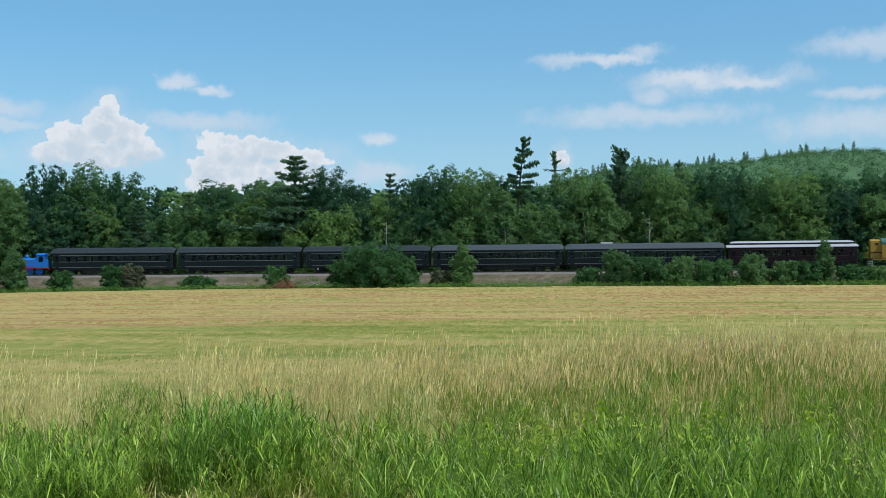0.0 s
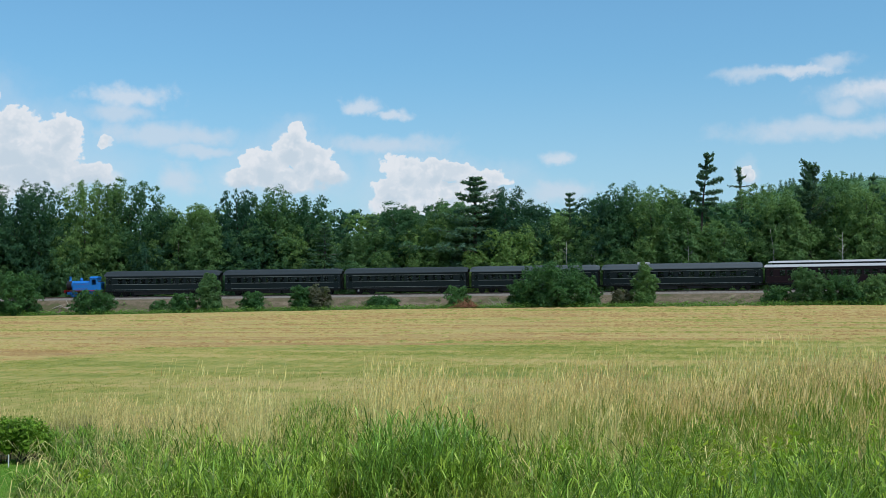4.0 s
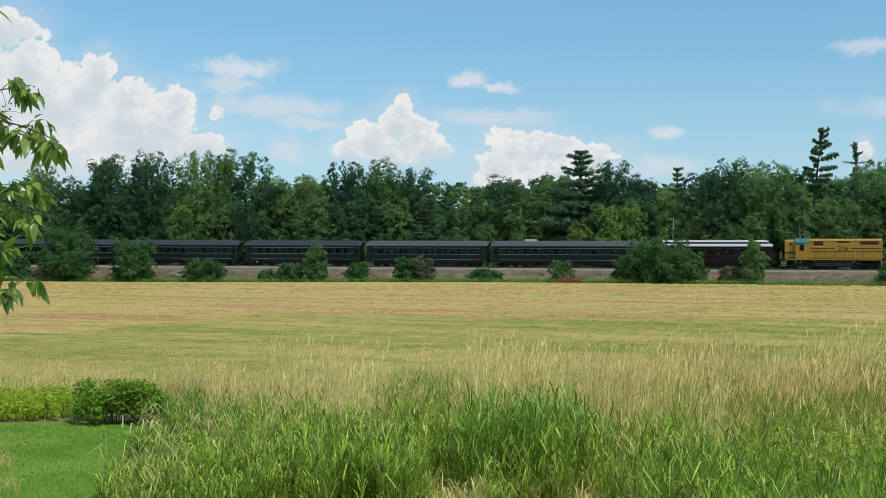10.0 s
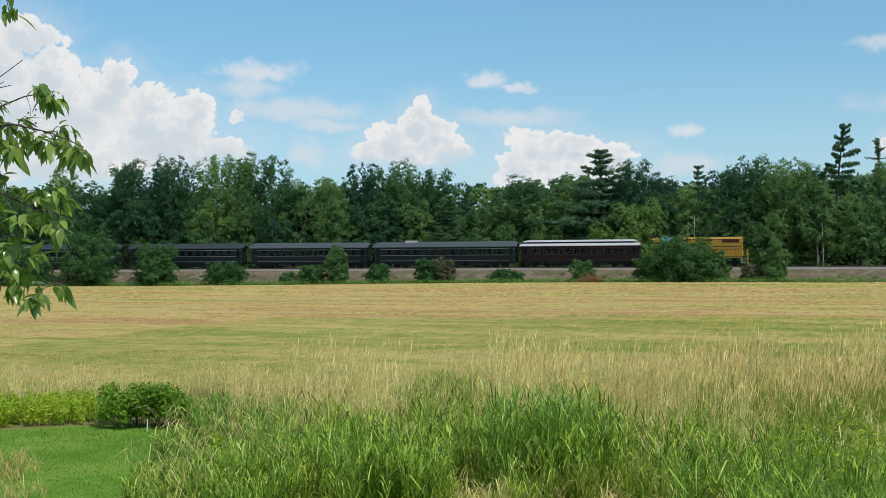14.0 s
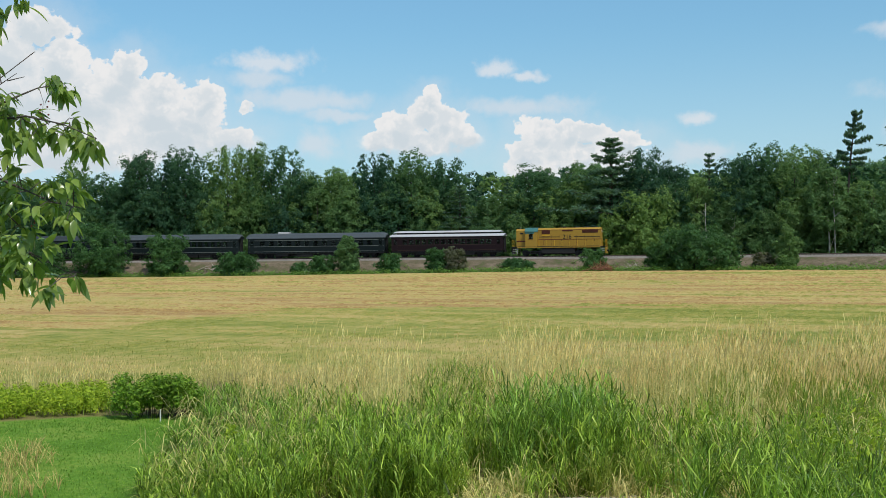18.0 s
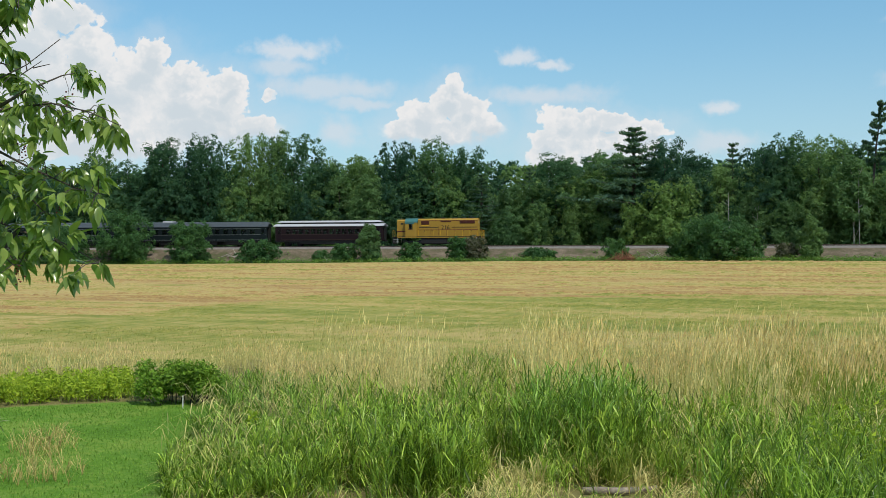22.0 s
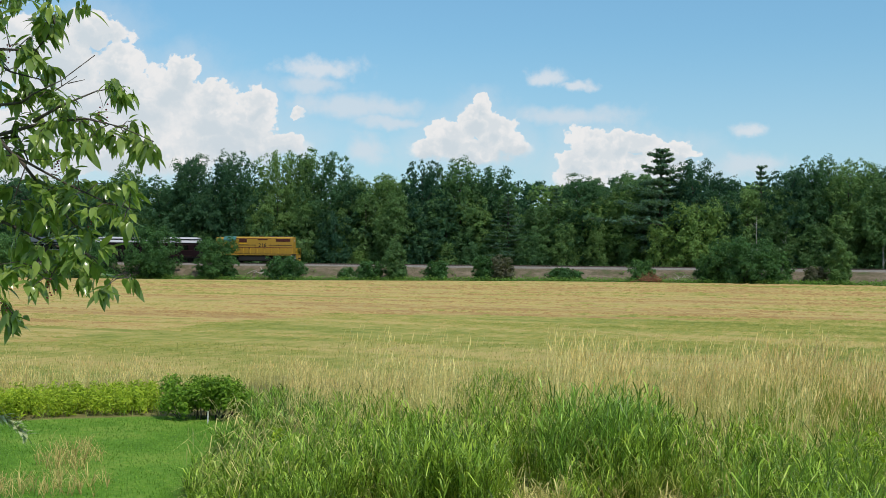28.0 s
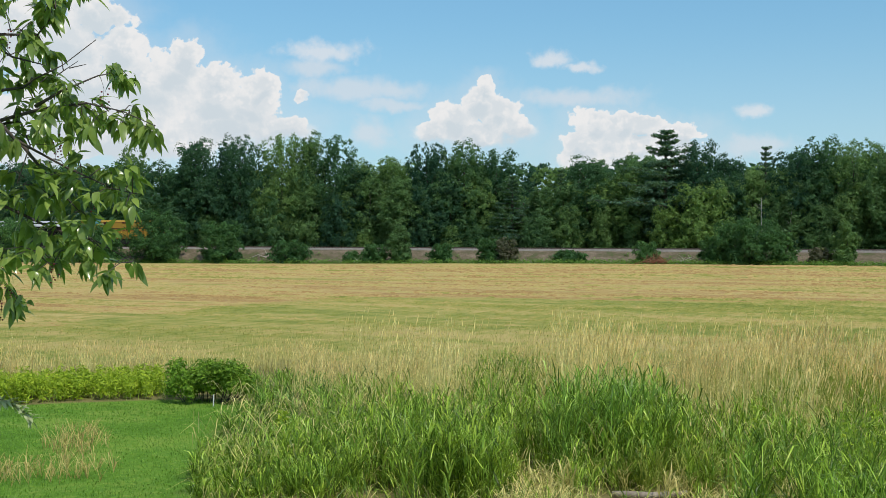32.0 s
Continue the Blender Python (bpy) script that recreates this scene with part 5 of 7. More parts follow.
def diesel():
    """Yellow road switcher, cab towards the coaches."""
    car = new("diesel_locomotive")
    L = 8.15
    deck = Geo().box(-L, L, -1.45, 1.45, 1.42, 1.56)
    part("deck", deck, "black", car)
    for s in (-1, 1):
        ya, yb = sorted((s * 1.452, s * 1.48))
        part("sill", Geo().box(-L + 0.9, L - 0.9, ya, yb, 1.36, 1.60), "yellow", car)
        for k in range(9):
            x = -L + 2.4 + k * 1.42
            part("sill_bracket", Geo().box(x - 0.1, x + 0.1, *sorted((s * 1.482, s * 1.5)), 1.32, 1.5), "yellow", car)
        # black strip stands in for the walkway's shadow along the sill
        part("walkway_line", Geo().box(-L + 1.0, L - 1.0, *sorted((s * 1.482, s * 1.489)), 1.52, 1.6), "black", car)
    # short hood, cab, long hood
    hood = Geo()
    hood.prism([(-0.92, 1.56), (0.92, 1.56), (0.92, 4.05), (0.6, 4.3), (-0.6, 4.3), (-0.92, 4.05)], -L + 0.65, -L + 2.35)
    part("short_hood", hood, "yellow", car)
    cab = Geo()
    cx0, cx1 = -L + 2.35, -L + 4.45
    for s in (-1, 1):
        ya, yb = sorted((s * 1.5, s * 1.42))
        cab.box(cx0, cx1, ya, yb, 1.56, 2.75)
        cab.box(cx0, cx1, ya, yb, 3.55, 3.85)
        cab.box(cx0, cx0 + 0.62, ya, yb, 2.75, 3.55)
        cab.box(cx0 + 1.34, cx1, ya, yb, 2.75, 3.55)
    cab.box(cx0, cx0 + 0.08, -1.42, 1.42, 1.56, 3.85)
    cab.box(cx1 - 0.08, cx1, -1.42, 1.42, 1.56, 3.85)
    body = part("cab", cab, "yellow", car)
    part("cab_roof", Geo().prism([(-1.56, 3.8), (1.56, 3.8), (1.5, 3.98), (0.85, 4.42), (0.0, 4.5), (-0.85, 4.42), (-1.5, 3.98)], cx0 - 0.1, cx1 + 0.1), "teal", car, "teal-painted cab roof")
    for s in (-1, 1):
        part("cab_band", Geo().box(cx0, cx1 - 0.5, *sorted((s * 1.502, s * 1.515)), 3.55, 3.80), "teal", body, "teal upper cab side")
        part("cab_window", Geo().box(cx0 + 0.625, cx0 + 1.335, *sorted((s * 1.44, s * 1.46)), 2.752, 3.548), "glass", body)
        part("window_frame", Geo().box(cx0 + 0.56, cx0 + 1.4, *sorted((s * 1.502, s * 1.53)), 2.68, 2.745), "maroon_trim", body)
        part("number_board", Geo().box(cx0 - 1.0, cx0 - 0.5, *sorted((s * 0.922, s * 0.95)), 3.5, 3.75), "black", car)
        part("hood_door", Geo().box(cx0 - 1.3, cx0 - 0.3, *sorted((s * 0.922, s * 0.945)), 1.75, 2.25), "yellow", car)
    hx0, hx1 = cx1, L - 0.75
    lh = Geo().prism([(-0.88, 1.56), (0.88, 1.56), (0.88, 4.15), (0.6, 4.42), (-0.6, 4.42), (-0.88, 4.15)], hx0 + 0.003, hx1)
    long_hood = part("long_hood", lh, "yellow", car)
    for s in (-1, 1):
        y0 = s * 0.882
        def plate(name, x0, x1, z0, z1, mat, thick=0.02):
            return part(name, Geo().box(x0, x1, *sorted((y0, y0 + s * thick)), z0, z1), mat, long_hood)
        plate("intake_grille", hx0 + 0.7, hx0 + 2.2, 3.45, 4.05, "grille")
        plate("roof_edge_line", hx0 + 0.05, hx1 - 0.02, 4.06, 4.13, "maroon_trim", 0.012)
        plate("intake_frame", hx0 + 0.75, hx0 + 2.15, 3.2, 3.40, "yellow_rail", 0.05)
        plate("vent_grille", hx0 + 4.3, hx0 + 6.2, 3.86, 4.1, "grille")
        plate("radiator_grille", hx0 + 7.8, hx0 + 10.6, 3.6, 4.05, "grille")
        for x0, x1, z0, z1, n in ((hx0 + 0.7, hx0 + 2.2, 3.47, 4.03, 6), (hx0 + 4.3, hx0 + 6.2, 3.88, 4.08, 3), (hx0 + 7.8, hx0 + 10.6, 3.62, 4.03, 5)):
            for k in range(n):
                zl = z0 + (z1 - z0) * (k + 0.5) / n
                part("louvre", Geo().box(x0 + 0.04, x1 - 0.04, *sorted((y0 + s * 0.021, y0 + s * 0.045)), zl - 0.018, zl + 0.018), "maroon_trim", long_hood)
        for k in range(7):
            plate("door_handle", hx0 + 1.25 + k * 1.45, hx0 + 1.31 + k * 1.45, 2.35, 2.6, "black", 0.03)
        for k in range(7):
            plate("door_seam", hx0 + 1.0 + k * 1.45, hx0 + 1.03 + k * 1.45, 1.7, 3.3, "maroon_trim", 0.012)
        plate("stripe", hx0 + 0.3, hx0 + 3.9, 2.98, 3.07, "black", 0.014)
        plate("stripe", hx0 + 6.4, hx1 - 0.2, 2.98, 3.07, "black", 0.014)
        fc = bpy.data.curves.new("number", "FONT")
        fc.body, fc.size, fc.align_x, fc.extrude = "216", 1.05, "CENTER", 0.008
        fo = new("road_number", fc)
        fo.data.materials.append(MAT["black"])
        dg = bpy.context.evaluated_depsgraph_get()
        me = bpy.data.meshes.new_from_object(fo.evaluated_get(dg))
        bpy.data.objects.remove(fo)
        num = new("road_number", me)
        num.parent = long_hood
        num.matrix_basis = pose(hx0 + 5.2, s * 0.893, 2.72, 90, 0, 0 if s < 0 else 180)
        # handrails
        rail = part("handrail", Geo().cyl((cx1 + 0.2, s * 1.4, 2.62), (L - 0.6, s * 1.4, 2.62), 0.045, 8), "maroon_trim", car)
        for k in range(9):
            x = cx1 + 0.35 + k * (L - 0.75 - cx1 - 0.35) / 8
            part("stanchion", Geo().cyl((x, s * 1.4, 1.56), (x, s * 1.4, 2.62), 0.03, 6), "yellow_rail", rail)
        part("side_bar", Geo().box(-L + 0.7, cx0 + 2.05, *sorted((s * 1.5 if False else s * 0.925, s * 0.95)), 2.3, 2.5), "maroon_trim", car)
    for k in range(3):
        fx = hx1 - 1.2 - k * 1.6
        part("roof_fan", Geo().cyl((fx, 0, 4.42), (fx, 0, 4.56), 0.6, 16), "roof_dark", car)
    part("exhaust_stack", Geo().box(0.6, 1.2, -0.25, 0.25, 4.42, 4.62, 0.03), "black", car)
    part("bell", Geo().tube([(-L + 1.2, 0, 4.3), (-L + 1.2, 0, 4.45), (-L + 1.2, 0, 4.55)], [0.16, 0.12, 0.05], 8), "steel", car)
    for e in (-1, 1):
        xp = e * L
        part("pilot", Geo().box(*sorted((xp, xp + e * 0.08)), -1.4, 1.4, 0.35, 1.42), "yellow" if e > 0 else "black", car)
        er = part("end_rail", Geo().tube([(xp, -1.4, 1.5), (xp, -1.4, 2.55), (xp, -0.5, 2.55), (xp, -0.5, 1.5)], [0.03] * 4, 6), "yellow_rail", car)
        part("end_rail", Geo().tube([(xp, 1.4, 1.5), (xp, 1.4, 2.55), (xp, 0.5, 2.55), (xp, 0.5, 1.5)], [0.03] * 4, 6), "yellow_rail", car)
        for s in (-1, 1):
            st = Geo()
            for k in range(3):
                st.box(*sorted((xp - e * 0.85, xp - e * 0.1)), *sorted((s * 1.1, s * 1.45)), 0.5 + 0.3 * k, 0.55 + 0.3 * k)
            st.box(*sorted((xp - e * 0.9, xp - e * 0.86)), *sorted((s * 1.1, s * 1.45)), 0.45, 1.42)
            part("steps", st, "pale_grey", car)
        part("coupler", Geo().box(*sorted((xp + e * 0.08, xp + e * 0.5)), -0.14, 0.14, 0.72, 1.0, 0.03), "black", car)
        part("headlight", Geo().cyl((e * (L - 0.75) if e > 0 else -L + 0.65, 0, 3.8), (e * (L - 0.68) if e > 0 else -L + 0.58, 0, 3.8), 0.16, 10), "pale_grey", car)
        truck(car, e * 4.6, 2, 2.75, 0.5)
    part("fuel_tank", Geo().box(-2.9, 2.9, -1.35, 1.35, 0.3, 1.35, 0.15), "black", car)
    return tagged(car, "yellow diesel locomotive with a teal cab roof and railed walkways", "locomotive", "cars of the train")


def tank_engine():
    """Small blue six-wheeled steam tank engine, leading towards -x."""
    car = new("steam_tank_engine")
    part("frame", Geo().box(-3.4, 3.4, -0.6, 0.6, 0.55, 1.05, 0.03), "black", car)
    part("running_board", Geo().box(-3.5, 3.5, -1.25, 1.25, 1.05, 1.16), "red", car, "red-edged running board")
    for s in (-1, 1):
        t_ = part("side_tank", Geo().box(-1.9, 1.45, *sorted((s * 0.62, s * 1.25)), 1.16, 2.45, 0.05), "blue", car)
        part("lining", Geo().box(-1.7, 1.25, *sorted((s * 1.252, s * 1.26)), 1.4, 1.44), "red", t_)
        part("lining", Geo().box(-1.7, 1.25, *sorted((s * 1.252, s * 1.26)), 2.2, 2.24), "red", t_)
        part("coupling_rod", Geo().box(-1.75, 1.65, *sorted((s * 0.9, s * 0.96)), 0.42, 0.52), "steel", car)
        part("cylinder", Geo().cyl((-3.0, s * 0.85, 0.7), (-2.2, s * 0.85, 0.7), 0.26, 12), "blue", car)
        for e in (-1, 1):
            part("buffer", Geo().tube([(e * 3.56, s * 0.85, 1.0), (e * 3.85, s * 0.85, 1.0), (e * 3.87, s * 0.85, 1.0), (e * 3.93, s * 0.85, 1.0)], [0.09, 0.09, 0.2, 0.2], 10), "black", car)
    for e in (-1, 1):
        part("buffer_beam", Geo().box(*sorted((e * 3.5, e * 3.58)), -1.2, 1.2, 0.72, 1.22), "red", car)
    part("boiler", Geo().cyl((-2.3, 0, 2.05), (1.5, 0, 2.05), 0.72, 20), "blue", car, smooth_faces=False)
    part("smokebox", Geo().cyl((-3.25, 0, 2.05), (-2.3, 0, 2.05), 0.74, 20), "black", car)
    part("smokebox_door", Geo().tube([(-3.25, 0, 2.05), (-3.32, 0, 2.05), (-3.4, 0, 2.05)], [0.66, 0.6, 0.1], 18), "pale_grey", car, "pale grey round smokebox door")
    part("chimney", Geo().tube([(-2.75, 0, 2.7), (-2.75, 0, 2.9), (-2.75, 0, 3.35), (-2.75, 0, 3.38), (-2.75, 0, 3.48)], [0.34, 0.22, 0.2, 0.28, 0.28], 14), "blue", car)
    part("dome", Geo().tube([(-0.6, 0, 2.6), (-0.6, 0, 3.0), (-0.6, 0, 3.18), (-0.6, 0, 3.26)], [0.36, 0.32, 0.22, 0.05], 14), "blue", car, smooth_faces=True)
    part("safety_valve", Geo().cyl((0.9, 0, 2.7), (0.9, 0, 3.1), 0.1, 8), "steel", car)
    cab = Geo()
    for s in (-1, 1):
        ya, yb = sorted((s * 1.25, s * 1.18))
        cab.box(1.45, 3.4, ya, yb, 1.16, 2.1)
        cab.box(1.45, 1.75, ya, yb, 2.1, 3.2)
        cab.box(2.6, 2.8, ya, yb, 2.1, 3.2)
        cab.box(1.75, 2.6, ya, yb, 2.95, 3.2)
    cab.box(1.45, 1.52, -1.18, 1.18, 1.16, 3.2)
    cab.box(2.73, 2.8, -1.18, 1.18, 1.16, 3.2)
    part("cab", cab, "blue", car)
    part("cab_roof", Geo().prism([(y, z) for y, z in arch(1.32, 3.18, 3.5, 10)] + [(-1.28, 3.15), (1.28, 3.15)], 1.35, 2.9), "blue", car)
    part("bunker", Geo().box(2.803, 3.45, -1.178, 1.178, 1.16, 2.55, 0.03), "blue", car)
    part("coal", Geo().box(2.9, 3.4, -1.0, 1.0, 2.5, 2.68, 0.08), "black", car)
    for x in (-1.7, 0.0, 1.6):
        wheelset(car, x, 0.62, "blue")
    return tagged(car, "small bright blue steam tank engine with side tanks", "steam locomotive", "cars of the train")


GREEN = "dark green coach with a grey curved roof and gold lining"
# each car: thing, its middle counted back from the tail of the train
CARS = [
    (diesel(), -7.75),
    (coach("passenger_coach", 21.0, "coach_red", "roof_white", 14, "maroon coach with a white two-tier clerestory roof", 2, True, True, 0.85, seed=2), -27.6),
    (coach("passenger_coach", 26.4, "coach_green", "roof_grey", 13, "long dark green coach with a grey roof and white roof unit", 3, ac_box=True, win_w=0.95, seed=3), -51.5),
    (coach("passenger_coach", 22.4, "coach_green", "roof_grey", 15, GREEN, 3, win_w=0.8, seed=4), -76.2),
    (coach("passenger_coach", 22.0, "coach_green", "roof_dark", 12, GREEN, 2, battery=True, seed=5), -98.65),
    (coach("passenger_coach", 21.5, "coach_green", "roof_dark", 13, GREEN, 2, seed=6), -120.6),
    (coach("passenger_coach", 21.0, "coach_green", "roof_dark", 12, GREEN, 3, win_w=0.85, seed=7), -141.95),
    (tank_engine(), -155.9),
]


def fit_to_view(car, up, along=1.0):
    """Stretches a car's body above its floor, and its length, to fit the camera's view."""
    done = set()
    for o in car.children_recursive:
        if o.name.startswith(("wheelset", "truck")):
            continue
        if o.matrix_basis.translation.z > 1.0:
            o.matrix_basis.translation.z = 1.0 + (o.matrix_basis.translation.z - 1.0) * up
        if o.data.name in done or o.name.startswith("road_number"):
            continue
        done.add(o.data.name)
        low = o.matrix_basis.translation.z
        for v in o.data.vertices:
            if low < 1.0 and v.co.z > 1.0:
                v.co.z = 1.0 + (v.co.z - 1.0) * up
            v.co.x *= along


for (car, _), up in zip(CARS, (1.13, 1.10, 1.10, 1.10, 1.10, 1.10, 1.10, 1.08)):
    fit_to_view(car, up, 0.93 if car.name.startswith("steam") else 1.0)


# ---- grasses ----
def field(az0, az1, r0, r1, per_m2, seed, keep=None):
    """Random places (N x 3, on the ground) in a sector of the plan."""
    rg = np.random.default_rng(seed)
    n = int(0.5 * math.radians(az1 - az0) * (r1 * r1 - r0 * r0) * per_m2)
    az = rg.uniform(az0, az1, n)
    r = np.sqrt(rg.uniform(r0 * r0, r1 * r1, n))
    if keep is not None:
        ok = np.array([keep(a, q) > rg.random() for a, q in zip(az, r)])
        az, r = az[ok], r[ok]
    x, y = r * np.sin(np.radians(az)), r * np.cos(np.radians(az))
    z = np.array([land(a, c) for a, c in zip(x, y)])
    return np.stack([x, y, z], 1), az, r, rg


def clumpy(p, scale, seed):
    """Slow variation over the plan, 0 to 1."""
    return np.array([0.5 + 0.5 * noise.noise((x * scale, y * scale, seed)) for x, y, _ in p])


def blades(base, length, width, lean, droop, rg, turn=None):
    """Tapered bending strips of three triangles each."""
    n = len(base)
    a = rg.uniform(0, 2 * math.pi, n) if turn is None else turn
    out = np.stack([np.cos(a), np.sin(a), np.zeros(n)], 1)
    b = a + rg.normal(scale=0.9, size=n) + math.pi / 2
    side = np.stack([np.cos(b), np.sin(b), np.zeros(n)], 1)
    L, W = length[:, None], width[:, None] * 0.5
    le, dr = lean[:, None], droop[:, None]
    up = np.array([0, 0, 1.0])
    mid = base + out * L * (le * 0.5 + dr * 0.16) + up * L * (0.56 - 0.10 * le)
    tip = base + out * L * (le + dr * 0.75) + up * L * np.maximum(0.05, 1 - 0.35 * le - dr * 0.75)
    v = np.stack([base - side * W * 0.6, base + side * W * 0.6, mid - side * W, mid + side * W, tip], 1).reshape(-1, 3)
    k = np.arange(n)[:, None] * 5
    return v, np.concatenate([k + [0, 1, 3], k + [0, 3, 2], k + [2, 3, 4]], 0)


def straw(base, length, width, rg):
    """Low heaped wisps of cut hay, mostly along the swaths."""
    n = len(base)
    a = rg.normal(scale=0.45, size=n)
    u = np.stack([np.cos(a), np.sin(a), np.zeros(n)], 1) * length[:, None] * 0.5
    w = np.stack([-np.sin(a), np.cos(a), np.zeros(n)], 1) * width[:, None] * 0.5
    top = np.stack([np.zeros(n), np.zeros(n), width * rg.uniform(0.15, 0.4, n)], 1)
    low = base - np.array([0, 0, 0.02])
    v = np.stack([low - u, low - w, low + u, low + w, base + top - u * 0.4, base + top + u * 0.35], 1).reshape(-1, 3)
    k = np.arange(n)[:, None] * 6
    return v, np.concatenate([k + f for f in ([0, 1, 4], [1, 5, 4], [1, 2, 5], [2, 3, 5], [3, 4, 5], [3, 0, 4])], 0)


def heads(at, lean_dir, length, width, rg):
    """Seed heads: slim crossed diamonds."""
    n = len(at)
    d = np.stack([np.cos(lean_dir) * 0.3, np.sin(lean_dir) * 0.3, np.ones(n)], 1)
    d /= np.linalg.norm(d, axis=1)[:, None]
    out_v, out_t = [], []
    for k in range(2):
        a = rg.uniform(0, math.pi, n) + k * math.pi / 2
        s = np.stack([np.cos(a), np.sin(a), np.zeros(n)], 1) * width[:, None] * 0.5
        m = at + d * length[:, None] * 0.4
        v = np.stack([at, m + s, at + d * length[:, None], m - s], 1).reshape(-1, 3)
        i = np.arange(n)[:, None] * 4 + len(at) * 4 * k
        out_v.append(v)
        out_t.append(np.concatenate([i + [0, 1, 2], i + [0, 2, 3]], 0))
    return np.concatenate(out_v), np.concatenate(out_t)


def stuff(name, pieces, mat, label, category):
    vs, ts, o = [], [], 0
    for v, t in pieces:
        vs.append(v)
        ts.append(t + o)
        o += len(v)
    return tagged(new(name, fast_mesh(name, np.concatenate(vs), np.concatenate(ts), mat)), label, category, kind="stuff")


def reed_bank(name, az0, az1, r0, r1, per, h0, h1, mat, seed, label, keep=None, leaf=(0.26, 0.46), wide=0.013, leaves=6, rise=None):
    """Leafy culms: upright stems with arching leaves one above another."""
    p, az, r, rg = field(az0, az1, r0, r1, per / 8, seed, keep)
    p, az, r = np.repeat(p, 8, 0), np.repeat(az, 8), np.repeat(r, 8)
    n = len(p)
    off = rg.normal(scale=0.05, size=(n, 2))
    p[:, :2] += off
    stature = np.repeat(rg.uniform(0.7, 1.08, n // 8), 8)
    h = stature * (h0 + (h1 - h0) * np.clip(1.8 * clumpy(p, 0.7, seed) - 0.4, -0.25, 1.2)) * rg.uniform(0.8, 1.15, n)
    if rise is not None:
        h = h * np.array([rise(a, q) for a, q in zip(az, r)])
    la = np.arctan2(off[:, 1], off[:, 0])
    le = rg.uniform(0.03, 0.2, n)
    out = [blades(p, h, np.full(n, 0.006), le, np.zeros(n), rg, la)]
    tilt = np.stack([np.cos(la), np.sin(la), np.zeros(n)], 1)
    for k in range(leaves):
        u = (k + 1.0) / (leaves + 0.5) * 0.95
        base = p + tilt * (h * le * u)[:, None] + np.array([0, 0, 1.0]) * (h * u * (1 - 0.35 * le))[:, None]
        out.append(blades(base, rg.uniform(*leaf, n), rg.uniform(0.6, 1.3, n) * wide, rg.uniform(0.15, 0.75, n), rg.uniform(0.0, 0.5, n), rg))
    return stuff(name, out, mat, label, "grass")


def seed_grass(name, az0, az1, r0, r1, per, h0, h1, seed, label, keep=None, head_mat="head", leaf_mat="dry", leaves=2, ear=1.0, rise=None):
    p, az, r, rg = field(az0, az1, r0, r1, per, seed, keep)
    n = len(p)
    h = (h0 + (h1 - h0) * np.clip(1.7 * clumpy(p, 0.5, seed) - 0.35, -0.2, 1.2)) * rg.uniform(0.62, 1.12, n)
    if rise is not None:
        h = h * np.array([rise(a) for a in az])
    la = rg.normal(0.4, 1.2, n)
    le = rg.uniform(0.02, 0.2, n)
    st = [blades(p, h, rg.uniform(0.006, 0.011, n), le, np.zeros(n), rg, la)]
    tilt = np.stack([np.cos(la), np.sin(la), np.zeros(n)], 1)
    for k in range(leaves):
        u = rg.uniform(0.05, 0.5, n)
        base = p + tilt * (h * le * u)[:, None] + np.array([0, 0, 1.0]) * (h * u)[:, None]
        st.append(blades(base, rg.uniform(0.2, 0.4, n), rg.uniform(0.005, 0.01, n), rg.uniform(0.2, 0.7, n), rg.uniform(0.1, 0.7, n), rg))
    stuff(name, st, leaf_mat, label, "grass")
    top = p + tilt * (h * le)[:, None] + np.array([0, 0, 1.0]) * (h * (1 - 0.35 * le) * 0.97)[:, None]
    has = rg.random(n) < 0.92
    stuff(name + "_heads", [heads(top[has], la[has], ear * rg.uniform(0.13, 0.26, has.sum()), ear * rg.uniform(0.010, 0.021, has.sum()), rg)], head_mat, label.replace("grass", "grass seed heads"), "grass")


def hollow(az, r):
    """0 in the trampled hollow in front of the reeds, 1 elsewhere."""
    a = 1 - smooth(2.6, 1.1, abs(az + 20.4)) * smooth(14.2, 13.2, r)
    c = (1 - 0.7 * smooth(3.0, 1.2, abs(az + 13.0)) * smooth(13.5, 12.8, r)) * (1 - smooth(2.6, 1.8, abs(az + 15.4)) * smooth(12.8, 12.5, r))
    return a * c


def by_log(az, r):
    """0 on the bare ground before the fallen branch."""
    return 0.0 if abs(az + 15.4) < 2.2 and 11.0 < r < 12.45 else 1.0


def off_lawn(az, r):
    return 0.0 if lawn_edge(az + 0.4, r - 0.2) else 1.0


def tufty(az, r, seed):
    """Thick and thin places in the growth, about a metre across."""
    x, y = spot(az, r)
    return 0.25 + 0.75 * smooth(0.4, 0.58, 0.5 + 0.5 * noise.noise((x * 0.9, y * 0.9, seed)) + 0.12 * noise.noise((x * 3, y * 3, seed)))


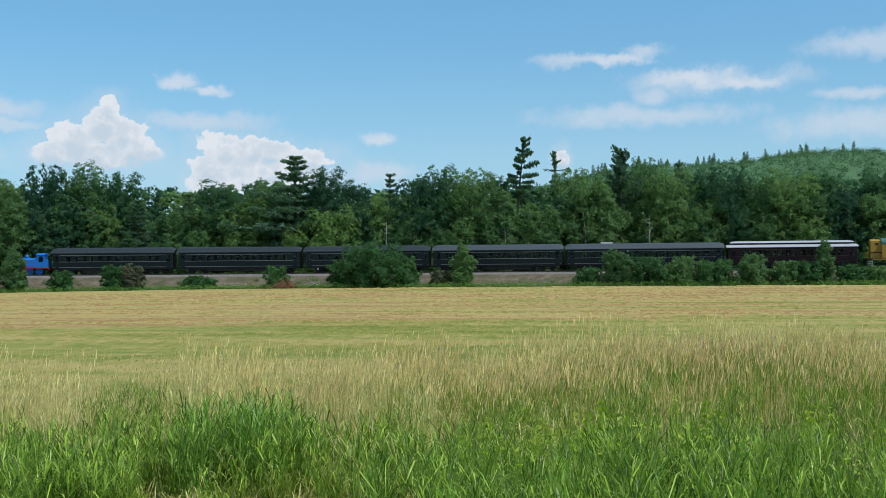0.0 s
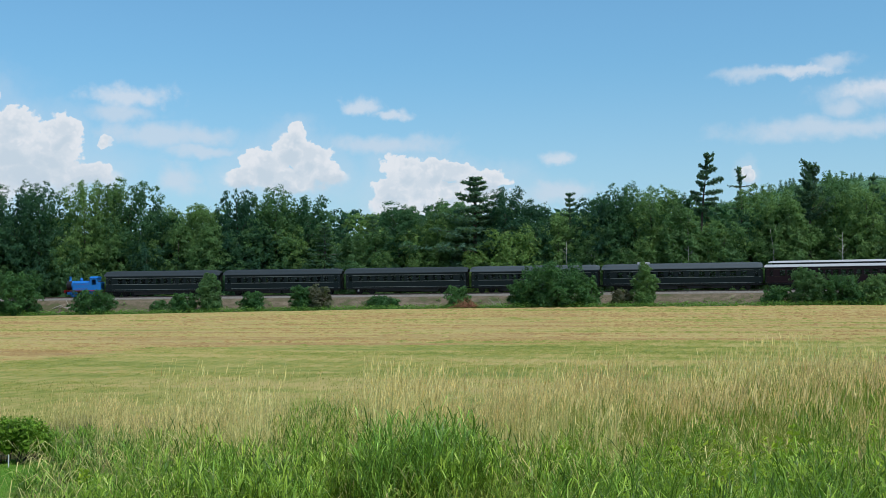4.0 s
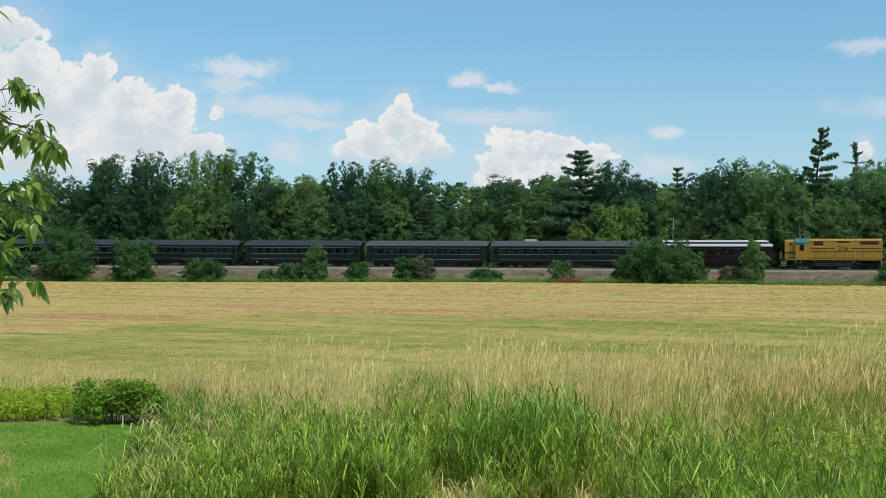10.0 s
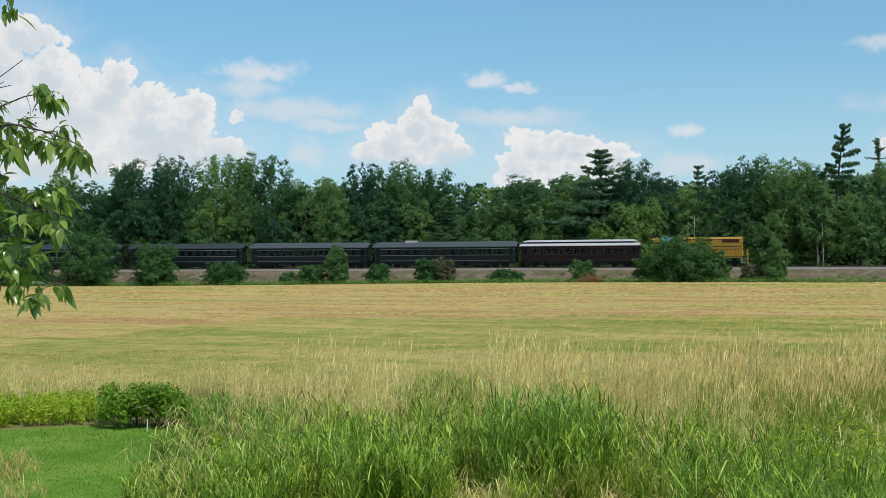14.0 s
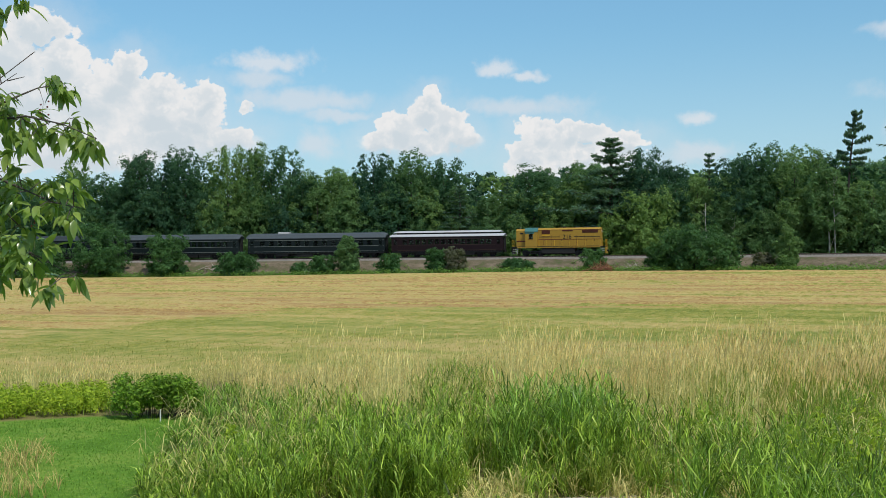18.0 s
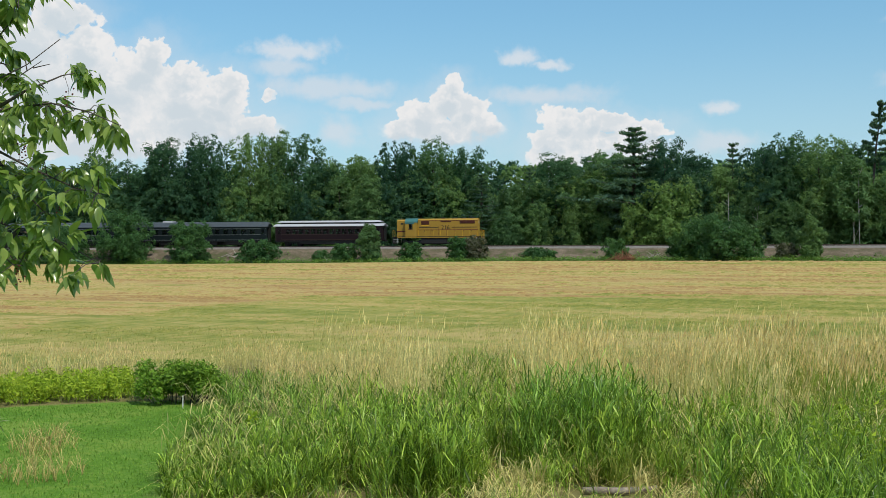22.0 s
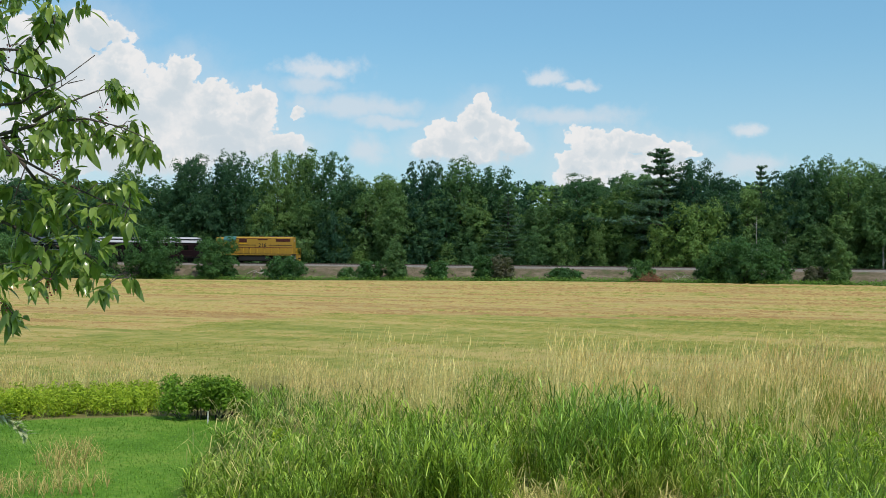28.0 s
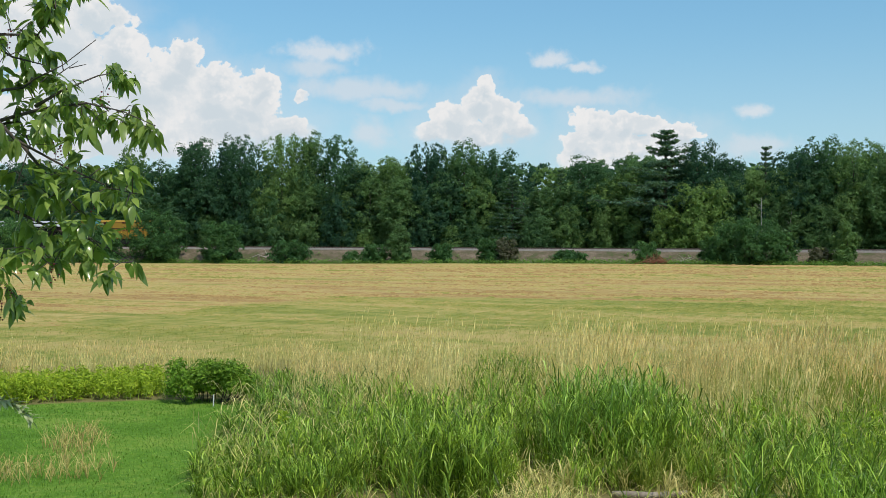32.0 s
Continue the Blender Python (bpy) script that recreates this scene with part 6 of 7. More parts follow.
reed_bank("reed_bank", -40, -7, 11.0, 16.0, 220, 0.7, 1.2, "reed", 21, "tall green reeds with long arching leaves",
          lambda a, r: off_lawn(a, r) * hollow(a, r) * (1 - smooth(14.3, 16.0, r)) * smooth(-38.5, -35.5, a + (r - 9) * 0.12) * smooth(11.8, 12.8, r + 1.0 * smooth(-21.5, -23, a) + 0.6 * noise.noise((a * 0.5, 1.0, 0))) * tufty(a, r, 3.0) * smooth(-7, -11, a), (0.14, 0.28), 0.016, 10,
          rise=lambda a, r: 0.36 + 0.59 * smooth(-36.5, -28.5, a) - 0.18 * smooth(13.2, 12.0, r))
reed_bank("tall_green_grass", -11, 18, 9.0, 15.5, 140, 0.65, 1.1, "deep_grass", 27, "tall deep green grass blades",
          lambda a, r: smooth(-11, -7, a) * (1 - smooth(13.5, 15.5, r)) * (0.4 + 0.6 * smooth(9.0, 10.2, r)) * tufty(a, r, 4.0), (0.17, 0.34), 0.0135, 7)
reed_bank("dark_reed_clump", -20.0, -13.6, 12.9, 15.2, 140, 1.05, 1.35, "reed_blue", 22, "taller dark green reed clump",
          lambda a, r: 1 - smooth(2.0, 3.2, abs(a + 17.3)), (0.17, 0.36), 0.0155, 9)
reed_bank("front_grass", -27, -8.5, 11.9, 13.6, 75, 0.24, 0.5, "reed", 29, "low bright green grass before the reeds",
          lambda a, r: by_log(a, r) * (1 - 0.95 * smooth(1.3, 0.5, abs(a + 20.6))) * (1 - 0.7 * smooth(1.6, 0.6, abs(a + 12.6))) * tufty(a, r, 11.0), (0.16, 0.32), 0.012, 5)
reed_bank("straw_reeds", -27.5, -7.0, 11.7, 13.4, 48, 0.15, 0.5, "dry", 36, "bleached dead reed leaves at the foot of the reeds",
          lambda a, r: by_log(a, r) * (0.15 + 0.85 * smooth(0.48, 0.62, 0.5 + 0.5 * noise.noise((a * 0.7, r * 0.8, 13.0)))) * (1 - 0.7 * smooth(2.5, 1.0, abs(a + 17))) + smooth(2.2, 1.0, abs(a + 12.4)), (0.14, 0.34), 0.012, 4)
reed_bank("pale_reeds", -16.8, -8.0, 12.3, 13.5, 90, 0.3, 0.62, "stalk", 38, "pale yellowing reeds before the dark clump",
          lambda a, r: by_log(a, r) * tufty(a, r, 17.0), (0.14, 0.3), 0.014, 7)
reed_bank("low_reeds", -36.5, -29.5, 16.0, 23.0, 60, 0.16, 0.29, "reed_blue", 23, "low blue-green reeds beside the lawn", off_lawn, (0.16, 0.3), 0.018, 5)
reed_bank("low_reeds", -31.0, -6.0, 13.5, 19.5, 34, 0.5, 0.85, "reed", 24, "green grass among dry stalks", lambda a, r: tufty(a, r, 6.0), (0.2, 0.36), 0.016, 5)
reed_bank("low_grass", -6.0, 18.0, 13.5, 20.5, 40, 0.65, 1.0, "deep_grass", 28, "green grass among dry stalks", lambda a, r: tufty(a, r, 6.0), (0.2, 0.36), 0.012, 5, rise=lambda a, r: 1 + 0.22 * smooth(-5, 3, a))
reed_bank("rush_patch", -25.0, -19.5, 20.5, 24.0, 110, 0.42, 0.6, "deep_grass", 25, "dark green rushes in the dry grass", lambda a, r: 1 - smooth(1.2, 2.7, abs(a + 22.2)), (0.25, 0.4), 0.01, 4)
reed_bank("near_grass", -12.0, 18.0, 8.2, 11.0, 70, 0.45, 0.75, "deep_grass", 26, "lush blue-green grass blades", lambda a, r: hollow(a, r) * tufty(a, r, 8.0) * smooth(-12, -6, a), (0.25, 0.45), 0.013, 6)

seed_grass("seed_grass", -32, -7, 16.0, 23.5, 84, 1.0, 1.6, 31, "tall dry grass with tan stalks",
           lambda a, r: smooth(-32, -27, a) * (0.13 + 0.5 * smooth(0.48, 0.7, 0.5 + 0.5 * noise.noise((a * 0.35, r * 0.4, 2.0))) + 0.6 * smooth(3.2, 1.0, abs(a + 17.8)) + 0.3 * smooth(-14, -8, a)) * (1 - 0.85 * smooth(2.9, 1.6, abs(a + 22.3))), leaf_mat="dry", ear=1.0)
seed_grass("golden_seed_grass", -19.8, -14.6, 16.8, 20.0, 60, 1.2, 1.65, 37, "dense clump of golden seeding grass",
           lambda a, r: smooth(2.6, 1.2, abs(a + 17.4)) * smooth(1.7, 0.7, abs(r - 18.3)), leaf_mat="dry", ear=1.35)
seed_grass("redtop_grass", -14, 18, 15.2, 30.0, 115, 0.6, 1.35, 34, "tall dry grass with pinkish stalks", lambda a, r: smooth(-14, -7, a) * (0.08 + 0.92 * smooth(16.6 + 2.0 * smooth(-5, 2, a), 19.2 + 1.6 * smooth(-5, 2, a), r)) * smooth(25.0 + 6 * smooth(-8, 0, a), 23.0 + 6 * smooth(-8, 0, a), r) * (0.3 + 0.7 * smooth(0.35, 0.65, 0.5 + 0.5 * noise.noise((a * 0.3, r * 0.45, 7.0)))), "pink_head", "stalk", 2, 1.25, rise=lambda a: 1 + 0.16 * smooth(-6, 3, a))
seed_grass("red_grass", 4.3, 10.2, 25.0, 29.5, 60, 0.95, 1.2, 35, "patch of tall reddish grass", lambda a, r: smooth(3.1, 2.2, abs(a - 7.3)), "red_head", "stalk", 1)
seed_grass("meadow_grass", -50, 18, 19.5, 30.0, 120, 0.4, 0.62, 32, "knee-high dry grass with pinkish tops", lambda a, r: off_lawn(a, r) * (1 - smooth(tall_edge(a) - 6, tall_edge(a) + 0.5, r)) * (smooth(23.5, 25.5, r) if a < -33 else smooth(19.5, 21.5, r)), "pink_head", "dry", 1, 0.75)
seed_grass("lawn_dry_tuft", -48.5, -40.5, 13.6, 18.2, 75, 0.05, 0.15, 33, "dry tan grass tufts on the lawn", lambda a, r: smooth(1.6, 0.3, math.hypot((a + 43.4) / 1.1, (r - 16.6) / 1.2)) + 0.7 * smooth(0.75, 0.3, abs(r - 14.7)) * smooth(-40.8, -42.2, a), head_mat="litter", leaf_mat="litter", leaves=4, ear=0.4)

# short growth
p, az, r, rg = field(-50, 18, 9, 24, 42, 41, lambda a, q: off_lawn(a, q) * by_log(a, q))
stuff("undergrass", [blades(p, rg.uniform(0.2, 0.5, len(p)), rg.uniform(0.006, 0.012, len(p)), rg.uniform(0.1, 0.8, len(p)), rg.uniform(0.1, 0.8, len(p)), rg)], "reed", "short green grass under the reeds", "grass")
p, az, r, rg = field(-50, -33, 8.5, 22, 420, 42, lambda a, q: lawn_edge(a - 0.3, q))
stuff("lawn_grass", [blades(p, rg.uniform(0.03, 0.065, len(p)), rg.uniform(0.006, 0.011, len(p)), rg.uniform(0.1, 0.9, len(p)), rg.uniform(0.1, 0.6, len(p)), rg)], "lawn", "short mown green lawn grass", "grass")
p, az, r, rg = field(-50, 18, 25, 40, 36, 43)
stuff("meadow_stubble", [blades(p, rg.uniform(0.04, 0.12, len(p)), rg.uniform(0.008, 0.018, len(p)), rg.uniform(0.1, 0.8, len(p)), rg.uniform(0.1, 0.6, len(p)), rg)], "meadow", "short yellow-green mown meadow grass", "grass")
for name, r0, r1, per, size, sd, label in (("mown_grass", 34, 66, 18, 1.0, 46, "short mown yellow-green meadow grass"),
                                               ("hay_stubble", 56, 105, 5, 2.0, 47, "dry cut hay lying in loose swaths"),
                                               ("hay_stubble", 98, 178, 2.0, 3.4, 48, "dry cut hay lying in loose swaths")):
    p, az, r, rg = field(-50, 18, r0, r1, per, sd, lambda a, q: smooth(r0 - 1, r0 + 8, q) * (0.1 + 0.9 * smooth(0.42, 0.62, 0.5 + 0.5 * noise.noise((q * math.sin(radians(a)) * 0.07, q * math.cos(radians(a)) * 0.25, 5.0)))))
    n = len(p)
    heap = stuff(name, [straw(p, size * rg.uniform(0.15, 0.5, n), size * rg.uniform(0.04, 0.12, n), rg)], "ground", label, "grass")
    heap.data.attributes.new("hay", "FLOAT", "POINT").data.foreach_set("value", np.repeat([hay_share(a, q) for a, q in zip(az, r)], 6))
p, az, r, rg = field(-40, 18, 10.5, 15.0, 150, 44, lambda a, q: off_lawn(a, q) * by_log(a, q) * (1.12 - hollow(a, q)))
stuff("dead_stalks", [blades(p, rg.uniform(0.15, 0.45, len(p)), rg.uniform(0.006, 0.012, len(p)), rg.uniform(0.4, 1.2, len(p)), rg.uniform(0.2, 0.9, len(p)), rg)], "dry", "matted dead straw in a trampled hollow", "grass")

p, az, r, rg = field(-38, 18, 12.2, 18.5, 38, 45, lambda a, q: off_lawn(a, q) * hollow(a, q))
p[:, 2] += rg.uniform(0.1, 0.8, len(p)) * (0.6 + 0.4 * clumpy(p, 0.5, 9.0))
stuff("dead_leaves", [blades(p, rg.uniform(0.2, 0.45, len(p)), rg.uniform(0.006, 0.013, len(p)), rg.uniform(0.3, 1.0, len(p)), rg.uniform(0.1, 0.9, len(p)), rg)], "dry", "yellowed dead leaves hanging among the reeds", "grass")


# yellowish lower leaves, their pale colour also brightening the self-shaded reed front
p, az, r, rg = field(-38, -5, 11.8, 13.7, 170, 49, lambda a, q: off_lawn(a, q) * by_log(a, q) * hollow(a, q) * tufty(a, q, 14.0))
p[:, 2] += rg.uniform(0.03, 0.5, len(p))
stuff("yellowed_leaves", [blades(p, rg.uniform(0.12, 0.28, len(p)), rg.uniform(0.009, 0.017, len(p)), rg.uniform(0.2, 0.9, len(p)), rg.uniform(0.1, 0.8, len(p)), rg)], "stalk", "yellowing lower leaves of the reeds", "grass")


# ---- herbs and shrubs by the lawn ----
def leafy_herbs(name, az0, az1, r0, r1, per, h0, h1, mat, seed, label, size=0.042):
    p, az, r, rg = field(az0, az1, r0, r1, per, seed)
    lobes = []
    for q in p:
        h = rg.uniform(h0, h1)
        for u in (0.3, 0.6, 0.9):
            lobes.append((q[0], q[1], q[2] + h * u, 0.1, 0.1, h * 0.2))
    v, t_ = leaf_cloud(lobes, len(lobes) * 15, size, seed, up=0.5, shell=0.3, long=2.4, single=True)
    n = len(p)
    return stuff(name, [(v, t_), blades(p, np.full(n, h1 * 0.9), np.full(n, 0.008), np.full(n, 0.05), np.zeros(n), rg)], mat, label, "weeds")


leafy_herbs("goldenrod_bed", -50, -39.3, 21.4, 23.6, 46, 0.28, 0.46, "weed", 51, "bed of bright yellow-green leafy weeds beside the lawn")


leafy_herbs("leafy_weeds", -6, 16, 11.5, 16.8, 4.0, 0.5, 0.95, "weed", 52, "bright green leafy weeds among the tall grass")


def shrub(x, y, w, h, seed, label):
    ob = new("shrub")
    rg = random.Random(seed)
    lobes = []
    for i in range(44):
        a, q = rg.uniform(0, 6.28), math.sqrt(rg.random()) * w * 0.42
        lobes.append((q * math.cos(a), q * math.sin(a) * 0.7, h * rg.uniform(0.3, 0.8), 0.16, 0.16, 0.17))
    stems = Geo()
    for cx, cy, cz, *_ in lobes:
        stems.tube([(cx * 0.6, cy * 0.6, -0.05), (cx, cy, cz)], [0.008, 0.004], 4)
    tagged(part("branchwork", stems, "twig", ob), kind="stuff")
    v, t_ = leaf_cloud(lobes, 7500, 0.04, seed, up=0.5, shell=0.3, long=1.9)
    lf = new("foliage", fast_mesh("foliage", v, t_, "shrub"))
    lf.parent = ob
    ob.matrix_basis = pose(x, y, land(x, y))
    return tagged(ob, label, "shrub")


shrub(*spot(-37.2, 20.9), 1.9, 0.8, 5, "low dense dark green shrub at the lawn's edge")
sx, sy = spot(-36.85, 20.1)
tagged(part("marker_stake", Geo().tube([(sx, sy, land(sx, sy) - 0.1), (sx, sy, land(sx, sy) + 0.22)], [0.012, 0.01], 6), "stake"), "thin white marker stake in the grass", "stake")



def tall_weed(x, y, h, seed):
    """An upright leafy herb with broad pointed leaves in pairs."""
    ob = new("weed_plant")
    rg = random.Random(seed)
    part("stem", Geo().tube([(0, 0, -0.05), (0.02, 0, h * 0.5), (0.0, 0.02, h)], [0.009, 0.007, 0.003], 5), "weed", ob)
    g = Geo()
    for k in range(9):
        z = h * (0.3 + 0.075 * k)
        for a in (k * 1.57, k * 1.57 + math.pi):
            l, w = 0.15 * (1.15 - 0.06 * k), 0.03
            c, s_ = math.cos(a), math.sin(a)
            g.add([(0, 0, z), (c * l * 0.45 - s_ * w, s_ * l * 0.45 + c * w, z + 0.06), (c * l, s_ * l, z + rg.uniform(-0.02, 0.06)), (c * l * 0.45 + s_ * w, s_ * l * 0.45 - c * w, z + 0.06)],
                  [(0, 1, 2), (0, 2, 3)])
    tagged(part("foliage", g, "weed", ob), kind="stuff")
    ob.matrix_basis = pose(x, y, land(x, y), 0, 0, rg.uniform(0, 360))
    return tagged(ob, "upright leafy green weed among dry grass", "weed", "weeds in the tall grass")


for k, (a, r_, h) in enumerate([(6.3, 15.2, 1.35), (7.0, 15.6, 1.25), (5.6, 14.8, 1.1), (11.5, 15.5, 1.3), (12.3, 15.0, 1.2), (-4.5, 14.6, 1.15), (-33.5, 15.5, 0.8), (-9.8, 14.2, 1.1), (0.5, 14.9, 1.2), (1.2, 15.1, 1.35), (1.8, 14.8, 1.2), (0.9, 14.5, 1.05)]):
    tall_weed(*spot(a, r_), h - 0.18, 60 + k)

# a small insect that flies past before the camera
bug = new("flying_insect")
part("body", Geo().tube([(-0.011, 0, 0), (-0.004, 0, 0.001), (0.003, 0, 0.001), (0.008, 0, 0)], [0.001, 0.0035, 0.0035, 0.0015], 7), "black", bug, smooth_faces=True)
for side in (-1, 1):
    part("wing", Geo().add([(0.002, side * 0.002, 0.003), (0.008, side * 0.014, 0.009), (0.001, side * 0.02, 0.011), (-0.007, side * 0.012, 0.008), (-0.004, side * 0.002, 0.003)], [(0, 1, 2), (0, 2, 3), (0, 3, 4)]), "leaf_dull", bug)
tagged(bug, "small dark flying insect over the grass", "insect")

# the log in the hollow
lx, ly = spot(-15.2, 12.12)
lg = Geo().tube([(-0.36, 0.03, 0.05), (-0.2, 0, 0.055), (0.05, -0.02, 0.06), (0.3, 0.02, 0.075), (0.42, 0.03, 0.1)], [0.035, 0.045, 0.04, 0.035, 0.02], 9)
log = part("log", lg, "log", smooth_faces=True)
log.matrix_basis = pose(lx, ly, land(lx, ly) - 0.01, 0, 0, 17)
tagged(log, "weathered grey fallen branch on the ground", "log")


# ---- the cherry bough that hangs into view ----
def build_cherry():
    tree_ob = new("cherry_tree")
    yaw = radians(-25.3)
    F, R = Vector((math.sin(yaw), math.cos(yaw), 0)), Vector((math.cos(yaw), -math.sin(yaw), 0))

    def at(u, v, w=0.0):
        """u to the right, v up from the eye, w nearer or farther, in a plane facing the camera."""
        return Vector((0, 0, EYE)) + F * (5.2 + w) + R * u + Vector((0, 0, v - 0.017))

    # metres per view pixel at this distance; boughs and leaves are set by pixel
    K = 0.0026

    def from_pixel(x, y, w=0.0):
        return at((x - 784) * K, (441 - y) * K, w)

    rg = random.Random(15)
    foot = from_pixel(-640, 0)
    gx, gy = foot.x, foot.y
    trunk = Geo()
    z0 = land(gx, gy)
    trunk.tube([(gx, gy, z0 - 0.2), (gx + 0.05, gy, z0 + 1.2), (gx, gy + 0.05, z0 + 2.6), (gx + 0.1, gy, z0 + 4.5)], [0.14, 0.11, 0.09, 0.04], 10)
    part("trunk", trunk, "bark", tree_ob, smooth_faces=True)
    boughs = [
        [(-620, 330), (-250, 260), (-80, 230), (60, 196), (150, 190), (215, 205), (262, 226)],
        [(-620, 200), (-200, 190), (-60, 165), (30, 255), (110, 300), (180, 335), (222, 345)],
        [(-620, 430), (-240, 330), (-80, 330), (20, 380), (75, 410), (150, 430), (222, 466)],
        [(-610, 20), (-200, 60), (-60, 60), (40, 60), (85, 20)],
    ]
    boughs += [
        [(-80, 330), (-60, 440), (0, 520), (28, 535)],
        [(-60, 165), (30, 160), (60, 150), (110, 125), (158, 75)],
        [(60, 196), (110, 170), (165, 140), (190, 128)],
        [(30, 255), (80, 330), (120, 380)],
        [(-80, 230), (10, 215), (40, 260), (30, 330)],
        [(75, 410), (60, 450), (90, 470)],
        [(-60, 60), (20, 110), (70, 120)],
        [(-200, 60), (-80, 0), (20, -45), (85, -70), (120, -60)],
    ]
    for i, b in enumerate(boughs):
        pts = [from_pixel(x, y, 0.1 * math.sin(i * 1.7 + k)) if k or i > 3 else from_pixel(x, y) for k, (x, y) in enumerate(b)]
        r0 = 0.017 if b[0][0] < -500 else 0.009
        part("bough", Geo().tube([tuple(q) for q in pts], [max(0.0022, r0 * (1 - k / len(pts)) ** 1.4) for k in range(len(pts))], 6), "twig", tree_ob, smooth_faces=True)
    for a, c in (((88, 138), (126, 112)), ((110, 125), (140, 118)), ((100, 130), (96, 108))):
        part("bough", Geo().tube([tuple(from_pixel(*a)), tuple(from_pixel(*c))], [0.003, 0.0015], 5), "twig", tree_ob)

    # leaf meshes: folded along the rib, curved, pointed
    def leaf_mesh(length, width, curl, fold):
        g = Geo()
        n = 6
        for k in range(n + 1):
            u = k / n
            w = width * 0.5 * (math.sin(math.pi * u ** 0.8) ** 0.85)
            x = length * u
            z = -curl * length * u * u
            g.v += [(x, -w, z + fold * w), (x, 0, z), (x, w, z + fold * w)]
        for k in range(n):
            a = 3 * k
            g.f += [(a, a + 3, a + 4, a + 1), (a + 1, a + 4, a + 5, a + 2)]
        return g.mesh("leaf", MAT["cherry"], False)

    kinds = [leaf_mesh(0.1, 0.036, 0.3, 0.3), leaf_mesh(0.092, 0.034, 0.55, 0.22), leaf_mesh(0.08, 0.031, 0.15, 0.4), leaf_mesh(0.108, 0.038, 0.4, 0.12)]
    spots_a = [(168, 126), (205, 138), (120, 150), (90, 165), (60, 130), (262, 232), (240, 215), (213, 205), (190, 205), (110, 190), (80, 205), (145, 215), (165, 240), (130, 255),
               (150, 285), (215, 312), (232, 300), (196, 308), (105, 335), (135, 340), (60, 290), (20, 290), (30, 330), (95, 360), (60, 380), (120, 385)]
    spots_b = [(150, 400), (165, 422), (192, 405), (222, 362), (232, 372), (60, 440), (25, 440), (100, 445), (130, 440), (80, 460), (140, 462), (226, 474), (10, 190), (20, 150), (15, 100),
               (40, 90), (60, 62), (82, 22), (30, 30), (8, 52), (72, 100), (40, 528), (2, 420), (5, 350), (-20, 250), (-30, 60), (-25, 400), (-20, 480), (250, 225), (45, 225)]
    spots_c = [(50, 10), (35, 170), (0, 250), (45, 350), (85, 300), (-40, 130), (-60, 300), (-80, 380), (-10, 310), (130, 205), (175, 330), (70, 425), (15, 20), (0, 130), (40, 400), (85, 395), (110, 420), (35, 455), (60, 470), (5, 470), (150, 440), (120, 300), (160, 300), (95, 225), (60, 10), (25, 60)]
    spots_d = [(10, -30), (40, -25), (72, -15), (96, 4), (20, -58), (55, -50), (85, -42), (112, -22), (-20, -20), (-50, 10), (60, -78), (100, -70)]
    groups = [(from_pixel(x + rg.uniform(-6, 6), y + rg.uniform(-6, 6), rg.uniform(-0.25, 0.25)), rg.choice((4, 5, 6, 7))) for x, y in spots_a + spots_b + spots_c + spots_d]
    limbs = [[from_pixel(x, y) for x, y in b] for b in boughs]
    for b in limbs[:5] + limbs[6:]:
        for s0, s1 in zip(b, b[1:]):
            for k in range(2):
                q = s0.lerp(s1, rg.random())
                if (q - from_pixel(784, q.z)).length < 30 and q.dot(R) > from_pixel(-120, 0).dot(R):
                    groups.append((q + R * rg.uniform(-0.05, 0.05) + F * rg.uniform(-0.3, 0.3) + Vector((0, 0, rg.uniform(-0.1, 0.06))), rg.choice((4, 5, 6))))
    sprays = Geo()
    for c, n in groups:
        # a twig from the nearest bough
        best = min((q for b in limbs for s0, s1 in zip(b, b[1:]) for q in (s0.lerp(s1, k / 6) for k in range(7))), key=lambda q: (q - c).length)
        if (best - c).length > 0.015:
            mid = (best + c) / 2 + Vector((0, 0, 0.02))
            part("twig", Geo().tube([tuple(best), tuple(mid), tuple(c)], [0.0028, 0.002, 0.0014], 5), "twig", tree_ob)
        grow = (c - best).normalized() if (c - best).length > 0.01 else R
        for k in range(n + 5):
            d = (grow * rg.uniform(0.1, 0.9) + Vector((rg.uniform(-0.9, 0.9), rg.uniform(-1, 1), rg.uniform(-1.3, 0.2)))).normalized()
            z_ax = (Vector((rg.uniform(-0.5, 0.5), rg.uniform(-0.6, 0.4), 1)) - d * d.z).normalized()
            y_ax = z_ax.cross(d).normalized()
            z_ax = d.cross(y_ax)
            m_ = Matrix((d, y_ax, z_ax)).transposed().to_4x4()
            m_.translation = c + Vector((rg.uniform(-0.03, 0.03), rg.uniform(-0.03, 0.03), rg.uniform(-0.02, 0.02)))
            shape, m_ = kinds[rg.randrange(4)], m_ @ Matrix.Scale(rg.uniform(0.6, 1.08), 4)
            if k >= n:
                sprays.add([tuple(m_ @ v.co) for v in shape.vertices], [tuple(f.vertices) for f in shape.polygons])
                continue
            lf = new("leaf", shape)
            lf.parent = tree_ob
            lf.matrix_basis = m_
    tagged(part("foliage", sprays, "cherry", tree_ob, smooth_faces=True), kind="stuff")
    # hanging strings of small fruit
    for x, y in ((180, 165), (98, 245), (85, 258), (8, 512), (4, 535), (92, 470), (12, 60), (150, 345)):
        st = from_pixel(x, y, rg.uniform(-0.1, 0.1))
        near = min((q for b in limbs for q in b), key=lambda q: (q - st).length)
        part("fruit_stalk", Geo().tube([tuple(near), tuple(st), tuple(st - Vector((0.01, 0, 0.09)))], [0.0015, 0.0012, 0.001], 4), "twig", tree_ob)
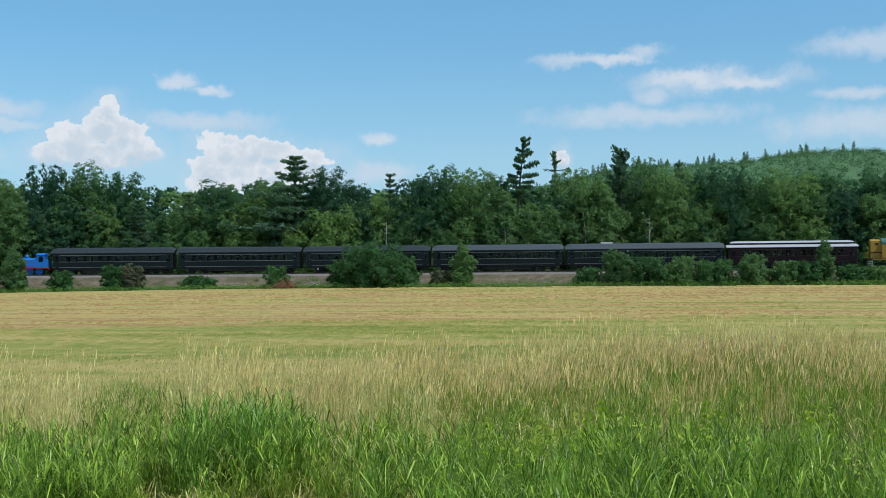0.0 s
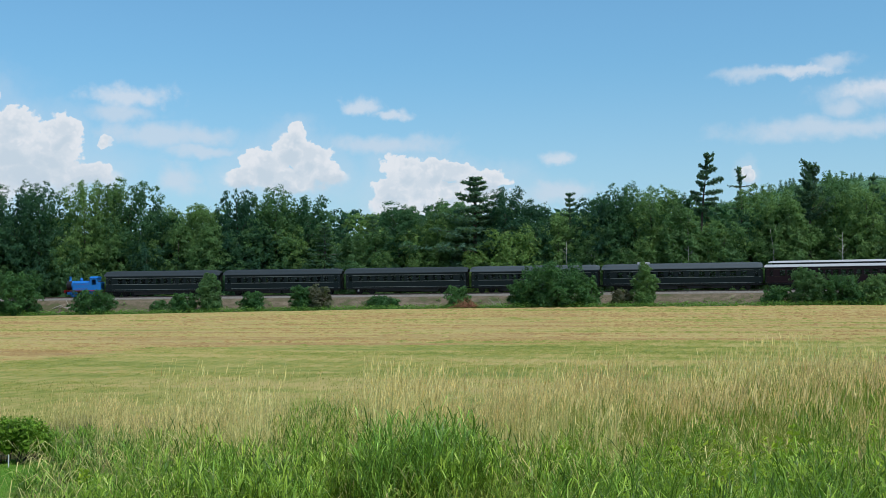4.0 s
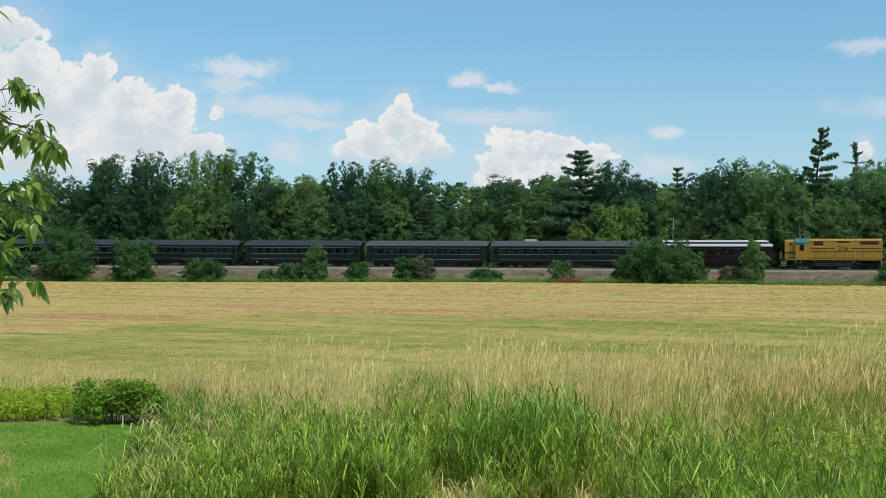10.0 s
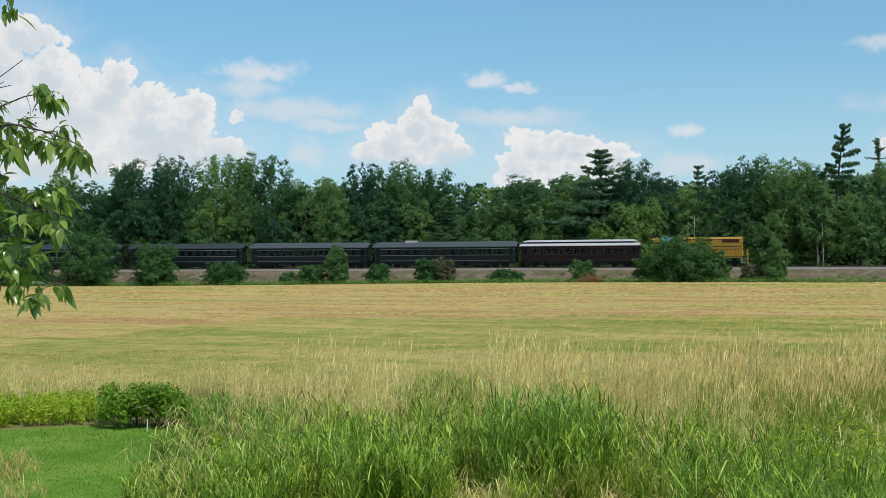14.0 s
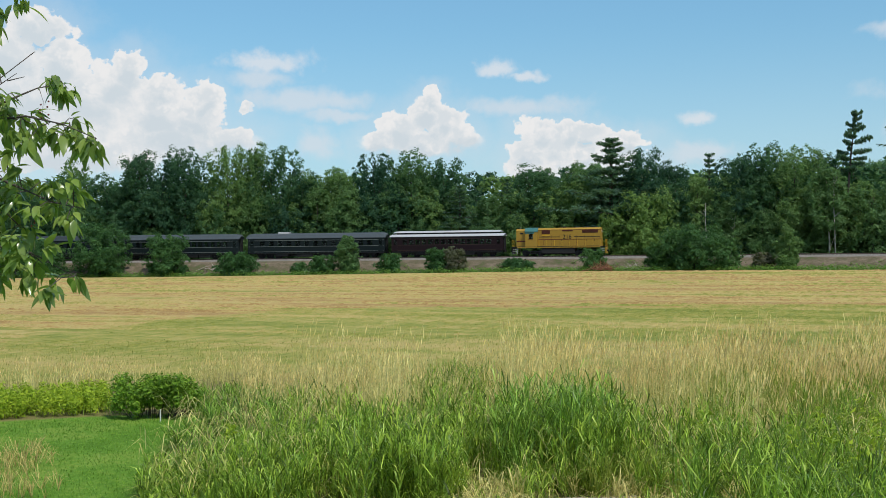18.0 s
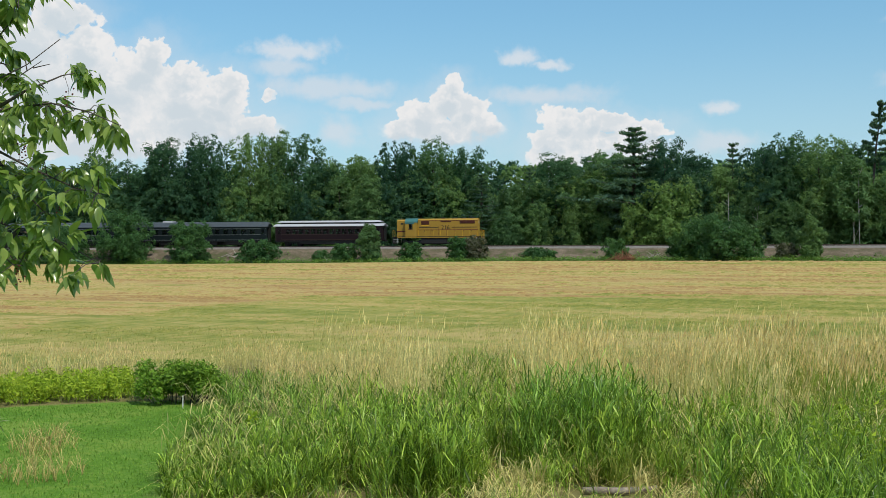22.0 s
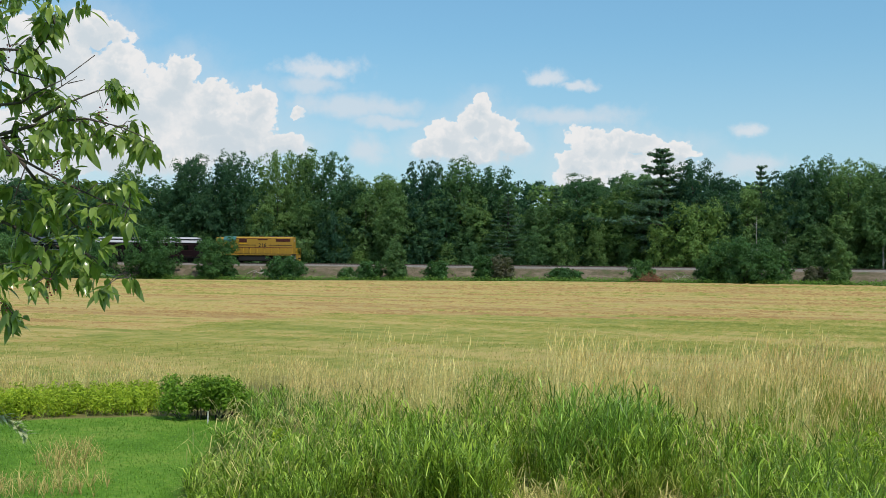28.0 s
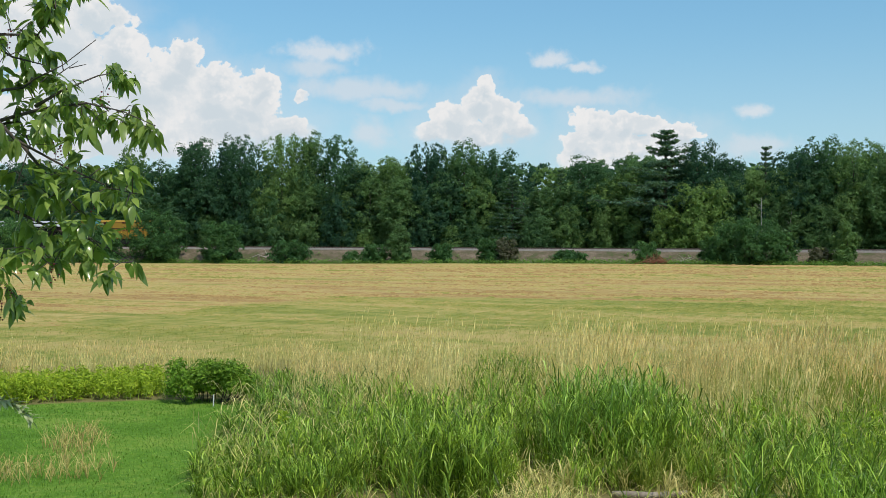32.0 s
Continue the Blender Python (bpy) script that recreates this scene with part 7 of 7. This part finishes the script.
        for k in range(8):
            q = st + Vector((rg.uniform(-0.025, 0.025), rg.uniform(-0.02, 0.02), -0.012 * k))
            part("fruit", Geo().tube([(q.x, q.y, q.z - 0.004), (q.x, q.y, q.z - 0.002), (q.x, q.y, q.z + 0.002), (q.x, q.y, q.z + 0.004)], [0.001, 0.0045, 0.0045, 0.001], 6), "berry", tree_ob)
    # a grey-green sapling whose tip leans into view below the bough
    sap = new("sapling")
    foot = from_pixel(-130, 760)
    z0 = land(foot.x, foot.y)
    stem = [Vector((foot.x, foot.y, z0 - 0.1)), from_pixel(-110, 830), from_pixel(-70, 735), from_pixel(-20, 705), from_pixel(22, 725), from_pixel(44, 748)]
    part("stem", Geo().tube([tuple(q) for q in stem], [0.012, 0.01, 0.007, 0.005, 0.003, 0.0015], 6), "twig", sap, smooth_faces=True)
    slim = Geo()
    for k in range(6):
        u = k / 5
        w = 0.0075 * math.sin(math.pi * min(0.98, u * 0.9 + 0.08))
        slim.v += [(0.062 * u, -w, -0.02 * u * u + 0.3 * w), (0.062 * u, 0, -0.02 * u * u), (0.062 * u, w, -0.02 * u * u + 0.3 * w)]
    slim.f = [f for k in range(5) for f in ((3 * k, 3 * k + 3, 3 * k + 4, 3 * k + 1), (3 * k + 1, 3 * k + 4, 3 * k + 5, 3 * k + 2))]
    slim_leaf = slim.mesh("leaf", MAT["olive_leaf"], False)
    for k in range(80):
        s = rg.uniform(0.0, 2.999)
        c = stem[int(s) + 2].lerp(stem[int(s) + 3], s - int(s))
        d = (R * rg.uniform(-0.1, 1.0) + F * rg.uniform(-0.7, 0.7) + Vector((0, 0, rg.uniform(-0.5, 0.6)))).normalized()
        z_ax = (Vector((0, 0, 1)) - d * d.z).normalized()
        y_ax = z_ax.cross(d).normalized()
        m_ = Matrix((d, y_ax, d.cross(y_ax))).transposed().to_4x4()
        m_.translation = c
        lf = new("leaf", slim_leaf)
        lf.parent = sap
        lf.matrix_basis = m_ @ Matrix.Scale(rg.uniform(0.8, 1.3), 4)
    tagged(sap, "slender grey-green sapling with narrow drooping leaves", "sapling")
    return tagged(tree_ob, "cherry tree bough with glossy drooping green leaves", "tree")


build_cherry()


# ---- what moves ----
def tail(t):
    """Where the train's tail is along the railway at t seconds."""
    k = t - 16.0
    return -36.97 - 6.338 * k - 0.00616 * k * k


def motions():
    for car, back in CARS:
        rows = []
        for i in range(33):
            t = i * CLIP / 32
            x = tail(t) + back
            rows.append((t, pose(x, track(x), RAIL, 0, 0, heading(x))))
        walk(car, rows)
    # the insect darts across before the camera
    away, gone_by = spot(-62, 3.2), spot(24, 3.6)
    flight = [(0, pose(*away, 3.9)), (20.6, pose(*away, 3.9))]
    for t, az, el, r in ((20.9, -40.6, 10.0, 3.2), (21.0, -34.26, 6.94, 3.1), (21.3, -12.57, -1.5, 3.0), (21.4, -4.56, -1.88, 3.0)):
        x, y = spot(az, r)
        flight.append((t, pose(x, y, 2.85 + r * math.tan(radians(el)), 0, 0, -az * 0.5 - 10)))
    walk(bug, flight + [(21.9, pose(*gone_by, 2.5)), (CLIP, pose(*gone_by, 2.5))])
    # wheels roll with the way the train has gone
    stamps = [round(i * 0.1, 3) for i in range(321)]
    gone = [tail(0.0) - tail(t) for t in stamps]
    for ob, r, x in TURNING:
        walk(ob, [(t, pose(x, 0, r, 0, -math.degrees(g / r) % 360, 0)) for t, g in zip(stamps, gone)])


motions()
